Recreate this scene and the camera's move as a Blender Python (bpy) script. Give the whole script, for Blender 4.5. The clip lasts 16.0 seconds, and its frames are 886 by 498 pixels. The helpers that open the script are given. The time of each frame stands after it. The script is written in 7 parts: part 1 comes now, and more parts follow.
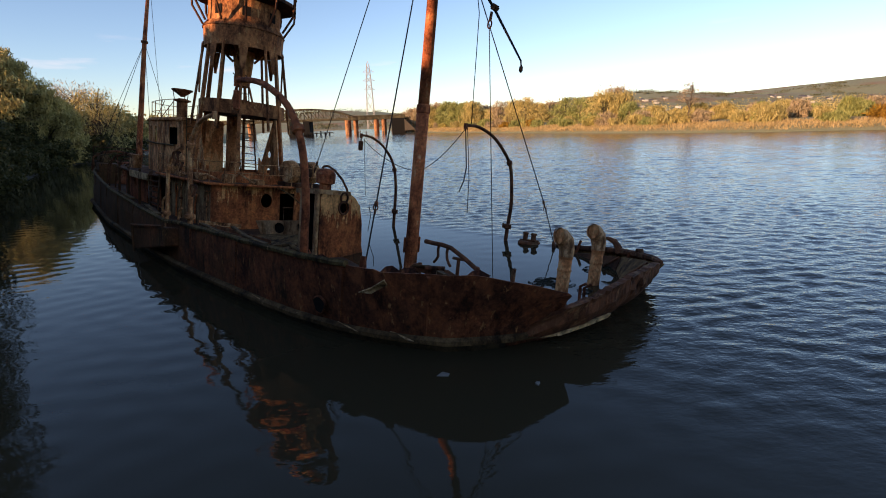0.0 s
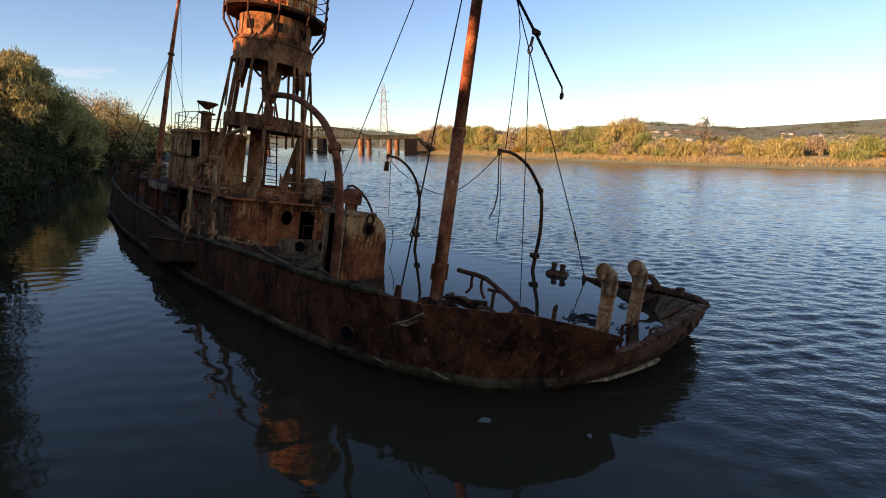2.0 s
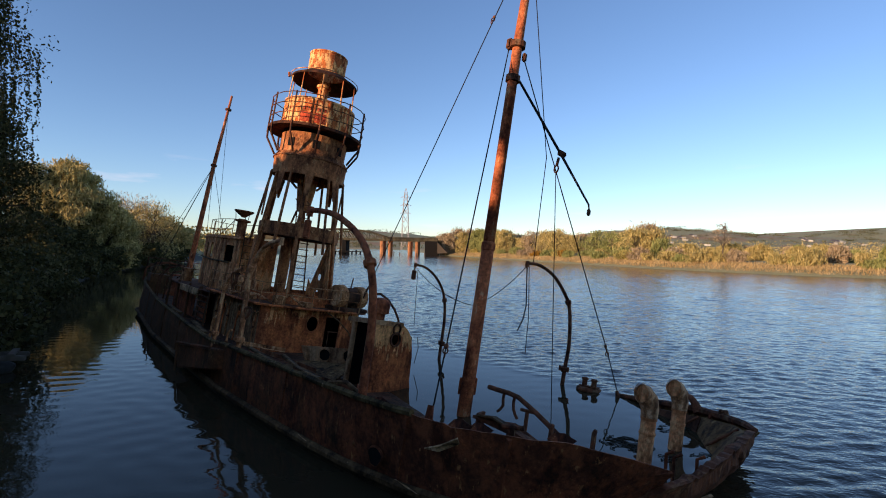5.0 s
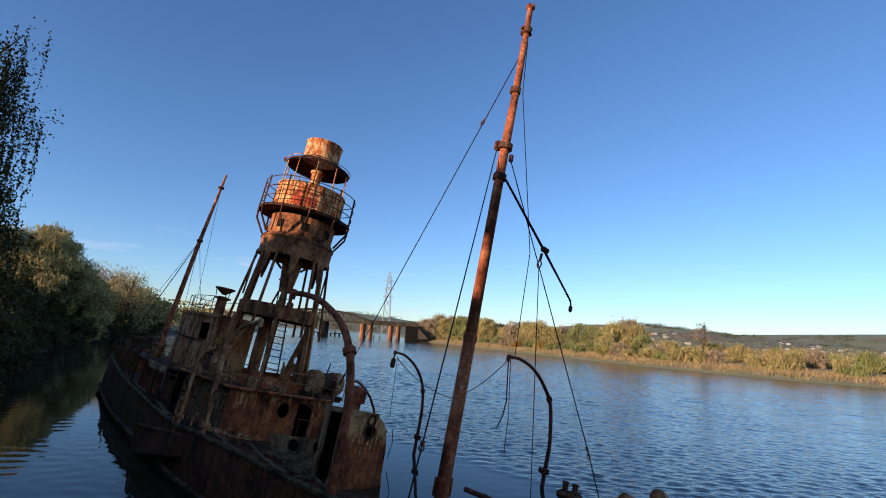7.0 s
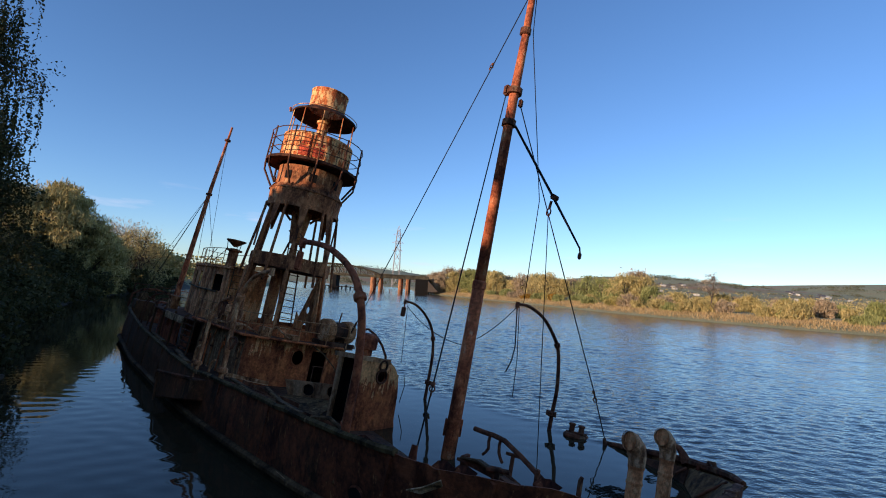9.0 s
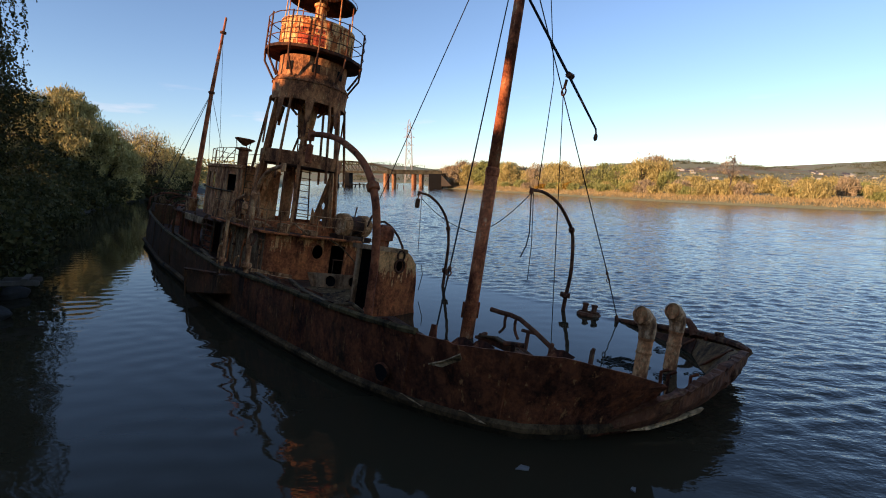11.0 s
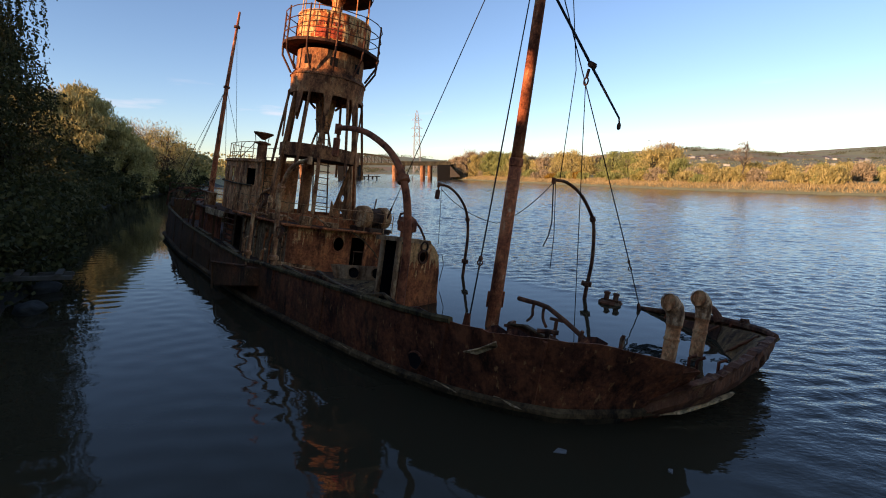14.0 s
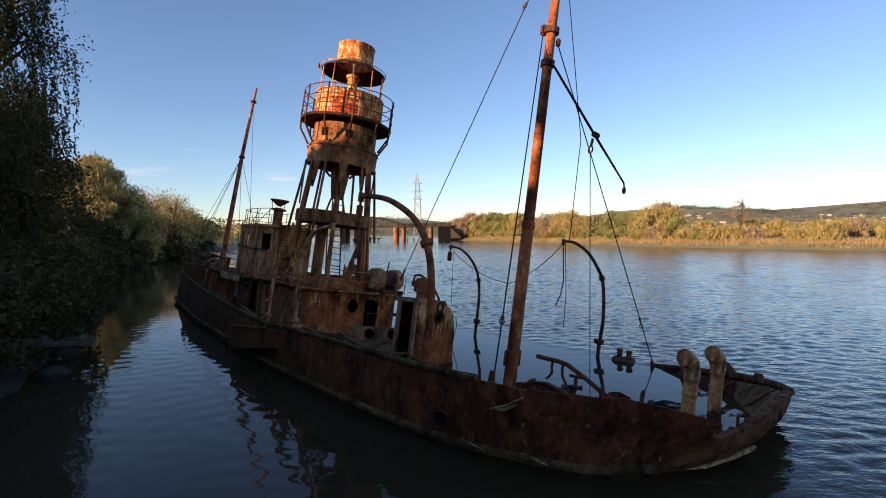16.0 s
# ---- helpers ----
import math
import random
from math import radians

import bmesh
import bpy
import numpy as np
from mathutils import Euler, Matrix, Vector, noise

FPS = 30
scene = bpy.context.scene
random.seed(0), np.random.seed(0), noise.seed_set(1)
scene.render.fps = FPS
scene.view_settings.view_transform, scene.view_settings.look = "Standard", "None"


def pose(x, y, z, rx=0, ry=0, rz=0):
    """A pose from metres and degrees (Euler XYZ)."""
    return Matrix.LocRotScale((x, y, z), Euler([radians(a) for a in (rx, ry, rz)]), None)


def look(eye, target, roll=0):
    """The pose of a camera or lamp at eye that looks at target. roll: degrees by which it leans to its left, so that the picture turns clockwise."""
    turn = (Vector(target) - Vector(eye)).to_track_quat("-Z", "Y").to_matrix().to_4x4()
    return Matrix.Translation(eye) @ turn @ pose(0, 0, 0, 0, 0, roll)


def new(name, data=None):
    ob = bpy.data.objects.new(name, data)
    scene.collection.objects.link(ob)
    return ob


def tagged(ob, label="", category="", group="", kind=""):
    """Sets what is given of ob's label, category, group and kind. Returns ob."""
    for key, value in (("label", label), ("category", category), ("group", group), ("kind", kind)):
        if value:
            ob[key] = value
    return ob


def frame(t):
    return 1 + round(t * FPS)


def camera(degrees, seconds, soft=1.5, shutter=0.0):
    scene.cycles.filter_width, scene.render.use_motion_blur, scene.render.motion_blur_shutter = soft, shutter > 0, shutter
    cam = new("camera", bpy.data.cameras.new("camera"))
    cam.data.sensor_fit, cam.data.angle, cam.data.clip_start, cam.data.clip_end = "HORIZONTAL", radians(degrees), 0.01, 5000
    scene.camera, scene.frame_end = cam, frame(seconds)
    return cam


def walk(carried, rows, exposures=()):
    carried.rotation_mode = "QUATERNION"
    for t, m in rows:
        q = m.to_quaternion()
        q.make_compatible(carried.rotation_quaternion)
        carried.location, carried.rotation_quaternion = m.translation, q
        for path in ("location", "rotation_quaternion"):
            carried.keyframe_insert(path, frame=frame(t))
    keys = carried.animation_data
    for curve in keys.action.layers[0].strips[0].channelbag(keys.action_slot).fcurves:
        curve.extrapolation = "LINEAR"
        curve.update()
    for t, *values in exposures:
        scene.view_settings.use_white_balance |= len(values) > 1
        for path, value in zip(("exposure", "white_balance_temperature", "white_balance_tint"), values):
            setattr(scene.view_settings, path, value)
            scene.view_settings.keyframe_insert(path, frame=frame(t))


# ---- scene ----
import itertools

# camera and walk: seconds, place, then yaw, pitch and roll in degrees
cam = camera(82.01, 16.0, 1.0)
PATH = [
    (0.0, 0.000, -0.000, 3.436, 0.00, -13.81, -2.12),
    (0.5, -0.152, 0.098, 3.445, 0.14, -13.51, -0.70),
    (1.0, -0.363, 0.200, 3.472, -0.07, -12.67, 1.12),
    (1.5, -0.462, 0.305, 3.480, 0.18, -12.10, 1.63),
    (2.0, -0.539, 0.515, 3.478, 0.67, -11.41, 0.32),
    (2.5, -0.659, 0.610, 3.505, 1.63, -10.87, -0.41),
    (3.0, -0.762, 0.575, 3.556, 2.21, -10.20, -0.81),
    (3.5, -0.806, 0.544, 3.609, 3.15, -7.45, 0.14),
    (6.0, -0.774, 0.512, 3.778, 1.90, 4.79, 2.33),
    (6.5, -0.780, 0.484, 3.801, 1.39, 7.66, 3.25),
    (7.0, -0.802, 0.465, 3.805, 1.36, 9.55, 3.78),
    (7.5, -0.801, 0.440, 3.839, 1.39, 11.33, 4.27),
    (8.0, -0.807, 0.432, 3.853, 1.23, 13.05, 4.59),
    (8.5, -0.796, 0.484, 3.797, 1.30, 11.97, 4.46),
    (9.0, -0.791, 0.493, 3.685, 2.05, 4.29, 3.38),
    (9.5, -0.797, 0.502, 3.563, 3.26, -0.53, 2.64),
    (10.0, -0.776, 0.445, 3.589, 4.00, -3.34, 1.77),
    (12.5, -0.771, 0.656, 3.502, 1.78, -10.24, -0.12),
    (13.0, -0.911, 0.504, 3.536, 2.97, -9.54, 0.45),
    (13.5, -1.039, 0.365, 3.541, 3.42, -9.10, 0.30),
    (14.0, -1.133, 0.340, 3.565, 4.16, -8.62, 0.22),
    (14.5, -1.257, 0.322, 3.585, 4.41, -7.56, 0.30),
    (15.0, -1.367, 0.266, 3.610, 4.26, -5.69, -0.30),
    (15.5, -1.430, 0.092, 3.617, 4.06, -3.92, -0.42),
    (16.0, -1.483, -0.163, 3.621, 4.21, -1.80, -0.61),
]
EXPOSURES = [(0, 0.64, 6650, 23), (3.5, 0.57, 6400, 22), (6.5, 0.2, 5350, 16), (8.5, 0.16, 5050, 15), (10, 0.46, 5900, 19), (12.5, 0.6, 6400, 22), (16, 0.5, 6250, 21)]
walk(cam, [(t, pose(x, y, z, 90 + pitch, 0, yaw) @ pose(0, 0, 0, 0, 0, roll)) for t, x, y, z, yaw, pitch, roll in PATH], EXPOSURES)

# world, sun and light
SUN_AZ, SUN_EL = 230.0, 10.0          # compass-like: degrees clockwise from +y towards which the sun stands
world = bpy.data.worlds.new("sky")
scene.world = world
world.use_nodes = True
wn, wl = world.node_tree.nodes, world.node_tree.links
sky = wn.new("ShaderNodeTexSky")
sky.sky_type, sky.sun_disc = "NISHITA", False
sky.sun_elevation, sky.sun_rotation = radians(SUN_EL), radians(SUN_AZ)
sky.air_density, sky.dust_density, sky.ozone_density, sky.altitude = 0.85, 0.1, 2.0, 20
wn["Background"].inputs["Strength"].default_value = 0.15
# a few small evening clouds low over the hills
ctex, cmap, cnoise, cramp, cmix = wn.new("ShaderNodeTexCoord"), wn.new("ShaderNodeMapping"), wn.new("ShaderNodeTexNoise"), wn.new("ShaderNodeValToRGB"), wn.new("ShaderNodeMix")
cmap.inputs["Scale"].default_value = (7.0, 7.0, 42.0)
cnoise.inputs["Scale"].default_value, cnoise.inputs["Detail"].default_value = 1.0, 6.0
cramp.color_ramp.elements[0].position, cramp.color_ramp.elements[1].position = 0.63, 0.78
cramp.color_ramp.elements[1].color = (0.55, 0.55, 0.55, 1)
cmix.data_type = "RGBA"
cmix.inputs[7].default_value = (5.2, 4.6, 4.4, 1)
wl.new(ctex.outputs["Generated"], cmap.inputs[0]), wl.new(cmap.outputs[0], cnoise.inputs["Vector"])
clow, cfade, cmul = wn.new("ShaderNodeSeparateXYZ"), wn.new("ShaderNodeMapRange"), wn.new("ShaderNodeMath")
cfade.inputs["From Min"].default_value, cfade.inputs["From Max"].default_value = 0.17, 0.08
cmul.operation = "MULTIPLY"
wl.new(ctex.outputs["Generated"], clow.inputs[0]), wl.new(clow.outputs["Z"], cfade.inputs[0])
wl.new(cnoise.outputs["Fac"], cramp.inputs[0]), wl.new(cramp.outputs[0], cmul.inputs[0]), wl.new(cfade.outputs[0], cmul.inputs[1]), wl.new(cmul.outputs[0], cmix.inputs[0])
wl.new(sky.outputs[0], cmix.inputs[6]), wl.new(cmix.outputs[2], wn["Background"].inputs["Color"])
sun = new("sun", bpy.data.lights.new("sun", "SUN"))
sun.data.energy, sun.data.angle, sun.data.color = 5.0, radians(0.6), (1.0, 0.67, 0.375)
az = radians(SUN_AZ)
toward = Vector((math.sin(az) * math.cos(radians(SUN_EL)), math.cos(az) * math.cos(radians(SUN_EL)), math.sin(radians(SUN_EL))))
sun.matrix_world = look(toward * 50, (0, 0, 0))

# ---- materials ----


def material(name):
    m = bpy.data.materials.new(name)
    m.use_nodes = True
    return m, m.node_tree.nodes, m.node_tree.links, m.node_tree.nodes["Principled BSDF"]


def noise_node(n, l, scale, detail=6.0, rough=0.6, stretch=(1, 1, 1), where="Object"):
    tc, mp, tx = n.new("ShaderNodeTexCoord"), n.new("ShaderNodeMapping"), n.new("ShaderNodeTexNoise")
    mp.inputs["Scale"].default_value = stretch
    tx.inputs["Scale"].default_value, tx.inputs["Detail"].default_value, tx.inputs["Roughness"].default_value = scale, detail, rough
    l.new(tc.outputs[where], mp.inputs[0]), l.new(mp.outputs[0], tx.inputs["Vector"])
    return tx.outputs["Fac"]


def ramp(n, l, fac, stops):
    r = n.new("ShaderNodeValToRGB")
    while len(r.color_ramp.elements) < len(stops):
        r.color_ramp.elements.new(0.5)
    for e, (at, col) in zip(r.color_ramp.elements, stops):
        e.position, e.color = at, (*col, 1)
    l.new(fac, r.inputs[0])
    return r.outputs[0]


def blend(n, l, fac, a, b, how="MIX"):
    m = n.new("ShaderNodeMix")
    m.data_type, m.blend_type = "RGBA", how
    if isinstance(fac, float):
        m.inputs[0].default_value = fac
    else:
        l.new(fac, m.inputs[0])
    for sock, v in ((m.inputs[6], a), (m.inputs[7], b)):
        if isinstance(v, tuple):
            sock.default_value = (*v, 1)
        else:
            l.new(v, sock)
    return m.outputs[2]


def bump(n, l, b, height, strength, distance):
    bp = n.new("ShaderNodeBump")
    bp.inputs["Strength"].default_value, bp.inputs["Distance"].default_value = strength, distance
    l.new(height, bp.inputs["Height"])
    l.new(bp.outputs[0], b.inputs["Normal"])


def rust(name, dark, mid, light, paint, cover, scale=1.0, rough=0.85, streak=1.5, worn=None, weed=False):
    """Corroded steel: rust at two scales, vertical runs, and remains of paint, less of it below the height worn."""
    m, n, l, b = material(name)
    big = noise_node(n, l, 0.9 * scale, 5, 0.6)
    fine = noise_node(n, l, 9 * scale, 8, 0.7)
    runs = noise_node(n, l, 2.2 * scale, 6, 0.65, (streak, streak, 0.6))
    base = ramp(n, l, big, [(0.3, dark), (0.52, mid), (0.72, light)])
    grain = ramp(n, l, fine, [(0.3, (0.4, 0.37, 0.35)), (0.5, (1.0, 0.97, 0.94)), (0.72, (1.85, 1.8, 1.72))])
    base = blend(n, l, 1.0, base, grain, "MULTIPLY")
    drips = ramp(n, l, noise_node(n, l, 3.6 * scale, 7, 0.72, (1.0, 1.0, 0.38)), [(0.32, (0.66, 0.6, 0.57)), (0.5, (1.1, 1.08, 1.06)), (0.7, (1.55, 1.48, 1.38))])
    base = blend(n, l, 1.0, base, drips, "MULTIPLY")
    blotch = noise_node(n, l, 1.9 * scale, 6, 0.7, (1.0, 1.0, 0.7))
    base = blend(n, l, ramp(n, l, blotch, [(0.5, (0, 0, 0)), (0.64, (0.8, 0.8, 0.8))]), base, tuple(min(1, 1.25 * c) for c in light))
    if worn is not None:
        tc, xyz, ma = n.new("ShaderNodeTexCoord"), n.new("ShaderNodeSeparateXYZ"), n.new("ShaderNodeMath")
        ma.operation = "MULTIPLY_ADD"
        ma.inputs[1].default_value, ma.inputs[2].default_value = 0.36, -0.36 * worn
        l.new(tc.outputs["Object"], xyz.inputs[0]), l.new(xyz.outputs["Z"], ma.inputs[0])
        sm = n.new("ShaderNodeMath")
        l.new(ma.outputs[0], sm.inputs[0]), l.new(runs, sm.inputs[1])
        runs = sm.outputs[0]
    flake = n.new("ShaderNodeMath")
    flake.operation = "MULTIPLY_ADD"
    flake.inputs[1].default_value = 0.3
    l.new(noise_node(n, l, 6.5 * scale, 6, 0.75), flake.inputs[0]), l.new(runs, flake.inputs[2])
    left = ramp(n, l, flake.outputs[0], [(1.15 - cover - 0.02, (0, 0, 0)), (1.15 - cover + 0.03, (1, 1, 1))])
    col = blend(n, l, left, base, blend(n, l, 0.6, paint, grain, "MULTIPLY"))
    soot = ramp(n, l, noise_node(n, l, 1.3 * scale, 7, 0.72, (1.2, 1.2, 0.5)), [(0.38, (0.2, 0.165, 0.15)), (0.5, (1, 1, 1))])
    col = blend(n, l, 0.9, col, soot, "MULTIPLY")
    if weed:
        # dark brown mottling, growing stronger towards the stern
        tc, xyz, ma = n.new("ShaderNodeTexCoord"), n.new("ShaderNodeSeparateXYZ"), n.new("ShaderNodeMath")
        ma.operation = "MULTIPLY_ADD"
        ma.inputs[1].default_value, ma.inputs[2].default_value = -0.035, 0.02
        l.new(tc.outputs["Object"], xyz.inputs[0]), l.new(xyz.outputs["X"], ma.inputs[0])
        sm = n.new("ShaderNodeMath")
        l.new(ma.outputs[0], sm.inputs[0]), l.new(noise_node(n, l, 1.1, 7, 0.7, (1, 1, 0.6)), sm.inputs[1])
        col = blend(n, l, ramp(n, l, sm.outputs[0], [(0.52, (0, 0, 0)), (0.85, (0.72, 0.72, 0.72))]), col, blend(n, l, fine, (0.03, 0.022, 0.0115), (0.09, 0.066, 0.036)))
    col = blend(n, l, 1.0, col, (1.46, 1.14, 0.80), "MULTIPLY")
    l.new(col, b.inputs["Base Color"])
    b.inputs["Roughness"].default_value = rough
    b.inputs["Specular IOR Level"].default_value = 0.25
    bump(n, l, b, fine, 0.7, 0.03)
    return m


def plain(name, col, rough=0.7, metal=0.0, vary=0.35, scale=4.0):
    m, n, l, b = material(name)
    f = noise_node(n, l, scale, 6, 0.65)
    lo, hi = tuple(c * (1 - vary) for c in col), tuple(min(1, c * (1 + vary)) for c in col)
    l.new(ramp(n, l, f, [(0.3, lo), (0.7, hi)]), b.inputs["Base Color"])
    b.inputs["Roughness"].default_value, b.inputs["Metallic"].default_value = rough, metal
    b.inputs["Specular IOR Level"].default_value = 0.15
    bump(n, l, b, f, 0.25, 0.02)
    return m


def leafy(name, a, b_, c, trans=0.25):
    m, n, l, b = material(name)
    gi = n.new("ShaderNodeNewGeometry")
    col = ramp(n, l, gi.outputs["Random Per Island"], [(0.1, a), (0.5, b_), (0.9, c)])
    big = noise_node(n, l, 0.35, 3, 0.5)
    col = blend(n, l, 1.0, col, ramp(n, l, big, [(0.3, (0.7, 0.72, 0.7)), (0.7, (1.2, 1.15, 1.1))]), "MULTIPLY")
    l.new(col, b.inputs["Base Color"])
    b.inputs["Roughness"].default_value, b.inputs["Specular IOR Level"].default_value = 0.7, 0.2
    t = n.new("ShaderNodeBsdfTranslucent")
    l.new(col, t.inputs["Color"])
    mix = n.new("ShaderNodeMixShader")
    mix.inputs[0].default_value = trans
    l.new(b.outputs[0], mix.inputs[1]), l.new(t.outputs[0], mix.inputs[2])
    l.new(mix.outputs[0], n["Material Output"].inputs["Surface"])
    return m


WEEDDARK = plain("wet_weed_strands", (0.022, 0.02, 0.012), 0.5)
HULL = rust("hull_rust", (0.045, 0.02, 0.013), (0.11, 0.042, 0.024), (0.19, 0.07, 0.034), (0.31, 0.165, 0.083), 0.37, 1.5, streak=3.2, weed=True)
FRONTRUST = rust("front_rust", (0.10, 0.036, 0.018), (0.22, 0.078, 0.034), (0.38, 0.145, 0.058), (0.52, 0.32, 0.165), 0.45, 1.5, streak=2.4, worn=0.95)
BOWRUST = rust("bow_rust", (0.035, 0.017, 0.011), (0.092, 0.042, 0.026), (0.145, 0.066, 0.04), (0.20, 0.12, 0.075), 0.38)
DECKRUST = rust("deck_rust", (0.022, 0.014, 0.01), (0.05, 0.027, 0.018), (0.085, 0.042, 0.026), (0.075, 0.058, 0.042), 0.38)
HOUSE = rust("house_rust", (0.11, 0.04, 0.02), (0.27, 0.10, 0.045), (0.50, 0.19, 0.08), (0.60, 0.34, 0.175), 0.38)
CREAM = rust("wheelhouse_paint", (0.18, 0.075, 0.034), (0.35, 0.165, 0.072), (0.46, 0.23, 0.105), (0.55, 0.34, 0.185), 0.48, streak=2.2)
RAIL = rust("rail_rust", (0.15, 0.08, 0.045), (0.28, 0.16, 0.085), (0.38, 0.22, 0.12), (0.46, 0.33, 0.21), 0.45, 2.0)
DAVITPALE = rust("pale_davit_rust", (0.15, 0.075, 0.042), (0.30, 0.16, 0.09), (0.40, 0.22, 0.125), (0.46, 0.32, 0.20), 0.45, 1.5)
DAVITRED = rust("red_davit_rust", (0.09, 0.034, 0.02), (0.19, 0.068, 0.036), (0.27, 0.10, 0.05), (0.24, 0.14, 0.085), 0.38, 1.5)
TOWER = rust("tower_rust", (0.09, 0.042, 0.022), (0.21, 0.10, 0.05), (0.32, 0.165, 0.083), (0.42, 0.28, 0.155), 0.40, 1.4)
LANTERN = rust("lantern_rust", (0.13, 0.04, 0.015), (0.30, 0.10, 0.034), (0.44, 0.165, 0.052), (0.66, 0.46, 0.24), 0.5, 1.6)
DARKSTEEL = rust("dark_steel", (0.02, 0.012, 0.009), (0.045, 0.022, 0.014), (0.09, 0.04, 0.022), (0.08, 0.05, 0.03), 0.3)
MASTRUST = rust("mast_rust", (0.13, 0.045, 0.026), (0.28, 0.10, 0.05), (0.38, 0.16, 0.08), (0.46, 0.31, 0.21), 0.38, 1.6)
DAVIT = rust("davit_rust", (0.035, 0.02, 0.014), (0.085, 0.042, 0.027), (0.15, 0.068, 0.04), (0.14, 0.10, 0.07), 0.4, 1.5)
COWL = rust("cowl_paint", (0.20, 0.085, 0.04), (0.38, 0.19, 0.095), (0.48, 0.27, 0.14), (0.54, 0.34, 0.19), 0.48)
INNER = rust("inner_plating", (0.04, 0.026, 0.015), (0.095, 0.066, 0.036), (0.15, 0.108, 0.058), (0.20, 0.16, 0.095), 0.42, 1.6)
PALEWOOD = rust("pale_timber", (0.14, 0.10, 0.065), (0.30, 0.235, 0.16), (0.42, 0.34, 0.24), (0.5, 0.43, 0.33), 0.45, 2.0)
UPPERDECK = rust("upper_deck_rust", (0.035, 0.02, 0.013), (0.075, 0.04, 0.024), (0.12, 0.06, 0.034), (0.10, 0.07, 0.045), 0.35)
GREY = rust("grey_paint", (0.09, 0.05, 0.03), (0.16, 0.10, 0.06), (0.21, 0.14, 0.09), (0.24, 0.18, 0.125), 0.45)
PALEGREY = rust("pale_grey_paint", (0.12, 0.072, 0.042), (0.21, 0.135, 0.082), (0.28, 0.19, 0.12), (0.32, 0.235, 0.16), 0.5)
SIDEPAINT = rust("side_paint", (0.06, 0.033, 0.02), (0.13, 0.085, 0.052), (0.19, 0.12, 0.07), (0.24, 0.19, 0.125), 0.5, 1.2, streak=2.0)
STRAKE = rust("strake_wood", (0.03, 0.021, 0.012), (0.072, 0.052, 0.03), (0.125, 0.093, 0.056), (0.42, 0.34, 0.24), 0.30, 1.5, streak=1.0)
MOSS = rust("mossy_timber", (0.032, 0.025, 0.012), (0.07, 0.057, 0.028), (0.115, 0.094, 0.047), (0.24, 0.19, 0.12), 0.36, 1.8, streak=1.0)
WETWEED = rust("wet_weed", (0.012, 0.011, 0.007), (0.026, 0.022, 0.013), (0.045, 0.034, 0.02), (0.06, 0.05, 0.03), 0.32, 1.5, rough=0.55)
HOODPAINT = rust("hood_paint", (0.20, 0.115, 0.07), (0.35, 0.23, 0.15), (0.43, 0.305, 0.21), (0.5, 0.39, 0.29), 0.46, 2.2)
# near-black in place of the shade inside openings
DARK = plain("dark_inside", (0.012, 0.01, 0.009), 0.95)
WIRE = plain("wire", (0.02, 0.017, 0.016), 0.8)
TIMBER = plain("weathered_timber", (0.11, 0.088, 0.066), 0.85)
BARK = plain("bark", (0.09, 0.07, 0.05), 0.95)

# ---- mesh helpers ----
BASE = {}


def thing(name, label, category, m=None, group="", kind=""):
    """A top-level Empty at pose m."""
    e = new(name)
    e.empty_display_size = 0.2
    e.matrix_world = m if m is not None else Matrix()
    BASE[name] = e
    return tagged(e, label, category, group, kind)


def part(name, bm, mat, parent=None, label="", smooth=False):
    me = bpy.data.meshes.new(name)
    bmesh.ops.recalc_face_normals(bm, faces=bm.faces)
    if smooth:
        for f in bm.faces:
            f.smooth = len(f.verts) == 4
    bm.to_mesh(me)
    bm.free()
    me.materials.append(mat)
    ob = new(name, me)
    if parent:
        ob.parent = parent
    return tagged(ob, label)


def nest(top, under):
    """Puts small pieces under the part that carries them: under maps a piece's name to its part's name."""
    kids = {}
    for c in top.children:
        kids.setdefault(c.name.split(".")[0], []).append(c)
    for piece, owner in under.items():
        for k, c in enumerate(kids.get(piece, ())):
            own = kids[owner]
            c.parent = own[k * len(own) // len(kids[piece])]


def box(bm, at, size, turn=(0, 0, 0), bevel=0.0):
    m = pose(*at, *turn) @ Matrix.Diagonal((*size, 1))
    vs = bmesh.ops.create_cube(bm, size=1, matrix=m)["verts"]
    if bevel:
        es = {e for v in vs for e in v.link_edges}
        bmesh.ops.bevel(bm, geom=list(es), offset=bevel, segments=2, affect="EDGES")
    return vs


def tube(bm, pts, r, sides=8, cap=True):
    """A round bar along points; r is one radius or one for each point."""
    pts = [Vector(p) for p in pts]
    rs = r if isinstance(r, (list, tuple)) else [r] * len(pts)
    rings, side = [], None
    for i, p in enumerate(pts):
        d = (pts[min(i + 1, len(pts) - 1)] - pts[max(i - 1, 0)]).normalized()
        if side is None:
            side = d.orthogonal().normalized()
        side = (side - d * side.dot(d)).normalized()
        up = d.cross(side)
        rings.append([bm.verts.new(p + rs[i] * (math.cos(a) * side + math.sin(a) * up)) for a in (2 * math.pi * k / sides for k in range(sides))])
    for a, b in zip(rings, rings[1:]):
        for k in range(sides):
            bm.faces.new((a[k], a[(k + 1) % sides], b[(k + 1) % sides], b[k]))
    if cap:
        bm.faces.new(rings[0][::-1]), bm.faces.new(rings[-1])


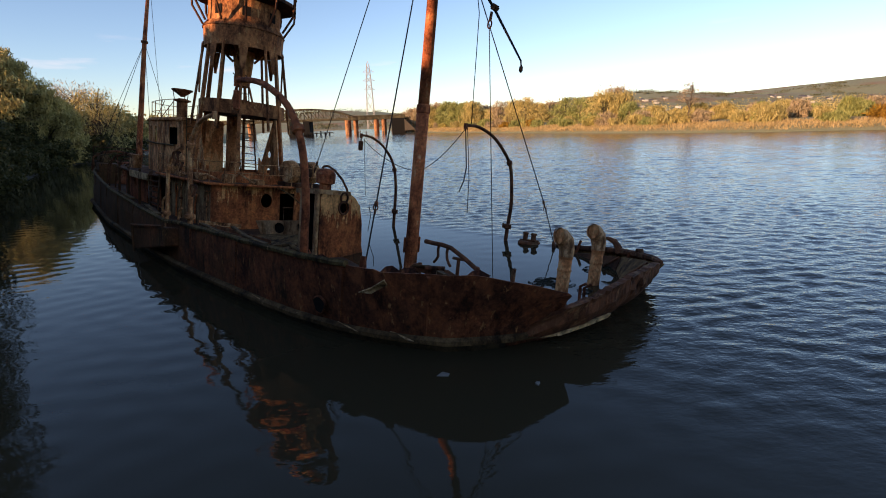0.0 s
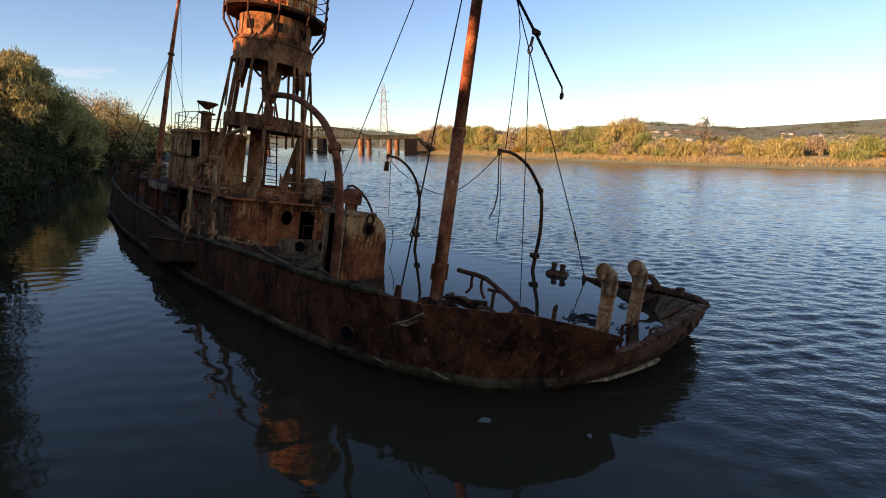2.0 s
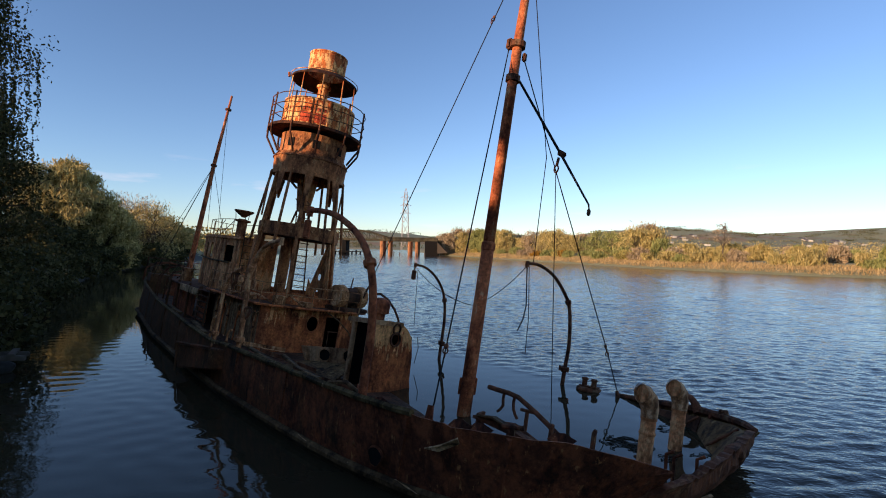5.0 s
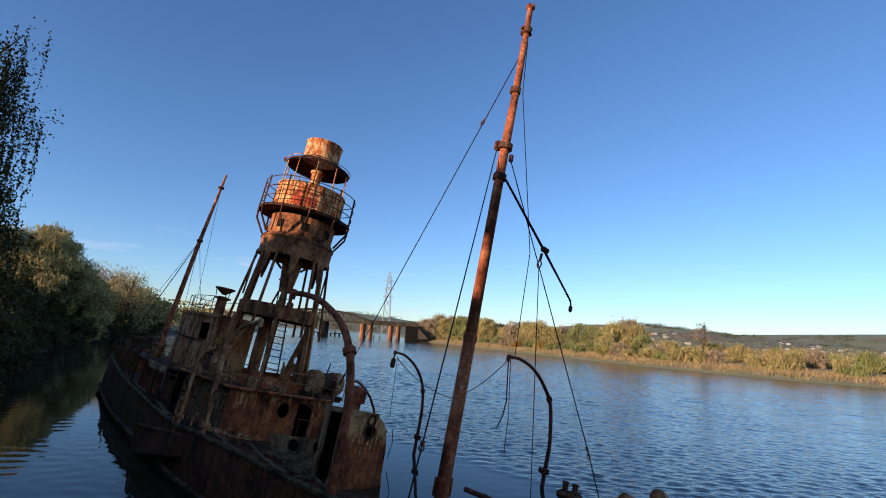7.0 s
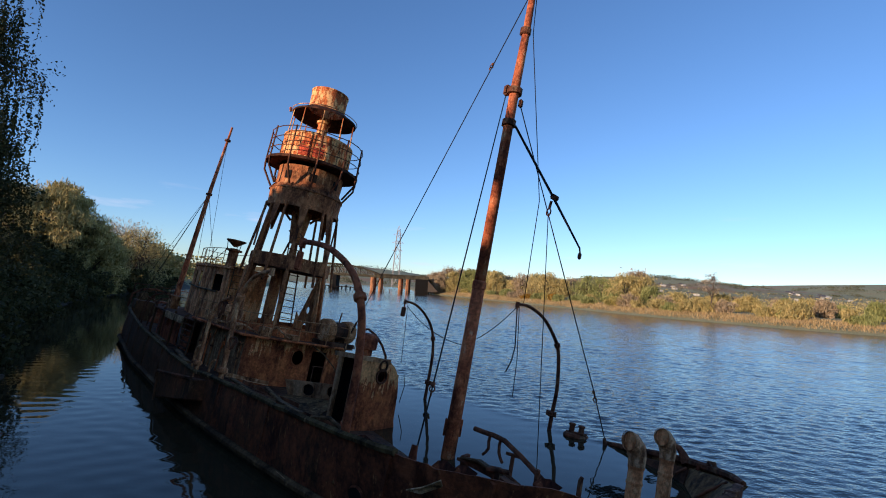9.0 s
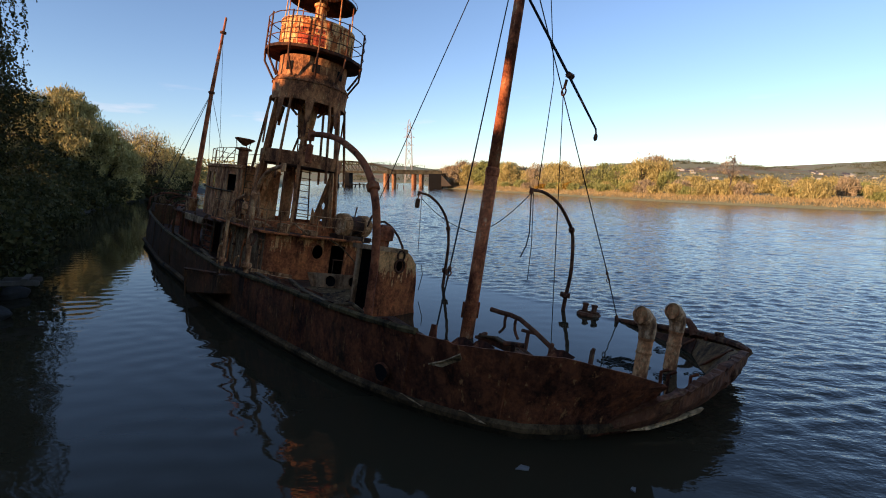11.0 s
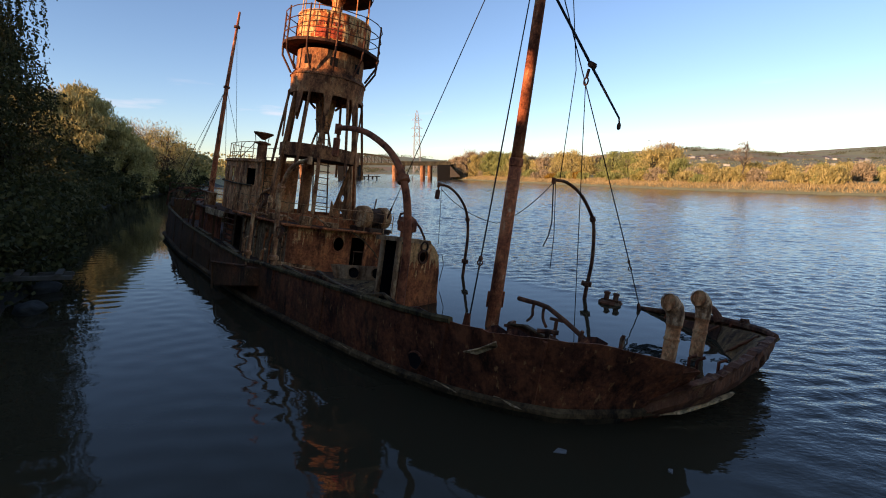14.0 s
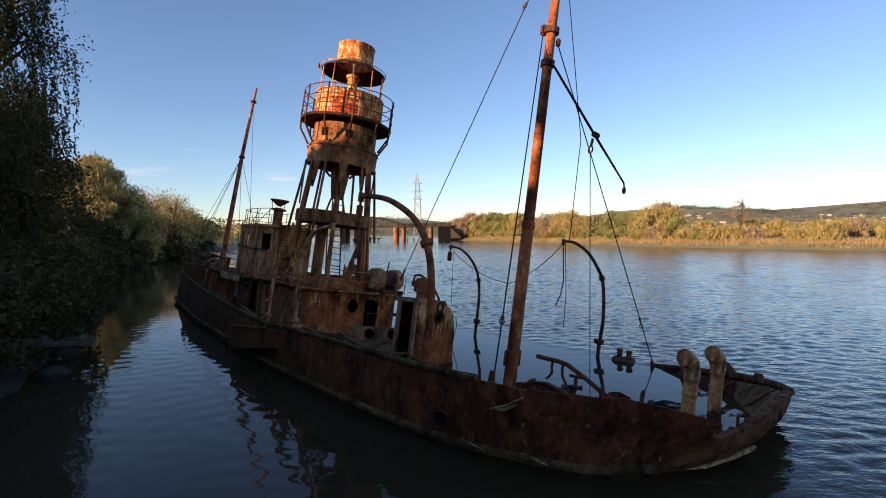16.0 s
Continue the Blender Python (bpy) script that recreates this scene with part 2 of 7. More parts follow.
def lathe(bm, prof, sides=32, centre=(0, 0), closed=False):
    """Turns a profile of (radius, height) about an upright axis."""
    rings = [[bm.verts.new((centre[0] + r * math.cos(2 * math.pi * k / sides), centre[1] + r * math.sin(2 * math.pi * k / sides), z)) for k in range(sides)] for r, z in prof]
    pairs = list(zip(rings, rings[1:])) + ([(rings[-1], rings[0])] if closed else [])
    for a, b in pairs:
        for k in range(sides):
            bm.faces.new((a[k], a[(k + 1) % sides], b[(k + 1) % sides], b[k]))
    if not closed:
        for r in (rings[0], rings[-1]):
            bm.faces.new(r)


def slab(bm, poly, thick):
    """A plate: a polygon of 3D points, given depth along its normal."""
    vs = [bm.verts.new(p) for p in poly]
    f = bm.faces.new(vs)
    f.normal_update()
    off = f.normal * -thick
    ws = [bm.verts.new(v.co + off) for v in vs]
    bm.faces.new(ws[::-1])
    for i in range(len(vs)):
        j = (i + 1) % len(vs)
        bm.faces.new((vs[i], ws[i], ws[j], vs[j]))


def pierced(bm, at, w, h, thick, holes, m, seg=20, outline=None):
    """An upright wall sheet in its own x-z plane, with round or square holes through it: holes of (x, z, rx, rz, round). m lays it out."""
    xs = sorted({0.0, w, *(v for x, z, rx, rz, o in holes for v in (x - rx, x + rx))})
    zs = sorted({0.0, h, *(v for x, z, rx, rz, o in holes for v in (z - rz, z + rz))})
    for a, b in zip(xs, xs[1:]):
        for c, d in zip(zs, zs[1:]):
            mx, mz = (a + b) / 2, (c + d) / 2
            hole = next((q for q in holes if abs(mx - q[0]) < q[2] and abs(mz - q[1]) < q[3]), None)
            if hole is None:
                slab(bm, [m @ Vector((x, 0, z)) for x, z in ((a, c), (b, c), (b, d), (a, d))], thick)
            elif hole[4] and abs(a - (hole[0] - hole[2])) < 1e-6 and abs(c - (hole[1] - hole[3])) < 1e-6:
                x0, z0, rx, rz, _ = hole
                for q in range(4):
                    cx, cz = ((1, 1), (-1, 1), (-1, -1), (1, -1))[q]
                    arc = [(x0 + rx * math.cos(math.pi / 2 * (q + k / 5)), z0 + rz * math.sin(math.pi / 2 * (q + k / 5))) for k in range(6)]
                    for p0, p1 in zip(arc, arc[1:]):
                        slab(bm, [m @ Vector((x, 0, z)) for x, z in ((x0 + cx * rx, z0 + cz * rz), p0, p1)], thick)
    bmesh.ops.remove_doubles(bm, verts=bm.verts[:], dist=1e-4)


def mesh_from(name, verts, faces, mat, parent=None, label="", smooth=False):
    me = bpy.data.meshes.new(name)
    me.from_pydata(verts, [], faces)
    me.materials.append(mat)
    if smooth:
        me.polygons.foreach_set("use_smooth", [True] * len(me.polygons))
    ob = new(name, me)
    if parent:
        ob.parent = parent
    return tagged(ob, label)


# ---- the ship's frame: ahead, to port, up; heeled to port and down by the bow ----
HEEL, TRIM = radians(8.5), radians(2.0)
U0 = Vector((0.70, -0.714, 0)).normalized()
V0 = Vector((-U0.y, U0.x, 0))
UP = Vector((0, 0, 1))
SU = math.cos(TRIM) * U0 - math.sin(TRIM) * UP
ST = math.cos(TRIM) * UP + math.sin(TRIM) * U0
SV = math.cos(HEEL) * V0 - math.sin(HEEL) * ST
SW = math.cos(HEEL) * ST + math.sin(HEEL) * V0
SHIP = Matrix(((SU.x, SV.x, SW.x, -0.83), (SU.y, SV.y, SW.y, 11.9), (SU.z, SV.z, SW.z, 0), (0, 0, 0, 1)))


def aboard(u, v, w, rx=0, ry=0, rz=0):
    return SHIP @ pose(u, v, w, rx, ry, rz)


# ---- ground, river and banks ----
NEAR_SHORE = [(900, -260), (120, -75), (30, -42), (4, -24), (-7, -8), (-10.8, 2), (-12.3, 11), (-14.5, 14.5), (-20.5, 22), (-32, 38), (-40.5, 53), (-48, 70), (-58, 100), (-66, 160), (-88, 245), (-110, 310), (-150, 430), (-240, 700)]
FAR_SHORE = [(-90, 700), (-45, 430), (-22, 300), (-11, 240), (2, 200), (17, 165), (30, 134), (42, 108), (57, 90), (80, 78), (140, 60), (900, -120)]
RIVER = np.array(NEAR_SHORE + FAR_SHORE, float)


def shore_distance(x, y):
    """Metres to the river's edge, positive on land."""
    inside, best = np.zeros(x.shape, bool), np.full(x.shape, 1e9)
    for a, b in zip(RIVER, np.roll(RIVER, -1, 0)):
        d = b - a
        k = np.clip(((x - a[0]) * d[0] + (y - a[1]) * d[1]) / (d @ d), 0, 1)
        best = np.minimum(best, np.hypot(x - a[0] - k * d[0], y - a[1] - k * d[1]))
        cross = (a[1] > y) != (b[1] > y)
        with np.errstate(divide="ignore", invalid="ignore"):
            inside ^= cross & (x < (b[0] - a[0]) * (y - a[1]) / (b[1] - a[1] + 1e-12) + a[0])
    return np.where(inside, -best, best)


def smooth(a, b, x):
    t = np.clip((x - a) / (b - a), 0, 1)
    return t * t * (3 - 2 * t)


def land(x, y):
    """Height of the ground."""
    x, y = np.asarray(x, float), np.asarray(y, float)
    d = shore_distance(x, y)
    wob = 0.5 * np.sin(0.31 * x + 0.7) * np.cos(0.27 * y) + 0.35 * np.sin(0.83 * x + 0.5 * y)
    near = (y < 0.9 * -x + 60) & (x < 60) | (y < -10)
    bank = np.where(near, 2.2 * smooth(0, 7, d) + 1.2 * smooth(5, 30, d), 0.9 * smooth(0, 3.5, d) + 1.0 * smooth(2, 16, d))
    z = np.where(d > 0, 0.03 + bank + 0.35 * wob * smooth(2, 12, d), np.maximum(-2.4, 0.25 * d))
    ridge = np.interp(x, (-3500, -700, -360, 0, 200, 330, 450, 560, 720, 900, 1010, 1150, 1290, 1380, 1500, 1700, 2000, 2500, 4500), (10, 20, 46, 22, 28, 38, 52, 65, 69, 64, 58, 46, 46, 62, 82, 100, 106, 80, 30))
    z += smooth(900, 2000, y) * (ridge + 16 + 3 * np.sin(x / 90) + 2 * np.sin(x / 37 + 1))
    return z


def strip(edges):
    out = []
    for a, b, n in edges:
        out += list(np.linspace(a, b, n, endpoint=False))
    return np.array(out)


GX = strip([(-3500, -400, 16), (-400, -120, 16), (-120, 150, 120), (150, 400, 25), (400, 2600, 60), (2600, 4500, 8)])
GY = strip([(-700, -100, 14), (-100, -30, 14), (-30, 270, 130), (270, 900, 30), (900, 2400, 25), (2400, 4500, 8)])
gx, gy = np.meshgrid(GX, GY)
gz = land(gx, gy)
gverts = np.stack([gx, gy, gz], -1).reshape(-1, 3)
cols = len(GX)
gfaces = [(j * cols + i, j * cols + i + 1, (j + 1) * cols + i + 1, (j + 1) * cols + i) for j in range(len(GY) - 1) for i in range(cols - 1)]

m, n, l, b = material("bank_ground")
f1, f2 = noise_node(n, l, 0.25, 6, 0.65), noise_node(n, l, 3.0, 8, 0.7)
f0 = noise_node(n, l, 0.006, 4, 0.6)
c1 = ramp(n, l, f1, [(0.3, (0.20, 0.13, 0.06)), (0.5, (0.36, 0.22, 0.11)), (0.7, (0.24, 0.17, 0.07))])
# patchy green fields, lightened to stand in for haze on the hills
c1 = blend(n, l, ramp(n, l, f0, [(0.36, (0, 0, 0)), (0.5, (1, 1, 1))]), c1, blend(n, l, f1, (0.2, 0.23, 0.11), (0.38, 0.36, 0.19)))
l.new(blend(n, l, 1.0, c1, ramp(n, l, f2, [(0.25, (0.5, 0.48, 0.45)), (0.75, (1.3, 1.25, 1.2))]), "MULTIPLY"), b.inputs["Base Color"])
b.inputs["Roughness"].default_value = 0.95
bump(n, l, b, f2, 0.8, 0.2)
GROUND = m
m, n, l, b = material("shore_mud")
f3 = noise_node(n, l, 2.2, 8, 0.7)
l.new(ramp(n, l, f3, [(0.3, (0.022, 0.018, 0.012)), (0.55, (0.05, 0.04, 0.025)), (0.75, (0.085, 0.07, 0.042))]), b.inputs["Base Color"])
b.inputs["Roughness"].default_value = 0.85
bump(n, l, b, f3, 0.8, 0.15)
SHOREMUD = m
ground = mesh_from("ground", gverts.tolist(), gfaces, GROUND, smooth=True)
ground.data.materials.append(SHOREMUD)
fx, fy = (gx[:-1, :-1] + gx[1:, 1:]) / 2, (gy[:-1, :-1] + gy[1:, 1:]) / 2
ground.data.polygons.foreach_set("material_index", (((fy < 60 - 0.9 * fx) & (fx < 60) & (fx < 5 - 0.42 * fy) | (fy < -10)).astype(np.int32)).ravel())
tagged(ground, "muddy, grassy river banks running out to low hills", "ground", kind="structure")

m, n, l, b = material("river_water")
b.inputs["Base Color"].default_value = (0.046, 0.0345, 0.018, 1)
sp = n.new("ShaderNodeVectorMath")
sp.operation = "DOT_PRODUCT"
sp.inputs[1].default_value = (0.006, 0.009, 0)
l.new(n.new("ShaderNodeTexCoord").outputs["Object"], sp.inputs[0])
# waves too small to model make the distant water dull
l.new(ramp(n, l, sp.outputs["Value"], [(0.14, (0.025, 0.025, 0.025)), (0.35, (0.065, 0.065, 0.065)), (0.9, (0.09, 0.09, 0.09))]), b.inputs["Roughness"])
b.inputs["IOR"].default_value = 1.3
# how far the wind reaches each stretch of water
wind = n.new("ShaderNodeAttribute")
wind.attribute_name = "ruffle"
ruffle = n.new("ShaderNodeMath")
ruffle.operation = "MULTIPLY"
l.new(noise_node(n, l, 4.6, 3, 0.55, (0.6, 1.0, 1)), ruffle.inputs[0])
l.new(wind.outputs["Fac"], ruffle.inputs[1])
bump(n, l, b, ruffle.outputs[0], 1.0, 0.036)
WATER = m


def graded(lo, hi, fine, power, near=13.0):
    """Grid lines that lie close about zero and spread out with distance."""
    def run(end):
        out, p = [], 0.0
        while p < end:
            p += fine * max(1.0, p / near) ** power
            out.append(p)
        return out
    return np.array([-p for p in run(-lo)][::-1] + [0.0] + run(hi))


wx, wy = graded(-35, 88, 0.15, 0.75), graded(-1, 115, 0.105, 0.55)
X, Y = np.meshgrid(wx, wy)
step_x, step_y = np.gradient(wx)[None, :], np.gradient(wy)[:, None]
wrng = np.random.default_rng(11)
# wind chop on the open river; the lee of the near bank and the flooded deck lie calm
gusts = sum(np.sin(X * 2 * math.pi / q * math.cos(t) + Y * 2 * math.pi / q * math.sin(t) + p) for q, t, p in zip((38, 21, 13, 7.5), (0.4, 2.2, 1.2, 2.9), (0.3, 1.9, 4.0, 2.2)))
rough_w = smooth(6.6, 13.6, 1.2 * X + 0.6 * Y + 0.7 * gusts) * (1 + 0.08 * gusts)
inv = SHIP.inverted()
su_, sv_ = [inv[r][0] * X + inv[r][1] * Y + inv[r][3] for r in (0, 1)]
aboard_w = smooth(-24, -22, su_) * smooth(5.0, 4.4, su_) * smooth(4.4, 3.8, np.abs(sv_))
rough_w = rough_w * (1 - 0.95 * aboard_w) * (1 - 0.3 * smooth(14, 55, X + 0.4 * Y))
chop, swell, power = np.zeros_like(X), np.zeros_like(X), np.zeros_like(X)
for k in range(44):
    lam = 0.26 * (0.68 / 0.26) ** (k / 43)
    th = math.radians(75) + wrng.normal() * 0.85
    need = np.maximum(step_y * abs(math.sin(th)), step_x * abs(math.cos(th)))
    keep = np.clip(lam / (2.4 * need) - 1, 0, 1)
    wave = lam / (2 * math.pi) * math.sqrt(2 / 44) * np.sin(2 * math.pi / lam * (X * math.cos(th) + Y * math.sin(th)) + wrng.uniform(0, 6.28))
    chop += wave * keep
    power += keep ** 2 / 44
    if 0.5 < lam:
        swell += wave * keep
long_chop = np.zeros_like(X)
for k in range(18):
    lam = 0.65 * (1.9 / 0.65) ** (k / 17)
    th = math.radians(78) + wrng.normal() * 0.6
    need = np.maximum(step_y * abs(math.sin(th)), step_x * abs(math.cos(th)))
    long_chop += np.clip(lam / (2.4 * need) - 1, 0, 1) * lam / (2 * math.pi) / 3 * np.sin(2 * math.pi / lam * (X * math.cos(th) + Y * math.sin(th)) + wrng.uniform(0, 6.28))
Z = 0.065 * rough_w * smooth(16, 42, np.hypot(X, Y)) * long_chop + 0.1 * rough_w * chop / np.sqrt(np.maximum(power, 0.45)) + 0.03 * (1 - 0.7 * aboard_w) * swell
fade = smooth(0, 6, np.minimum.reduce([X - wx[0], wx[-1] - X, Y - wy[0], wy[-1] - Y]))
Z *= fade
wverts = np.stack([X, Y, Z], -1).reshape(-1, 3).tolist()
nc, nr = len(wx), len(wy)
wfaces = [(j * nc + i, j * nc + i + 1, (j + 1) * nc + i + 1, (j + 1) * nc + i) for j in range(nr - 1) for i in range(nc - 1)]
base = len(wverts)
wverts += [(-700, -400, 0), (1500, -400, 0), (1500, 900, 0), (-700, 900, 0)]
c00, c10, c11, c01 = 0, nc - 1, nr * nc - 1, (nr - 1) * nc
wfaces += [(base, base + 1, c10, c00), (base + 1, base + 2, c11, c10), (base + 2, base + 3, c01, c11), (base + 3, base, c00, c01)]
water = tagged(mesh_from("water", wverts, wfaces, WATER, smooth=True), "dark rippled river water", "water", kind="structure")
att = water.data.attributes.new("ruffle", "FLOAT", "POINT")
att.data.foreach_set("value", np.r_[(0.05 * (1 - 0.8 * aboard_w) + 0.95 * np.clip(rough_w, 0, 1.3)).ravel(), np.ones(4)].astype(np.float32))

# ---- hull ----
hull = thing("ship_hull", "rusted steel hull of a half-sunk lightship heeled over in water", "ship", SHIP)
# stations along the starboard side: ahead, out, top edge, and the run of the waterline
SIDE = [(-24.6, -0.5, 0.80), (-24.3, -1.45, 0.76), (-22.5, -1.95, 0.58), (-20, -2.25, 0.46), (-17, -2.65, 0.42), (-14.7, -2.93, 0.39), (-12, -3.12, 0.36), (-9.2, -3.33, 0.32), (-7, -3.46, 0.32), (-6.2, -3.5, 0.33), (-5, -3.57, 0.46), (-3.6, -3.57, 0.52), (-2.2, -3.56, 0.60), (-1, -3.53, 0.64), (0.3, -3.47, 0.69), (1.2, -3.38, 0.73), (2.0, -3.26, 0.77), (2.7, -3.09, 0.82), (3.3, -2.86, 0.88), (3.8, -2.60, 0.95), (4.1, -2.3, 0.98), (4.4, -1.9, 0.92), (4.6, -1.45, 0.84), (4.74, -1.05, 0.76), (4.84, -0.75, 0.70)]


def side_at(u):
    for a, b in zip(SIDE, SIDE[1:]):
        if a[0] <= u <= b[0]:
            k = (u - a[0]) / (b[0] - a[0])
            return tuple(p + k * (q - p) for p, q in zip(a, b))
    return SIDE[-1]


WATERLINE = [(-24.6, -1.06), (-14.7, -0.96), (-9.2, -0.82), (-5.1, -0.71), (-2.3, -0.61), (0.34, -0.51), (1.86, -0.43), (2.98, -0.34), (3.83, -0.25), (4.35, -0.14), (4.8, 0.0)]


def low_at(u):
    return float(np.interp(u, [p[0] for p in WATERLINE], [p[1] for p in WATERLINE]))


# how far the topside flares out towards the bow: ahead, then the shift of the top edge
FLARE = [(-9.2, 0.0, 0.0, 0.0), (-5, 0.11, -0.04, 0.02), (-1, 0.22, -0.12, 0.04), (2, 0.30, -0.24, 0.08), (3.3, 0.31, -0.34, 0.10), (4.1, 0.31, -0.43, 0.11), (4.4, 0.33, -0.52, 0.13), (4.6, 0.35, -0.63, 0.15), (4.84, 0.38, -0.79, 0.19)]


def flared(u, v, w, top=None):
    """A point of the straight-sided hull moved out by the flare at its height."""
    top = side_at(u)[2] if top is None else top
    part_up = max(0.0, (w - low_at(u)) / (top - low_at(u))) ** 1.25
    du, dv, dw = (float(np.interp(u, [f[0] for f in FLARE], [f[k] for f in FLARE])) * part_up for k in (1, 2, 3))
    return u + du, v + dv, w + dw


def sheet(bm, path, levels, thick, spread=None):
    """Plating: path of (u, v, outward u, outward v), and for each point a list of (height, outset)."""
    rows = []
    spread = spread or (lambda u, v, w: (u, v, w))
    for (u, v, nu, nv), lev in zip(path, levels):
        rows.append(tuple([bm.verts.new(spread(u + nu * (o - t), v + nv * (o - t), w)) for w, o in lev] for t in (0, thick)))
    for (a, ai), (b, bi) in zip(rows, rows[1:]):
        for k in range(len(a) - 1):
            bm.faces.new((a[k], b[k], b[k + 1], a[k + 1]))
            bm.faces.new((ai[k], ai[k + 1], bi[k + 1], bi[k]))
        bm.faces.new((a[-1], b[-1], bi[-1], ai[-1]))
        bm.faces.new((a[0], ai[0], bi[0], b[0]))
    for (a, ai) in (rows[0], rows[-1]):
        for k in range(len(a) - 1):
            bm.faces.new((a[k], a[k + 1], ai[k + 1], ai[k]))


def outward(pts):
    out = []
    for i, p in enumerate(pts):
        d = Vector(pts[min(i + 1, len(pts) - 1)][:2]) - Vector(pts[max(i - 1, 0)][:2])
        d.normalize()
        out.append((p[0], p[1], d.y, -d.x))
    return out


fine = []
for a, b in zip(SIDE, SIDE[1:]):
    k = max(1, int((b[0] - a[0]) / (0.35 if a[0] < 1 else 0.12)))
    fine += [tuple(p + i / k * (q - p) for p, q in zip(a, b)) for i in range(k)]
fine.append(SIDE[-1])
bm = bmesh.new()
levels = []
for u, v, top in fine:
    rag = 1.0 + 2.2 * (1.2 < u < 3.4)
    jig = 0.025 * noise.noise((u * 1.3, v, 0.3)) + 0.015 * rag * noise.noise((u * 5.1, v, 1.3))
    dent = [0.05 * noise.noise((u * 0.9, k * 0.7, 4.0)) for k in range(5)]
    low = low_at(u)
    tear = max(0.0, min(1.0, (v + 1.5) / 0.72)) if u > 4 else 0.0
    low = low + tear * (top - 0.07 - low)
    levels.append([(low - 1.2 * (1 - tear), -0.35 * (1 - tear)), (low - 0.1 * (1 - tear), 0.0), (low * 0.6 + top * 0.4, 0.03 + dent[1]), (low * 0.3 + top * 0.7, 0.02 + dent[2]), (top + jig, dent[3] * 0.6)])
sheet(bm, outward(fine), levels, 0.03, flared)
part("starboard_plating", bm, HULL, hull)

# port side: mostly under water, but for the bow
PORT = [(5.07, 2.17, 1.05), (4.75, 2.62, 1.03), (4.32, 2.99, 0.99), (3.63, 3.42, 0.95), (2.56, 3.83, 0.80), (1.4, 4.15, 0.66), (0.6, 4.22, 0.5), (0, 4.25, 0.3), (-4, 4.25, 0.2), (-9, 4.1, 0.2), (-14, 3.8, 0.3), (-20, 3.0, 0.35), (-23.5, 1.7, 0.5), (-24.6, 0.5, 0.7), (-24.6, -0.5, 0.8)]
bm = bmesh.new()
levels = [[(-1.8, -0.4), (-0.6, 0.0), (0.3, 0.05), (t, 0.08)] for u, v, t in PORT]
levels[0] = [(PORT[0][2] - d, o) for d, o in ((0.16, -0.12), (0.11, 0.0), (0.05, 0.05), (0.0, 0.08))]
levels[1] = [(PORT[1][2] - d, o) for d, o in ((0.5, -0.36), (0.3, -0.15), (0.1, 0.02), (0.0, 0.08))]
levels[2] = [(PORT[2][2] - d, o) for d, o in ((1.1, -0.6), (0.7, -0.28), (0.3, 0.0), (0.0, 0.08))]
sheet(bm, outward(PORT), levels, 0.04)
part("port_plating", bm, INNER, hull)

# bent strip of plating round the broken bow
# at each station the upper edge, then the lower edge
BOW = [((4.66, -1.72, 0.22), (4.63, -1.60, -0.03)), ((5.06, -1.56, 0.52), (4.92, -1.33, 0.14)), ((5.32, -1.18, 0.73), (5.15, -0.83, 0.30)), ((5.40, -0.60, 0.88), (5.24, -0.23, 0.43)), ((5.40, 0.08, 1.0), (5.27, 0.40, 0.58)), ((5.32, 0.87, 1.06), (5.22, 1.15, 0.65)), ((5.19, 1.66, 1.07), (5.14, 1.79, 0.79)), ((5.11, 2.05, 1.08), (5.09, 2.11, 0.89))]
bow_fine = []
for (a, c), (b, d) in zip(BOW, BOW[1:]):
    bow_fine += [(Vector(a).lerp(Vector(b), k / 9), Vector(c).lerp(Vector(d), k / 9)) for k in range(9)]
bow_fine.append((Vector(BOW[-1][0]), Vector(BOW[-1][1])))
bm = bmesh.new()
rows = []
for k, (hi, lo) in enumerate(bow_fine):
    q = hi.y
    far = min(1.0, (len(bow_fine) - 1 - k) / 18)
    hi = hi + Vector((0.04 * noise.noise((q * 2.3, 0, 1.0)), 0, 0.035 * noise.noise((q * 2.6, 2.0, 0)) + 0.05 * noise.noise((q * 9.0, 4.0, 1)) * far))
    lo = lo + Vector((0.03 * noise.noise((q * 4, 1, 7)), 0, 0.03 * noise.noise((q * 2.7, 5.0, 0))))
    crease = Vector((0.14 * noise.noise((q * 2.6, 9, 7)) + 0.03, -0.05, 0)) * far
    lip = Vector((-0.11, 0.05, -0.01)) + Vector((0.09, 0.0, 0.05)) * noise.noise((q * 4.1, 6, 2))
    keel = Vector((-0.55, 0.6, -0.55)) * far
    line = [lo + keel * 1.6, lo + keel * 0.6, lo, lo.lerp(hi, 0.4) + crease, lo.lerp(hi, 0.8) - crease * 0.5, hi, hi + lip]
    rows.append([[bm.verts.new(p - Vector((t, -0.3 * t, 0))) for p in line] for t in (0.0, 0.045)])
for (a, ai), (b, bi) in zip(rows, rows[1:]):
    for k in range(6):
        bm.faces.new((a[k], b[k], b[k + 1], a[k + 1]))
        bm.faces.new((ai[k], ai[k + 1], bi[k + 1], bi[k]))
    bm.faces.new((a[-1], b[-1], bi[-1], ai[-1]))
    bm.faces.new((a[0], ai[0], bi[0], b[0]))
for a, ai in (rows[0], rows[-1]):
    for k in range(6):
        bm.faces.new((a[k], a[k + 1], ai[k + 1], ai[k]))
part("bow_plating", bm, BOWRUST, hull, "torn and bent bow plating")

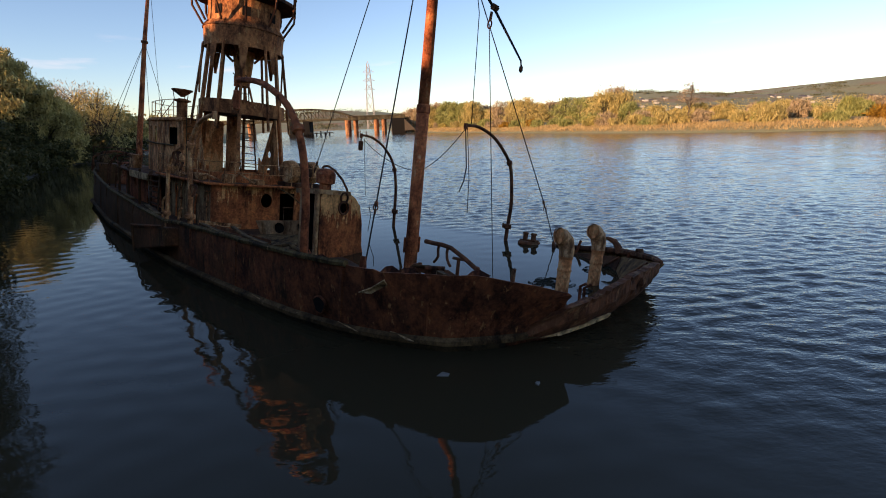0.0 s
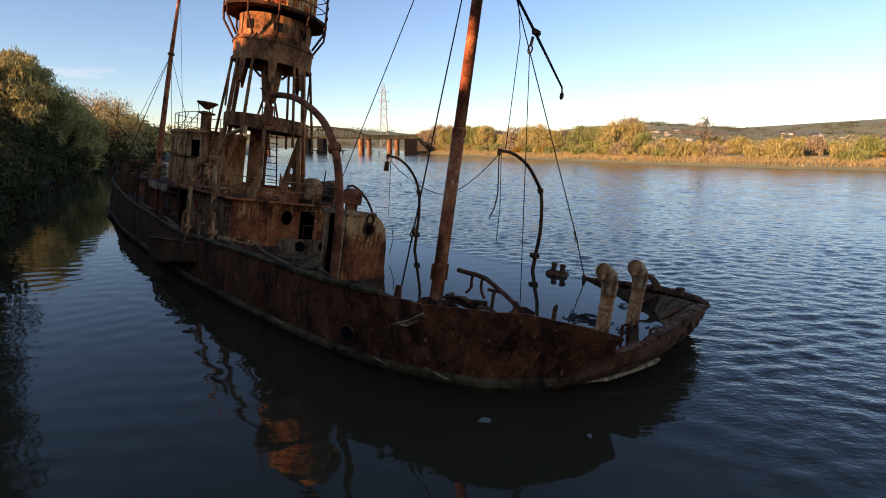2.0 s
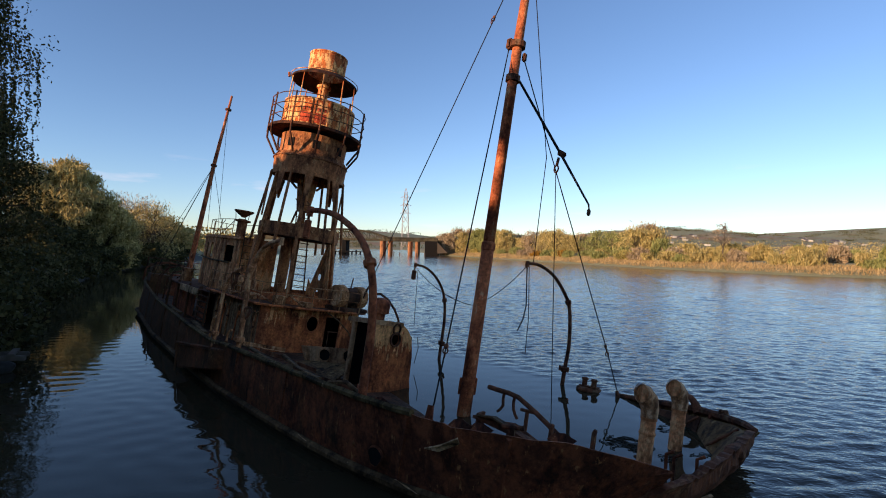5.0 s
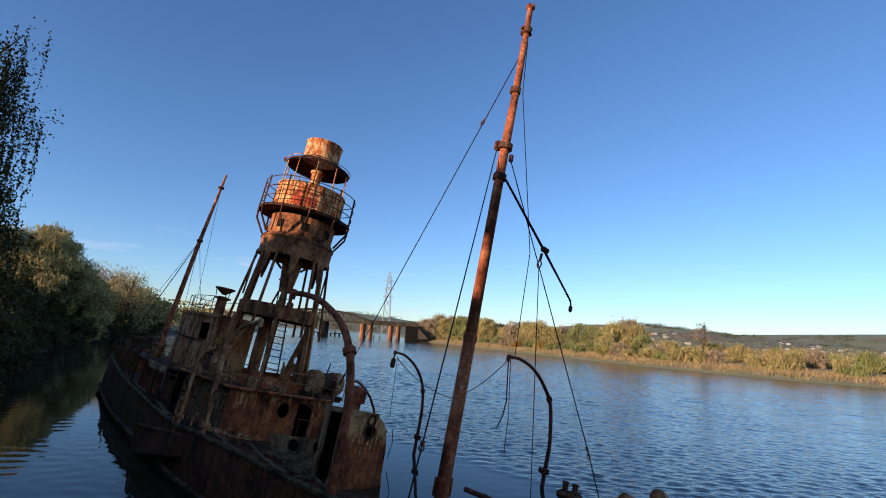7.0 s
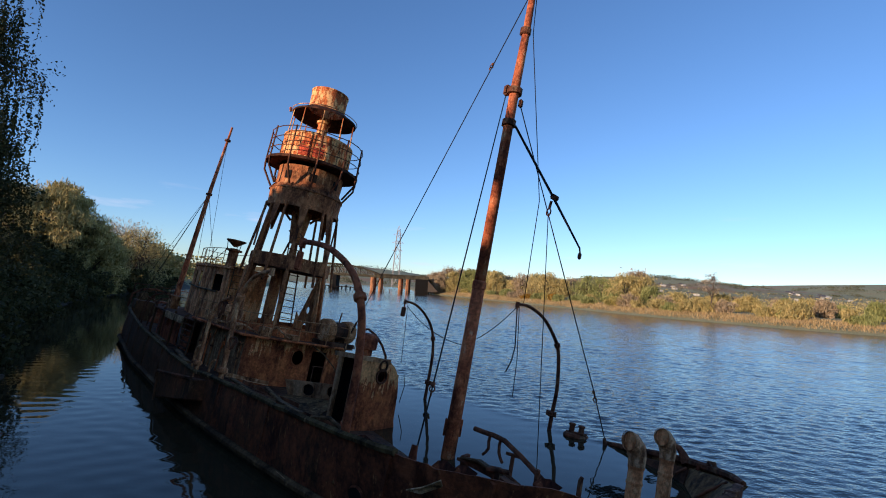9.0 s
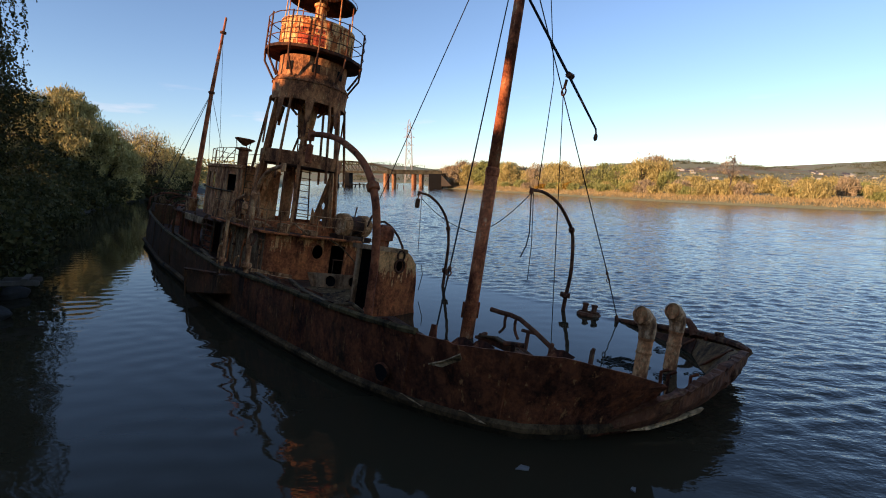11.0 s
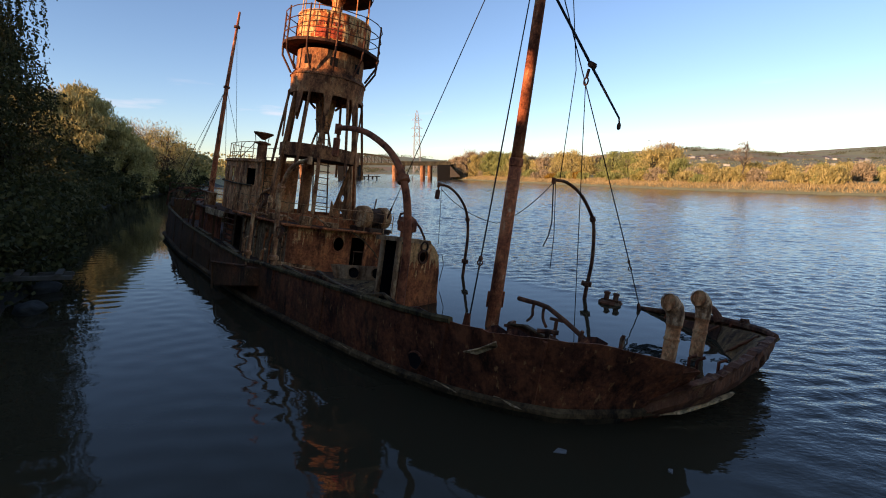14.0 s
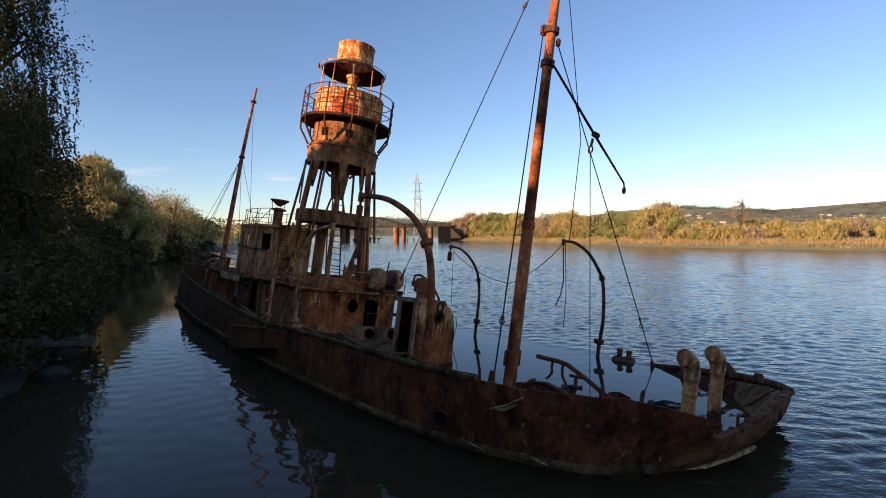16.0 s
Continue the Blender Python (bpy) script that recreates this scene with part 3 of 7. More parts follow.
bm = bmesh.new()
slab(bm, [(3.8, 3.2, 0.86), (4.6, 2.62, 0.97), (4.95, 2.1, 1.0), (5.0, 1.5, 0.86), (4.84, 1.25, 0.5), (4.45, 1.95, 0.36), (3.85, 2.75, 0.32)], 0.03)
part("inner_lining", bm, INNER, hull, "olive-brown inner plating of the bow")
# the lining further aft, its shadow given by a darker material
bm = bmesh.new()
slab(bm, [(1.6, 4.0, 0.56), (2.65, 3.7, 0.70), (3.77, 3.2, 0.84), (3.82, 2.75, 0.3), (3.1, 3.2, 0.3), (2.25, 3.58, 0.4)], 0.03)
part("shadowed_lining", bm, DECKRUST, hull, "rusted inner plating of the bow, coloured dark for shadow")
bm = bmesh.new()
deck_poly = [(u, v + 0.05, -0.12) for u, v, t in SIDE[1:]] + [(4.7, 0.5, -0.12), (4.3, 1.6, -0.12), (3.7, 2.7, -0.12)] + [(u - 0.05, v - 0.05, -0.12) for u, v, t in PORT[4:-1]]
slab(bm, deck_poly, 0.05)
part("deck", bm, DECKRUST, hull)

# weeded bottom plating below the strake
bm = bmesh.new()
wet = [p for p in fine if p[0] < 4.45]
sheet(bm, [(u, v, nu, nv) for u, v, nu, nv in outward(wet)], [[(low_at(u) - 1.2, -0.3), (low_at(u) - 0.1, 0.05), (low_at(u) + 0.15 + 0.02 * noise.noise((u * 2.1, 0, 5)), 0.085)] for u, v, top in wet], 0.02)
part("bottom_plating", bm, WETWEED, hull, "dark wet weed-grown bottom plating")
# rubbing strake just above the water
bm = bmesh.new()
run = [p for p in fine if -23.5 < p[0] < 4.7]
offs = outward(run)
tube(bm, [(u + nu * 0.11, v + nv * 0.11, low_at(u) + 0.16 + 0.015 * noise.noise((u * 2, 0, 0))) for u, v, nu, nv in offs], 0.075, 6)
part("rubbing_strake", bm, STRAKE, hull, "weathered rubbing strake with pale splintered wood")
# bulwark rail
bm = bmesh.new()
run = [p for p in fine if -24 < p[0] < 2.1]
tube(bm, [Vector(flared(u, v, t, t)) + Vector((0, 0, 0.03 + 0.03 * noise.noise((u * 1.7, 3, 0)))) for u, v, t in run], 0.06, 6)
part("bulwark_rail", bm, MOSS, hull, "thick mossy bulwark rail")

# frames and seams on the plating
for k, u in enumerate((-21.5, -18.8, -16, -13.2, -10.4, -4.2, -1.6, 1.95, 3.52)):
    su, sv, st = side_at(u)
    bm = bmesh.new()
    low = low_at(u)
    wide = 0.045 if k > 6 else 0.03
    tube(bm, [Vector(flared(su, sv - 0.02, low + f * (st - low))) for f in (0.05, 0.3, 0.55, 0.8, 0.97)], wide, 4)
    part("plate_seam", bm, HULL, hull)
# a dark patch on the plating for a hole rusted through, with its torn rim
bm = bmesh.new()
su, sv, st = side_at(1.5)
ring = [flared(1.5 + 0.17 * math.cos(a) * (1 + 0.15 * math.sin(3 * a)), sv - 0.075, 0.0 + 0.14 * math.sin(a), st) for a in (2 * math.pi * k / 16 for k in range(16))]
slab(bm, ring, -0.03)
part("rust_hole", bm, DARK, hull, "dark patch for a hole rusted through the plating")
bm = bmesh.new()
tube(bm, [Vector(p) + Vector((0, -0.01, 0)) for p in ring + ring[:1]], 0.025, 5, False)
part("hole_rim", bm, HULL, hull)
# torn flap with a bright edge
bm = bmesh.new()
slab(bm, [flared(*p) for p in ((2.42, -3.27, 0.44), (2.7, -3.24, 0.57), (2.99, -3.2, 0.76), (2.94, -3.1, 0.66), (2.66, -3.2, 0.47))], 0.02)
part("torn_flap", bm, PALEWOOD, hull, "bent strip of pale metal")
# sponson
bm = bmesh.new()
slab(bm, [(-7.75, -3.95, 0.02), (-5.1, -3.95, 0.36), (-5.0, -3.95, -0.12), (-7.5, -3.95, -0.62)], -0.6)
bmesh.ops.bevel(bm, geom=bm.edges[:], offset=0.03, segments=1, affect="EDGES")
part("sponson", bm, HULL, hull, "boxy steel sponson bolted to the side")
bm = bmesh.new()
tube(bm, [(-7.75, -3.98, 0.05), (-6.4, -3.98, 0.22), (-5.05, -3.98, 0.4)], 0.04, 6)
tube(bm, [(-7.72, -3.98, 0.03), (-7.5, -3.98, -0.7)], 0.035, 6)
part("sponson_edge", bm, HULL, hull)
# crumpled rail by the foremast
bm = bmesh.new()
tube(bm, [(0.1, -3.5, 0.72), (0.5, -3.55, 0.6), (1.05, -3.45, 0.66)], 0.05, 6)
tube(bm, [(-0.1, -3.5, 0.75), (0.35, -3.42, 0.86), (0.8, -3.3, 0.7)], 0.04, 6)
part("bent_rail", bm, STRAKE, hull)
# bow: inner frames, a pale broken fender and loose ribs
for u, v in ((4.55, 2.68), (3.98, 3.12), (3.2, 3.5), (2.34, 3.82)):
    bm = bmesh.new()
    tube(bm, [(u, v, 1.0), (u - 0.1, v - 0.12, 0.45), (u - 0.3, v - 0.35, -0.1)], 0.035, 6)
    part("frame_rib", bm, HULL, hull)
bm = bmesh.new()
slab(bm, [(4.74, -1.46, 0.06), (4.98, -1.08, 0.19), (5.19, -0.6, 0.34), (5.27, -0.24, 0.42), (5.25, -0.32, 0.36), (5.13, -0.72, 0.25), (4.92, -1.16, 0.1)], 0.05)
part("broken_fender", bm, PALEWOOD, hull, "pale splintered fender timber")
bm = bmesh.new()
tube(bm, [(1.3, 4.2, 0.66), (2.56, 3.83, 0.82), (3.63, 3.42, 0.97), (4.32, 2.99, 1.02), (4.75, 2.62, 1.06), (5.07, 2.17, 1.07)], [0.05, 0.075, 0.08, 0.08, 0.07, 0.05], 7)
part("bow_rail", bm, DAVIT, hull)
for u, v, h in ((4.55, 0.2, 0.34), (4.7, 0.75, 0.26), (4.3, 0.5, 0.22)):
    bm = bmesh.new()
    tube(bm, [(u, v, 0.2), (u - 0.03, v + 0.02, 0.45 + h * 0.5), (u + 0.08, v + 0.05, 0.5 + h * 0.6)], 0.03, 6)
    part("stanchion_stump", bm, HULL, hull)
bm = bmesh.new()
tube(bm, [(3.63, 3.41, 0.91), (3.55, 3.43, 1.05), (3.43, 3.45, 1.17), (3.23, 3.47, 1.22), (3.08, 3.49, 1.18)], [0.11, 0.09, 0.07, 0.045, 0.02], 8)
part("fairlead", bm, DAVIT, hull, "curved mooring fairlead")
bm = bmesh.new()
tube(bm, [(4.16, 3.06, 0.99), (4.19, 3.04, 1.12), (4.29, 3.01, 1.14), (4.35, 2.98, 0.99)], 0.045, 7)
part("fairlead_horn", bm, DAVIT, hull)

# stern gear
bm = bmesh.new()
for a, b in zip([(-24.2, -1.6), (-24.6, -0.4), (-24.4, 0.8), (-23.2, 2.0)], [(-24.6, -0.4), (-24.4, 0.8), (-23.2, 2.0), (-20.5, 2.7)]):
    for h in (1.15, 1.5, 1.85):
        tube(bm, [(*a, h), (*b, h + 0.03)], 0.02, 5)
    tube(bm, [(*a, 0.6), (*a, 1.87)], 0.028, 5)
part("stern_rail", bm, DAVIT, hull)
bm = bmesh.new()
tube(bm, [(-23.6, -1.8, 0.6), (-23.6, -1.75, 1.3), (-23.55, -1.3, 1.62), (-23.5, -0.7, 1.72), (-23.5, 0.2, 1.6)], 0.06, 6)
part("stern_davit", bm, DAVIT, hull)
bm = bmesh.new()
box(bm, (-22.9, -1.25, 0.85), (1.5, 0.9, 0.45), (0, 0, -6), 0.04)
part("stern_locker", bm, HULL, hull, "red-brown rusted steel locker")
bm = bmesh.new()
box(bm, (-23.2, -1.35, 1.28), (0.5, 0.5, 0.42), (0, 0, 10), 0.08)
part("fairlead_box", bm, STRAKE, hull)

# ---- deckhouse ----
house = thing("deckhouse", "rusty steel deckhouse with round windows and an open doorway", "deckhouse", SHIP)
FRONT, AFT, NEARV, FARV, ROOF = -7.5, -18.0, -1.75, 1.75, 1.30
bm = bmesh.new()
mfront = pose(FRONT, NEARV + 0.25, -0.15, 0, 0, 90)
pierced(bm, None, FARV - NEARV - 0.25, ROOF + 0.15, 0.03, [(1.5, 1.0, 0.2, 0.24, True), (2.28, 0.72, 0.27, 0.54, False)], mfront)
part("front_wall", bm, FRONTRUST, house)
bm = bmesh.new()
arc = [(FRONT - 0.25 + 0.25 * math.cos(a), NEARV + 0.25 + 0.25 * math.sin(a)) for a in (-math.pi / 2 * k / 6 for k in range(7))]
rows = [[bm.verts.new((FRONT - 0.25 + r * math.cos(q), NEARV + 0.25 + r * math.sin(q), h)) for h in (-0.15, ROOF)] for r in (0.25, 0.22) for q in (-math.pi / 2 * k / 6 for k in range(7))]
for o in (0, 7):
    for a, c in zip(rows[o:o + 6], rows[o + 1:o + 7]):
        bm.faces.new((a[0], c[0], c[1], a[1]))
for h in (0, 1):
    for k in range(6):
        bm.faces.new((rows[k][h], rows[k + 1][h], rows[k + 8][h], rows[k + 7][h]))
part("corner_plate", bm, HOUSE, house)
bm = bmesh.new()
SIDE_AFT = -11.9
pierced(bm, None, FRONT - 0.25 - SIDE_AFT, ROOF + 0.15, 0.03, [(3.85, 1.02, 0.11, 0.18, True), (2.5, 1.02, 0.11, 0.18, True), (1.05, 1.02, 0.12, 0.18, True)], pose(SIDE_AFT, NEARV, -0.15))
part("side_wall", bm, SIDEPAINT, house)
for u in (-8.05, -9.4, -10.85):
    bm = bmesh.new()
    tube(bm, [(u + 0.13 * math.cos(a), NEARV - 0.01, 0.87 + 0.2 * math.sin(a)) for a in (2 * math.pi * k / 16 for k in range(17))], 0.018, 5, False)
    part("port_rim", bm, HOUSE, house)
bm = bmesh.new()
tube(bm, [(FRONT + 0.01, NEARV + 0.25 + 1.5 + 0.22 * math.cos(a), 0.85 + 0.26 * math.sin(a)) for a in (2 * math.pi * k / 20 for k in range(21))], 0.025, 5, False)
part("window_rim", bm, HOUSE, house)
bm = bmesh.new()
for dv in (0.05, 0.42):
    tube(bm, [(FRONT + 0.02, NEARV + 0.25 + 2.1 + dv, -0.1), (FRONT + 0.02, NEARV + 0.25 + 2.1 + dv, 0.62)], 0.015, 5)
tube(bm, [(FRONT + 0.02, NEARV + 2.35, 0.62), (FRONT + 0.02, NEARV + 2.79, 0.62)], 0.018, 5)
part("door_bars", bm, DAVIT, house)
bm = bmesh.new()
slab(bm, [(AFT, FARV, -0.15), (FRONT, FARV, -0.15), (FRONT, FARV, ROOF), (AFT, FARV, ROOF)], 0.03)
part("port_wall", bm, DECKRUST, house)
bm = bmesh.new()
slab(bm, [(SIDE_AFT, NEARV, -0.15), (SIDE_AFT, FARV, -0.15), (SIDE_AFT, FARV, ROOF), (SIDE_AFT, NEARV, ROOF)], 0.03)
part("aft_wall", bm, DECKRUST, house)
bm = bmesh.new()
slab(bm, [(AFT + 0.1, -0.4, -0.15), (SIDE_AFT, -0.4, -0.15), (SIDE_AFT, -0.4, ROOF), (AFT + 0.1, -0.4, ROOF)], 0.03)
part("alley_wall", bm, DECKRUST, house)
bm = bmesh.new()
pierced(bm, None, 4.9, ROOF - 0.02, 0.03, [(3.5, 0.62, 0.33, 0.58, False), (1.5, 0.78, 0.12, 0.16, True)], pose(-18.2, -1.55, -0.15))
part("aft_side_wall", bm, DAVITRED, house, "dark red rusted side wall with an open doorway")
for u in (-13.2, -14.6, -16.2, -17.6):
    bm = bmesh.new()
    box(bm, (u, NEARV - 0.2, 0.55), (0.08, 0.08, 1.5), (0, 0, 0), 0.012)
    part("deck_post", bm, HULL, house)
bm = bmesh.new()
edge = [(-12.0, -1.2), (-12.0, -1.5), (-12.0, -1.7), (-12.0, -1.75), (-11.9, -1.8), (-11.8, -2.15), (-9.5, -2.12), (FRONT - 0.05, -1.97), (FRONT + 0.28, -1.3), (FRONT + 0.38, -0.4), (FRONT + 0.42, 0.6), (FRONT + 0.5, 1.35), (FRONT + 0.3, 1.85), (-12.0, 2.1)]
slab(bm, [(u, v, ROOF + 0.08) for u, v in edge], 0.05)
part("upper_deck", bm, UPPERDECK, house)
bm = bmesh.new()
tube(bm, [(u, v, ROOF + 0.06) for u, v in edge[5:12]], 0.045, 6)
part("deck_lip", bm, HOUSE, house)
bm = bmesh.new()
slab(bm, [(u, v, ROOF - 0.09) for u, v in ((-20.2, -1.1), (-18.0, -1.95), (-15.3, -2.15), (-12.9, -2.12), (-12.85, -1.75), (-12.0, -1.75), (-12.0, 2.1), (-18.9, 2.0))], 0.06)
part("aft_deck", bm, UPPERDECK, house)
bm = bmesh.new()
box(bm, (-14.05, -2.14, ROOF - 0.2), (2.3, 0.07, 0.26), (0, 0, 0), 0.015)
part("fascia", bm, PALEWOOD, house, "pale weathered fascia board")
rails = [p for p in edge[6:13]]
for k, (u, v) in enumerate(rails + [(-8.4, -2.02), (-10.6, -2.15), (-11.7, -2.18), (-9.1, -2.05), (-7.3, -1.6)]):
    bm = bmesh.new()
    tube(bm, [(u, v + 0.08, ROOF + 0.08), (u + 0.02 * (k % 3), v + 0.08, ROOF + 0.72)], 0.018, 5)
    part("rail_post", bm, RAIL, house)
for h in (0.38, 0.7):
    bm = bmesh.new()
    tube(bm, [(-11.75, -2.1, ROOF + 0.08 + h), (-10.6, -2.07, ROOF + 0.06 + h)] + [(u, v + 0.08, ROOF + 0.08 + h - 0.03 * (i % 2)) for i, (u, v) in enumerate(rails)], 0.014, 5)
    part("guard_rail", bm, RAIL, house)
bm = bmesh.new()
tube(bm, [(-7.1, 0.2, 1.34), (-6.9, 0.6, 1.1), (-6.8, 1.0, 0.75), (-6.8, 1.2, 0.5)], 0.022, 6)
part("loose_hose", bm, STRAKE, house)
for u in (-8.9, -9.4, -10.7):
    bm = bmesh.new()
    tube(bm, [(u, NEARV - 0.06, -0.1), (u, NEARV - 0.06, 0.55), (u + 0.14, NEARV - 0.06, 0.9)], 0.03, 6)
    part("drain_pipe", bm, HOUSE, house)

# stair to the upper deck
stair = thing("ladder_stair", "steep dark steel stair leaning on the deckhouse", "stair", SHIP)
for q in (0, 1):
    bm = bmesh.new()
    slab(bm, [(-12.95 + 0.95 * q, -1.98, 1.36), (-12.82 + 0.95 * q, -1.98, 1.36), (-12.45 + 0.95 * q, -2.15, -0.12), (-12.6 + 0.95 * q, -2.15, -0.12)], 0.03)
    part("stringer", bm, HULL, stair)
for k in range(7):
    bm = bmesh.new()
    q = (k + 0.6) / 7.2
    box(bm, (-12.42 + 0.35 * q, -2.02 - 0.15 * q, 1.34 - 1.46 * q), (0.95, 0.16, 0.03), (0, 0, 0))
    part("tread", bm, DAVIT, stair)
# clutter on the upper deck: low coaming round the tower, pipes and plates
bm = bmesh.new()
for k in range(14):
    a0, a1 = 2 * math.pi * k / 14, 2 * math.pi * (k + 1) / 14
    h0, h1 = 0.36 + 0.06 * math.sin(5 * k), 0.36 + 0.06 * math.sin(5 * k + 5)
    slab(bm, [(-10.0 + 2.2 * math.cos(q), 0.22 + 1.72 * math.sin(q), ROOF + z) for q, z in ((a0, 0.06), (a1, 0.06), (a1, 0.06 + h1), (a0, 0.06 + h0))], 0.03)
bmesh.ops.remove_doubles(bm, verts=bm.verts[:], dist=0.03)
part("tower_coaming", bm, HOUSE, house, "low rusted coaming round the tower foot")
for u, v, du, dv, h, tilt in ((-8.9, -1.72, 0.5, 0.3, 0.22, 20), (-10.4, -1.8, 0.7, 0.22, 0.15, -8), (-7.6, -1.25, 0.35, 0.3, 0.3, 40), (-7.4, -0.4, 0.5, 0.25, 0.18, 60), (-11.5, -1.62, 0.4, 0.35, 0.35, 10)):
    bm = bmesh.new()
    box(bm, (u, v, ROOF + 0.08 + h / 2), (du, dv, h), (0, 0, tilt), 0.03)
    part("deck_fitting", bm, RAIL, house)
for k, (u, v) in enumerate(((-9.7, -1.9), (-8.2, -1.75), (-7.7, -0.9))):
    bm = bmesh.new()
    tube(bm, [(u - 0.6, v - 0.02, ROOF + 0.16), (u, v + 0.05, ROOF + 0.2 + 0.1 * k), (u + 0.5, v + 0.3, ROOF + 0.14)], 0.035, 6)
    part("loose_pipe", bm, RAIL, house)

locker = thing("deck_locker", "weathered grey timber locker on the aft deck", "locker", aboard(-17.5, -1.35, 0.75))
bm = bmesh.new()
box(bm, (0, 0, 0.5), (0.45, 0.35, 1.0), (0, 3, 12), 0.03)
part("body", bm, RAIL, locker)
bm = bmesh.new()
box(bm, (0, 0, 1.02), (0.52, 0.42, 0.06), (0, 3, 12), 0.015)
part("lid", bm, RAIL, locker)
cap = thing("stern_capstan", "rusted stern capstan with bent bars", "winch", aboard(-20.6, -0.9, 0.2))
bm = bmesh.new()
lathe(bm, [(0.45, 0.0), (0.4, 0.2), (0.22, 0.5), (0.24, 0.85), (0.36, 0.95), (0.3, 1.08), (0.05, 1.1)], 14)
part("barrel", bm, DAVITRED, cap)
for a in (0.3, 1.9, 3.4, 5.0):
    bm = bmesh.new()
    tube(bm, [(0.2 * math.cos(a), 0.2 * math.sin(a), 1.0), (0.9 * math.cos(a), 0.9 * math.sin(a), 1.1 + 0.2 * math.sin(3 * a))], 0.035, 6)
    part("bar", bm, DAVIT, cap)
for k, (u, v, h) in enumerate(((-19.4, -1.7, 1.35), (-20.3, -1.75, 1.5), (-21.4, -1.6, 1.4), (-18.6, -1.75, 1.2))):
    fr = thing("awning_stanchion", "bent rusty awning stanchion on the aft deck", "post", aboard(u, v, 0.1), "awning stanchions")
    bm = bmesh.new()
    tube(bm, [(0, 0, 0), (0.03, 0.05, h * 0.7), (0.15 + 0.1 * k, 0.25, h), (0.5, 0.5, h + 0.1)], 0.035, 6)
    part("tube", bm, DAVIT, fr)

# ---- wheelhouse ----
wheelhouse = thing("wheelhouse", "faded cream and rust wheelhouse with empty windows", "wheelhouse", SHIP)
WB, WT = ROOF + 0.09, 3.36
plan = [(-12.1, -1.1), (-15.0, -1.12), (-17.2, -0.85), (-18.3, -0.4), (-18.6, 0.3), (-18.2, 0.9), (-12.1, 0.35)]
walls = list(zip(plan, plan[1:] + plan[:1]))
for k, (a, b) in enumerate(walls):
    d = Vector((b[0] - a[0], b[1] - a[1], 0))
    w = d.length
    m4 = Matrix.Translation((a[0], a[1], WB - 0.2)) @ Matrix.Rotation(math.atan2(d.y, d.x), 4, "Z")
    holes = [[(1.1, 1.57, 0.48, 0.33, False)], [(0.5, 1.6, 0.2, 0.34, False), (1.55, 1.6, 0.2, 0.34, False)], [(0.5, 1.6, 0.2, 0.34, False)], [(0.35, 1.6, 0.2, 0.3, False)]]
    bm = bmesh.new()
    pierced(bm, None, w, WT - WB + 0.2, 0.035, holes[k] if k < 4 else [], m4)
    part("wall_panel", bm, CREAM, wheelhouse)
bm = bmesh.new()
slab(bm, [(u * 1.012 + 0.18, v * 1.06, WT + 0.06) for u, v in plan], 0.06)
part("roof", bm, CREAM, wheelhouse)
bm = bmesh.new()
tube(bm, [(u * 1.012 + 0.18, v * 1.07, WT + 0.02) for u, v in plan + plan[:1]], 0.04, 6)
part("roof_lip", bm, CREAM, wheelhouse)
# dark sheet added behind the windows in place of the shade inside
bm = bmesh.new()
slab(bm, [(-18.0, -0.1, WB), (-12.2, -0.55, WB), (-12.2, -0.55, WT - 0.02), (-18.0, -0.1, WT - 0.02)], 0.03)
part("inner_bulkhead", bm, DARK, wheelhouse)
bm = bmesh.new()
tube(bm, [(-18.4, -0.45, 2.5), (-17.25, -0.95, 2.46), (-15.0, -1.22, 2.40), (-12.9, -1.2, 2.40)], 0.035, 6)
part("hand_rail", bm, STRAKE, wheelhouse)
rp = [(-13.6, -1.0), (-15.0, -1.02), (-16.2, -0.9), (-17.2, -0.75), (-18.1, -0.35), (-18.35, 0.3), (-18.0, 0.85), (-15.5, 0.6), (-12.4, 0.3)]
for u, v in rp:
    bm = bmesh.new()
    tube(bm, [(u, v, WT), (u, v, WT + 0.85)], 0.018, 5)
    part("rail_post", bm, RAIL, wheelhouse)
for h in (0.42, 0.84):
    bm = bmesh.new()
    tube(bm, [(u, v, WT + h) for u, v in rp], 0.015, 5)
    part("roof_rail", bm, RAIL, wheelhouse)
bm = bmesh.new()
tube(bm, [(-13.5, -1.0, WT + 0.8), (-15.2, -1.02, WT + 0.05)], 0.015, 5)
tube(bm, [(-14.6, -1.02, WT + 0.8), (-16.0, -0.95, WT + 0.05)], 0.015, 5)
part("rail_brace", bm, DAVIT, wheelhouse)
bm = bmesh.new()
for dv in (0, 0.42):
    tube(bm, [(-12.0, -1.05 + dv, WB), (-12.0, -1.05 + dv, WT + 0.2)], 0.02, 5)
part("ladder_side", bm, STRAKE, wheelhouse)
for k in range(8):
    bm = bmesh.new()
    tube(bm, [(-12.0, -1.05, WB + 0.2 + 0.26 * k), (-12.0, -0.55, WB + 0.2 + 0.26 * k)], 0.014, 5)
    part("rung", bm, STRAKE, wheelhouse)

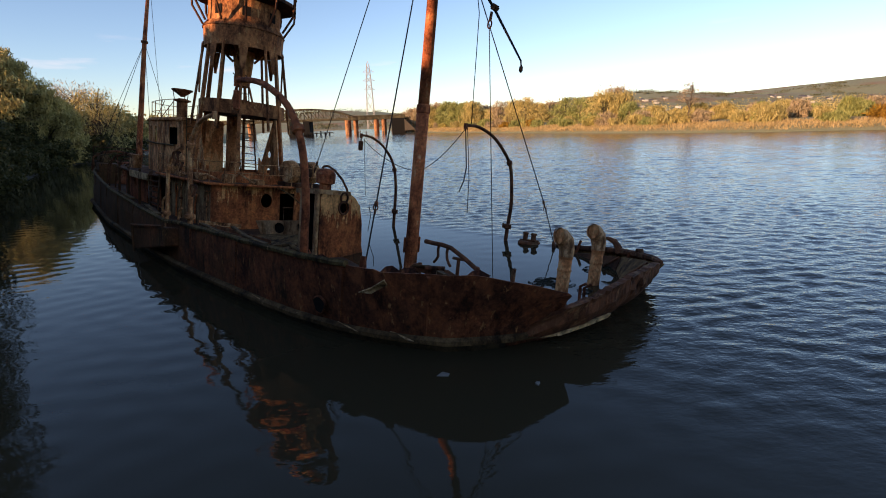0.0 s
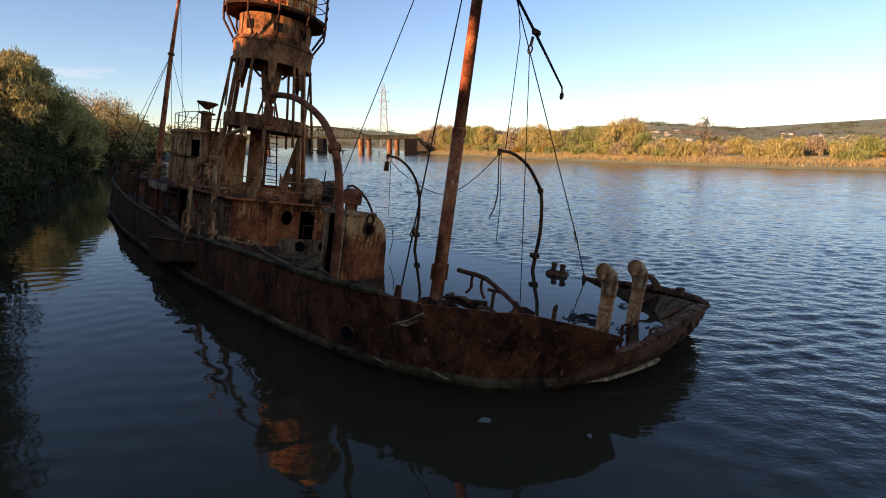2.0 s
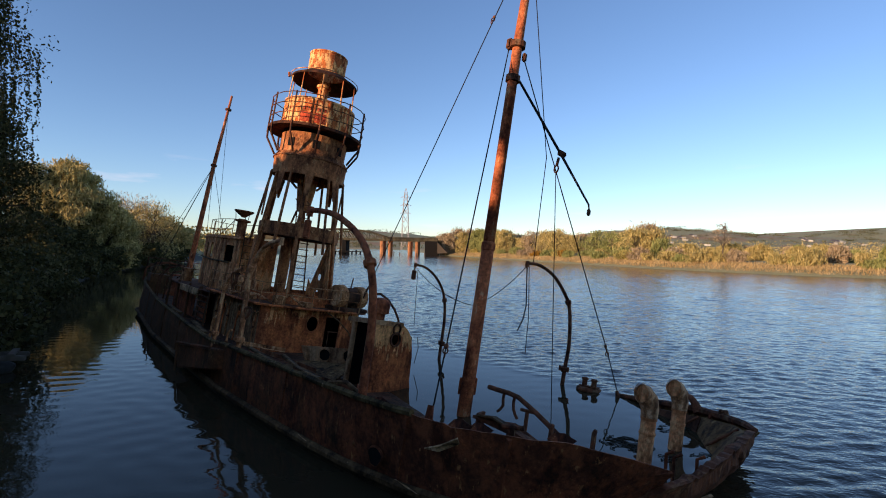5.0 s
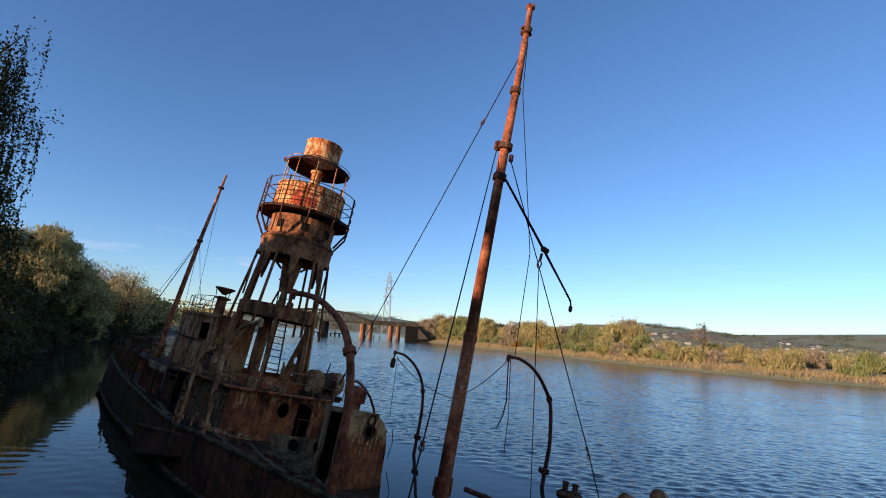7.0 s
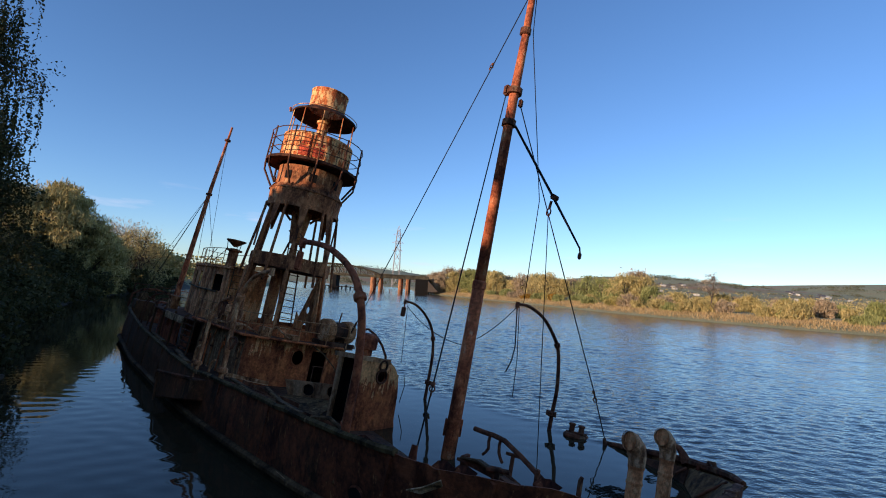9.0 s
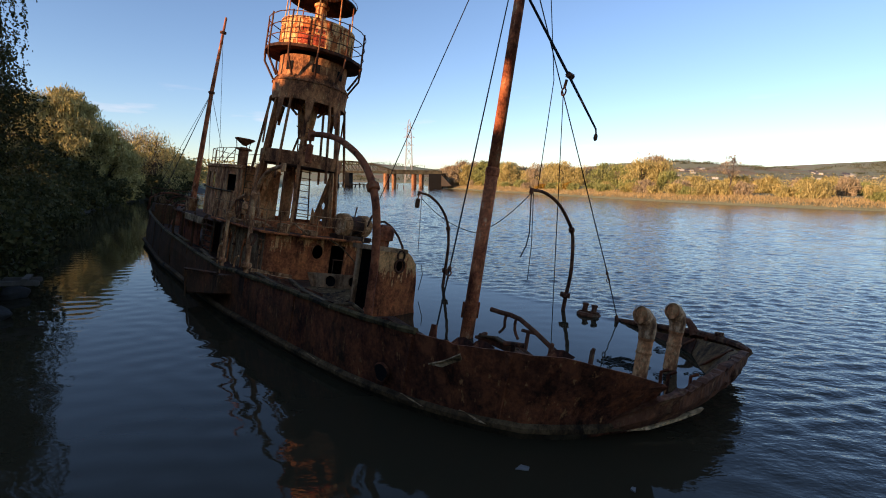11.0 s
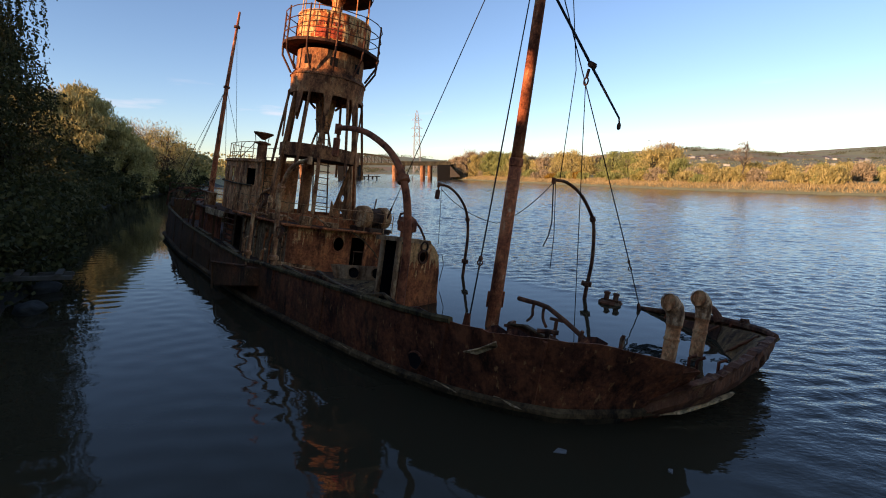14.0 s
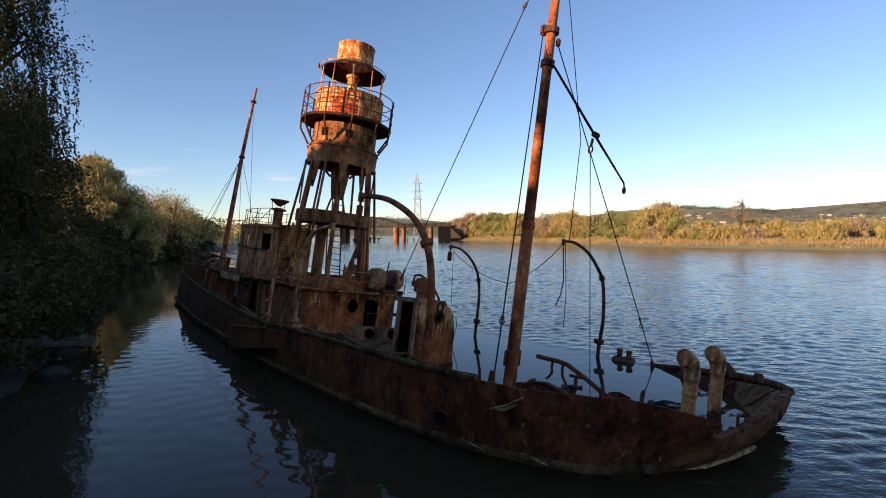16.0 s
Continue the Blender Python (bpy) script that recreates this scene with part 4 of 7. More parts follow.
funnel = thing("galley_funnel", "rusty galley funnel with a flared cap", "funnel", aboard(-12.65, -1.0, WT - 0.05))
bm = bmesh.new()
lathe(bm, [(0.19, 0), (0.19, 0.75), (0.31, 0.78), (0.31, 0.84), (0.16, 0.86), (0.16, 0.88)], 14)
part("stack", bm, TOWER, funnel)
bm = bmesh.new()
lathe(bm, [(0.06, 0.95), (0.38, 1.18), (0.38, 1.22), (0.02, 1.24)], 16)
part("cap", bm, TOWER, funnel)
for a in (0.4, 2.5, 4.6):
    bm = bmesh.new()
    tube(bm, [(0.27 * math.cos(a), 0.27 * math.sin(a), 0.82), (0.33 * math.cos(a), 0.33 * math.sin(a), 1.2)], 0.015, 5)
    part("strut", bm, DAVIT, funnel)

# ---- light tower ----
TU, TV = -10.08, 0.22
tower = thing("light_tower", "rusted light tower on steel legs, with a gallery and lantern", "light tower", SHIP)


def ring_at(r, z, k, of, turn=0.0):
    a = 2 * math.pi * (k + turn) / of
    return Vector((TU + r * math.cos(a), TV + r * math.sin(a), z))


def girder(bm, a, b, w, t):
    """A flat-sided steel leg from a to b, facing out from the tower's axis."""
    a, b = Vector(a), Vector(b)
    out = Vector((a.x - TU, a.y - TV, 0)).normalized()
    side = out.cross((b - a).normalized()).normalized()
    q = [side * w / 2, -side * w / 2]
    slab(bm, [a + q[0], a + q[1], b + q[1] * 0.8, b + q[0] * 0.8], t)
    slab(bm, [a - out * t, a - out * (t + w * 0.7), b - out * (t + w * 0.6), b - out * t], 0.02)


bm = bmesh.new()
lathe(bm, [(0.22, WB), (0.22, 3.7)], 12, (-11.65, 0.55))
part("trunk_tube", bm, TOWER, tower)
bm = bmesh.new()
hopper = [(TU + sx * q, TV + sy * q, z) for z, q in ((4.72, 0.17), (5.0, 0.2), (5.98, 0.29)) for sx, sy in ((1, 1), (-1, 1), (-1, -1), (1, -1))]
hv = [bm.verts.new(p) for p in hopper]
for r in (0, 4):
    for k in range(4):
        bm.faces.new((hv[r + k], hv[r + (k + 1) % 4], hv[r + 4 + (k + 1) % 4], hv[r + 4 + k]))
bm.faces.new(hv[:4]), bm.faces.new(hv[8:])
part("cable_trunk", bm, CREAM, tower, "pale tapered cable trunk")
for sx, sy in ((1, 1), (-1, 1), (-1, -1), (1, -1)):
    bm = bmesh.new()
    tube(bm, [(TU + sx * 0.16, TV + sy * 0.16, 4.75), (TU + sx * 0.34, TV + sy * 0.34, 3.8)], 0.04, 6)
    part("trunk_leg", bm, TOWER, tower)
    bm = bmesh.new()
    tube(bm, [(TU + sx * 0.27, TV + sy * 0.27, 5.6), (TU + sx * 0.62, TV + sy * 0.62, 6.05)], 0.045, 6)
    part("trunk_bracket", bm, TOWER, tower)
# discs added inside the collar and room, dark for the shade up there
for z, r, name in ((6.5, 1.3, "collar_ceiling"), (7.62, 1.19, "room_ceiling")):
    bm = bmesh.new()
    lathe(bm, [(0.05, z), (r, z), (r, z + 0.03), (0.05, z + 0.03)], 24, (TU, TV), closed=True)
    part(name, bm, DARKSTEEL, tower)
bm = bmesh.new()
lathe(bm, [(0.2, 8.72), (1.16, 8.72), (1.16, 8.75), (0.2, 8.75)], 36, (TU, TV), closed=True)
part("drum_top", bm, LANTERN, tower)
# faded red lettering panel on the drum, too worn to read
REDPAINT = rust("faded_red_paint", (0.16, 0.035, 0.02), (0.34, 0.06, 0.03), (0.45, 0.10, 0.05), (0.5, 0.3, 0.16), 0.36, 3.0)
bm = bmesh.new()
for k in range(9):
    a0, a1 = radians(-56 + 4.6 * k), radians(-56 + 4.6 * (k + 1))
    slab(bm, [(TU + 1.315 * math.cos(q), TV + 1.315 * math.sin(q), z) for q, z in ((a0, 7.86), (a1, 7.86), (a1, 8.22), (a0, 8.22))], 0.008)
bmesh.ops.remove_doubles(bm, verts=bm.verts[:], dist=1e-3)
part("red_panel", bm, REDPAINT, tower, "faded red painted panel")
for k in range(7):
    bm = bmesh.new()
    a0, a1 = radians(-52 + 5.6 * k), radians(-49 + 5.6 * k)
    slab(bm, [(TU + 1.318 * math.cos(q), TV + 1.318 * math.sin(q), z) for q, z in ((a0, 8.29), (a1, 8.29), (a1, 8.42), (a0, 8.42))], 0.006)
    part("letter_bar", bm, REDPAINT, tower, "worn red lettering mark")
for k in range(7):
    bm = bmesh.new()
    a0 = radians(-80 + 23 * k)
    box(bm, (TU + 1.31 * math.cos(a0), TV + 1.31 * math.sin(a0), 8.25), (0.03, 0.07, 1.02), (0, 0, math.degrees(a0)), 0.006)
    part("drum_strap", bm, LANTERN, tower)
bm = bmesh.new()
lathe(bm, [(1.44, 3.68), (1.48, 3.68), (1.48, 4.14), (1.44, 4.14)], 12, (TU, TV), closed=True)
part("ring_fascia", bm, TOWER, tower)
bm = bmesh.new()
lathe(bm, [(1.44, 3.72), (1.44, 3.77), (0.45, 3.77), (0.45, 3.72)], 12, (TU, TV), closed=True)
part("ring_platform", bm, DECKRUST, tower)
for k in range(6):
    bm = bmesh.new()
    girder(bm, ring_at(1.80, WB - 0.02, k, 6, 0.55), ring_at(1.28, 6.15, k, 6, 0.55), 0.125, 0.05)
    part("leg", bm, TOWER, tower)
for k in range(6):
    bm = bmesh.new()
    tube(bm, [ring_at(1.7, 3.2, k, 6, 0.12), ring_at(1.32, 6.1, k, 6, 0.12)], 0.05, 6)
    part("strut", bm, TOWER, tower)
    if k in (1, 4):
        bm = bmesh.new()
        tube(bm, [ring_at(1.62, 4.3, k, 6, 0.62), ring_at(1.36, 6.05, k, 6, 0.12)], 0.035, 5)
        part("brace", bm, TOWER, tower)
for k in range(8):
    bm = bmesh.new()
    p = ring_at(1.34, 5.95, k, 8, 0.3)
    slab(bm, [p, ring_at(1.34, 5.95, k, 8, 0.6), ring_at(1.40, 5.2, k, 8, 0.5), ring_at(1.40, 5.2, k, 8, 0.4)], 0.02)
    part("gusset", bm, TOWER, tower)
# fore and aft bracket plates with lightening holes


def gusset_plate(outline, holes, v):
    """A flat plate with round holes, standing fore and aft at v."""
    bm = bmesh.new()
    loops = [outline] + [[(u + r * math.cos(a), w + r * math.sin(a)) for a in (2 * math.pi * k / 14 for k in range(14))] for u, w, r in holes]
    edges = []
    for lp in loops:
        vs = [bm.verts.new((u, v, w)) for u, w in lp]
        edges += [bm.edges.new((a, b)) for a, b in zip(vs, vs[1:] + vs[:1])]
    faces = [f for f in bmesh.ops.triangle_fill(bm, edges=edges, use_beauty=True)["geom"] if isinstance(f, bmesh.types.BMFace)]
    ext = bmesh.ops.extrude_face_region(bm, geom=faces)["geom"]
    bmesh.ops.translate(bm, verts=[q for q in ext if isinstance(q, bmesh.types.BMVert)], vec=(0, 0.03, 0))
    part("gusset_plate", bm, CREAM, tower, "pale rusted gusset plate with round holes")


gusset_plate([(-8.28, 1.36), (-8.68, 3.62), (-8.88, 3.62), (-9.72, 2.05), (-9.95, 2.25), (-9.98, 1.36)], [(-9.12, 2.39, 0.13), (-9.14, 1.76, 0.15)], 0.85)
gusset_plate([(-11.7, 1.36), (-11.3, 3.6), (-11.12, 3.6), (-10.5, 2.1), (-10.2, 1.36)], [(-11.05, 2.3, 0.12), (-10.85, 1.75, 0.14)], -0.95)
# ladders inside the tower
bm = bmesh.new()
for q in (0, 0.55):
    tube(bm, [(-10.75 + q * 0.3, 0.55 + q, WB), (-11.0 + q * 0.3, 0.45 + q, 3.7)], 0.028, 5)
part("ladder_side", bm, DAVIT, tower)
for k in range(9):
    bm = bmesh.new()
    z = WB + 0.2 + 0.25 * k
    tube(bm, [(-10.77 - 0.23 * k / 9, 0.54, z), (-10.6 - 0.23 * k / 9, 1.08, z)], 0.018, 5)
    part("rung", bm, DAVIT, tower)
bm = bmesh.new()
for q in (0.0, 0.45):
    tube(bm, [(-9.25, -0.35 + q, 4.0), (-9.4, -0.35 + q, 5.0), (-9.6, -0.35 + q, 5.1)], 0.022, 5)
part("short_ladder", bm, DAVIT, tower)
for k in range(4):
    bm = bmesh.new()
    tube(bm, [(-9.27 - 0.03 * k, -0.35, 4.2 + 0.24 * k), (-9.27 - 0.03 * k, 0.1, 4.2 + 0.24 * k)], 0.016, 5)
    part("rung", bm, DAVIT, tower)
# collar with sloping skirts and dark square patches for openings
bm = bmesh.new()
lathe(bm, [(1.33, 5.95), (1.36, 6.62), (1.32, 6.62), (1.30, 5.95)], 24, (TU, TV), closed=True)
part("collar", bm, TOWER, tower)
bm = bmesh.new()
lathe(bm, [(1.40, 6.58), (1.22, 6.78), (1.22, 7.5), (1.18, 7.5), (1.18, 6.58)], 24, (TU, TV), closed=True)
part("service_room", bm, TOWER, tower)
for k in range(8):
    bm = bmesh.new()
    slab(bm, [ring_at(1.40, 6.60, k, 8, 0.15), ring_at(1.40, 6.60, k, 8, 0.85), ring_at(1.24, 6.82, k, 8, 0.8), ring_at(1.24, 6.82, k, 8, 0.2)], 0.02)
    part("skirt_plate", bm, TOWER, tower)
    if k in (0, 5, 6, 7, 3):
        # plate on the wall, dark like the shade in an opening
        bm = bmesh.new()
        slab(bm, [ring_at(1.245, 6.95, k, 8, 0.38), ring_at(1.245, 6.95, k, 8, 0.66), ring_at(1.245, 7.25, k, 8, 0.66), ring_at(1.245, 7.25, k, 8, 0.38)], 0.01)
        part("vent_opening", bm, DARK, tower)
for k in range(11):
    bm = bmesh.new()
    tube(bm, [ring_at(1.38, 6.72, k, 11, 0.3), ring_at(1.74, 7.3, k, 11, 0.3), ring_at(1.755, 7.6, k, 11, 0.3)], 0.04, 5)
    part("gallery_bracket", bm, DARKSTEEL, tower)
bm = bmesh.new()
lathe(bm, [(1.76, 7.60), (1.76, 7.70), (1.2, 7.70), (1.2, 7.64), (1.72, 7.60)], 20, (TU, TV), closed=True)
part("gallery_floor", bm, DARKSTEEL, tower)
bm = bmesh.new()
lathe(bm, [(1.30, 7.70), (1.30, 8.70), (1.33, 8.70), (1.33, 8.78), (1.15, 8.80), (1.15, 7.70)], 36, (TU, TV), closed=True)
drum = part("lantern_drum", bm, LANTERN, tower)
# flat panel whose dark stands for the unlit inside of a doorway
bm = bmesh.new()
slab(bm, [ring_at(1.312, 7.85, 0, 36, 1.0), ring_at(1.312, 7.85, 0, 36, 4.6), ring_at(1.312, 8.5, 0, 36, 4.6), ring_at(1.312, 8.5, 0, 36, 1.0)], 0.012)
part("drum_door", bm, DARK, tower, "dark panel for an open service door")
for z in (7.95, 8.25, 8.52):
    bm = bmesh.new()
    tube(bm, [ring_at(1.31, z, k, 36) for k in range(37)], 0.012, 4, False)
    part("drum_band", bm, LANTERN, tower)
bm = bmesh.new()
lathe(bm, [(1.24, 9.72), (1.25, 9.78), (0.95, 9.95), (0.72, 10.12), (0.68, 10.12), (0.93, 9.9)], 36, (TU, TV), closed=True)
part("canopy", bm, DARKSTEEL, tower, "dark canopy plate")
bm = bmesh.new()
lathe(bm, [(0.70, 10.1), (0.71, 10.78), (0.73, 10.78), (0.73, 10.84), (0.67, 10.84), (0.66, 10.1)], 36, (TU, TV), closed=True)
part("top_drum", bm, LANTERN, tower)
bm = bmesh.new()
tube(bm, [ring_at(1.27, 9.86, k, 36) for k in range(37)], 0.015, 5, False)
part("canopy_rail", bm, LANTERN, tower)
bm = bmesh.new()
tube(bm, [ring_at(1.22, 9.8, 0.61, 1), ring_at(1.35, 9.95, 0.61, 1), ring_at(1.52, 10.02, 0.61, 1)], 0.02, 5)
tube(bm, [ring_at(1.49, 9.95, 0.61, 1), ring_at(1.53, 10.12, 0.61, 1)], 0.05, 6)
part("vane_arm", bm, LANTERN, tower)
bm = bmesh.new()
lathe(bm, [(0.20, 8.75), (0.20, 9.55), (0.27, 9.57), (0.27, 9.66), (0.2, 9.68), (0.2, 9.8)], 16, (TU, TV))
part("centre_pipe", bm, LANTERN, tower)
for k in range(10):
    bm = bmesh.new()
    tube(bm, [ring_at(1.24, 8.75, k, 10, 0.2), ring_at(1.2, 9.78, k, 10, 0.2)], 0.022, 6)
    part("canopy_post", bm, LANTERN, tower)
for z in (8.02, 8.38, 8.75):
    bm = bmesh.new()
    tube(bm, [ring_at(1.75, z + 0.02 * math.sin(k), k, 24) for k in range(25)], 0.018, 5, False)
    part("gallery_rail", bm, DAVIT, tower)
for k in range(11):
    bm = bmesh.new()
    tube(bm, [ring_at(1.77, 7.5, k, 11, 0.3), ring_at(1.75, 8.8, k, 11, 0.3)], 0.032, 6)
    part("gallery_post", bm, DAVIT, tower)

# ---- windlass on the upper deck ----
winch = thing("winch", "grey rusty deck winch with round end drums", "winch", aboard(-7.55, 1.25, ROOF + 0.08, 0, 0, 12) @ Matrix.Scale(1.12, 4))
bm = bmesh.new()
box(bm, (0, 0, 0.06), (0.9, 1.0, 0.12), (0, 0, 0), 0.02)
part("bed", bm, DECKRUST, winch)
for y, r in ((-0.42, 0.36), (0.42, 0.36)):
    bm = bmesh.new()
    for p in bmesh.ops.create_cone(bm, cap_ends=True, segments=20, radius1=r, radius2=r * 0.92, depth=0.3, matrix=pose(0, y, 0.45, 90, 0, 0))["verts"]:
        pass
    bmesh.ops.bevel(bm, geom=bm.edges[:], offset=0.03, segments=2, affect="EDGES")
    part("drum", bm, RAIL, winch)
bm = bmesh.new()
bmesh.ops.create_cone(bm, cap_ends=True, segments=16, radius1=0.28, radius2=0.28, depth=0.7, matrix=pose(0, 0, 0.45, 90, 0, 0))
part("barrel", bm, DECKRUST, winch)
for y in (-0.2, 0.2):
    bm = bmesh.new()
    box(bm, (0, y, 0.38), (0.5, 0.06, 0.6), (0, 0, 0), 0.03)
    part("side_frame", bm, GREY, winch)
bm = bmesh.new()
tube(bm, [(0.1, -0.05, 0.7), (0.12, -0.02, 1.05)], 0.02, 6)
part("brake_lever", bm, DAVIT, winch)

# ---- companionway ----
comp = thing("companionway", "companionway hood with an open door and rusty round-topped front", "hatch", SHIP)
FU = -2.5
prof = [(-1.0, -0.5), (0.55, -0.6), (0.47, -0.2), (0.36, 0.2), (0.34, 0.85), (0.24, 1.25), (0.1, 1.47), (-0.12, 1.61), (-0.5, 1.68), (-1.0, 1.68)]
ctr = (-0.30, 1.22)
hole = [(ctr[0] + 0.13 * math.cos(a), ctr[1] + 0.15 * math.sin(a)) for a in (2 * math.pi * k / 20 for k in range(20))]


def toward_edge(p):
    """From the port's centre through p to the plate's outline."""
    d = Vector(p) - Vector(ctr)
    best = None
    for a, b in zip(prof, prof[1:] + prof[:1]):
        e, o = Vector(b) - Vector(a), Vector(a) - Vector(ctr)
        den = d.x * e.y - d.y * e.x
        if abs(den) > 1e-9:
            t, s = (o.x * e.y - o.y * e.x) / den, (o.x * d.y - o.y * d.x) / den
            if t > 0 and -1e-6 <= s <= 1 + 1e-6 and (best is None or t < best):
                best = t
    return tuple(Vector(ctr) + d * best)


angs = sorted({math.atan2(p[1] - ctr[1], p[0] - ctr[0]) for p in prof} | {2 * math.pi * k / 20 - math.pi for k in range(20)})
bm = bmesh.new()
for a0, a1 in zip(angs, angs[1:] + [angs[0] + 2 * math.pi]):
    h0, h1 = [(ctr[0] + 0.13 * math.cos(a), ctr[1] + 0.15 * math.sin(a)) for a in (a0, a1)]
    o0, o1 = toward_edge(h0), toward_edge(h1)
    slab(bm, [(FU, *h0), (FU, *o0), (FU, *o1), (FU, *h1)], 0.04)
part("front_plate", bm, FRONTRUST, comp)
for dz, r in ((0.0, 0.15), (0.27, 0.11)):
    bm = bmesh.new()
    tube(bm, [(FU + 0.02, ctr[0] + r * math.cos(a), ctr[1] + dz + (r + 0.02) * math.sin(a)) for a in (2 * math.pi * k / 18 for k in range(19))], 0.03, 6, False)
    part("port_rim", bm, DECKRUST, comp)
bm = bmesh.new()
slab(bm, [(FU, 0.36, -0.6), (FU - 1.3, 0.36, -0.6), (FU - 1.3, 0.36, 1.0), (FU - 1.0, 0.30, 1.3), (FU, 0.25, 1.3)], 0.03)
part("port_cheek", bm, DECKRUST, comp)
bm = bmesh.new()
slab(bm, [(FU - 1.1, -1.1, 1.62), (FU + 0.02, -1.1, 1.70), (FU + 0.02, -0.1, 1.66), (FU - 1.1, -0.1, 1.58)], 0.12)
part("roof", bm, PALEGREY, comp)
for u in (FU - 0.80, FU - 0.08):
    bm = bmesh.new()
    box(bm, (u, -1.06, 0.7), (0.13, 0.1, 1.75), (0, 0, 0), 0.015)
    part("door_frame", bm, PALEGREY, comp, "grey painted door frame")
# near-black walls: the shade inside the doorway is in their colour
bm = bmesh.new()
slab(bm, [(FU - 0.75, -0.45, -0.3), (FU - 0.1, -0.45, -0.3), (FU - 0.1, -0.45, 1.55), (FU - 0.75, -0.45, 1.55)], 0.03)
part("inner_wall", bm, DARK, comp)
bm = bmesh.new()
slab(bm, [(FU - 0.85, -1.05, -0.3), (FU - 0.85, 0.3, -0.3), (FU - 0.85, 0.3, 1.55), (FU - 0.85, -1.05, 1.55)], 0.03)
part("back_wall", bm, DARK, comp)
bm = bmesh.new()
tube(bm, [(-4.65, 0.35, 2.1), (-4.62, 0.35, 2.22), (-4.4, 0.36, 2.26), (-4.05, 0.4, 2.14), (-3.72, 0.45, 1.9), (-3.5, 0.48, 1.64), (-3.43, 0.5, 1.3)], 0.035, 7)
part("light_davit", bm, DAVIT, comp)
bm = bmesh.new()
tube(bm, [(-4.65, 0.35, 2.12), (-4.65, 0.35, 1.98), (-4.65, 0.35, 1.88)], [0.025, 0.06, 0.05], 6)
part("lamp_hook", bm, DAVIT, comp)
vent = thing("mushroom_vent", "stubby rusty ventilator on the companionway roof", "ventilator", aboard(-2.93, -0.62, 1.66))
bm = bmesh.new()
lathe(bm, [(0.16, 0.0), (0.16, 0.14), (0.25, 0.17), (0.26, 0.42), (0.2, 0.52), (0.08, 0.56)], 14)
part("hood", bm, DAVITRED, vent)

# breakwater plate with two round openings
bw = thing("breakwater", "grey steel breakwater plate with round openings", "breakwater", SHIP)
bm = bmesh.new()
BWM = Matrix.Translation((-5.5, -1.05, 0.0)) @ Matrix.Rotation(radians(24), 4, "Z") @ Matrix.Rotation(radians(-7), 4, "Y")
pierced(bm, None, 1.75, 0.46, 0.03, [(0.62, 0.24, 0.19, 0.16, True), (1.42, 0.26, 0.17, 0.15, True)], BWM)
slab(bm, [BWM @ Vector(p) for p in ((-0.22, 0, 0.46), (0.0, 0, 0.46), (0.0, 0, 0.0), (-0.04, 0, 0.0))], 0.03)
part("plate", bm, PALEGREY, bw)
# plate added behind the round openings, dark for the shade beyond them
bm = bmesh.new()
slab(bm, [BWM @ Vector(p) for p in ((0.05, 0.1, 0.02), (1.72, 0.1, 0.02), (1.72, 0.1, 0.44), (0.05, 0.1, 0.44))], -0.03)
part("backing", bm, DARK, bw)
for x, z, rx, rz in ((0.62, 0.24, 0.2, 0.17), (1.42, 0.26, 0.18, 0.16)):
    bm = bmesh.new()
    tube(bm, [BWM @ Vector((x + rx * math.cos(a), -0.01, z + rz * math.sin(a))) for a in (2 * math.pi * k / 20 for k in range(21))], 0.016, 5, False)
    part("hole_rim", bm, GREY, bw)
bm = bmesh.new()
slab(bm, [BWM @ Vector((-0.1, -0.02, 0.02)), BWM @ Vector((1.75, -0.02, 0.02)), (-3.3, -1.5, -0.1), (-5.2, -2.1, -0.1)], 0.03)
part("skirt", bm, INNER, bw, "olive slime-covered deck plate")
nest(bw, {"hole_rim": "plate"})

# ---- masts and rigging ----
mast = thing("foremast", "tall red-brown rusted tubular mast standing out of the water", "mast", SHIP)
bm = bmesh.new()
tube(bm, [(0, 0, -1.5), (0, 0, 3.85)], [0.16, 0.142], 18)
part("lower_mast", bm, MASTRUST, mast, smooth=True)
bm = bmesh.new()
tube(bm, [(0, 0, 3.8), (0, 0, 8.6), (0.0, 0.03, 10.2), (0.0, 0.0, 12.75)], [0.132, 0.115, 0.095, 0.072], 16)
part("upper_mast", bm, MASTRUST, mast, smooth=True)
bm = bmesh.new()
lathe(bm, [(0.13, 3.72), (0.158, 3.74), (0.158, 3.9), (0.13, 3.93)], 18)
part("mast_joint", bm, MASTRUST, mast)
for u, v, z in ((-0.13, -0.12, 0.62), (0.11, 0.13, 0.66)):
    bm = bmesh.new()
    box(bm, (u, v, z), (0.05, 0.05, 0.38), (0, 0, 45), 0.012)
    part("cheek", bm, MASTRUST, mast)
for z, r in ((8.62, 0.19), (10.22, 0.14), (7.8, 0.17)):
    bm = bmesh.new()
    lathe(bm, [(0.1, z - 0.1), (r, z - 0.08), (r, z + 0.06), (0.1, z + 0.08)], 12)
    part("band", bm, DAVIT, mast)
bm = bmesh.new()
lathe(bm, [(0.07, 11.9), (0.15, 11.93), (0.13, 12.0), (0.16, 12.08), (0.07, 12.15)], 10)
tube(bm, [(0.0, -0.2, 12.0), (0.0, 0.2, 12.02)], 0.04, 6)
part("head_gear", bm, DAVIT, mast)
bm = bmesh.new()
lathe(bm, [(0.08, 12.7), (0.12, 12.73), (0.12, 12.8), (0.04, 12.84)], 12)
part("truck", bm, MASTRUST, mast)
bm = bmesh.new()
box(bm, (-0.14, -0.12, 8.62), (0.16, 0.16, 0.26), (0, 0, 0), 0.04)
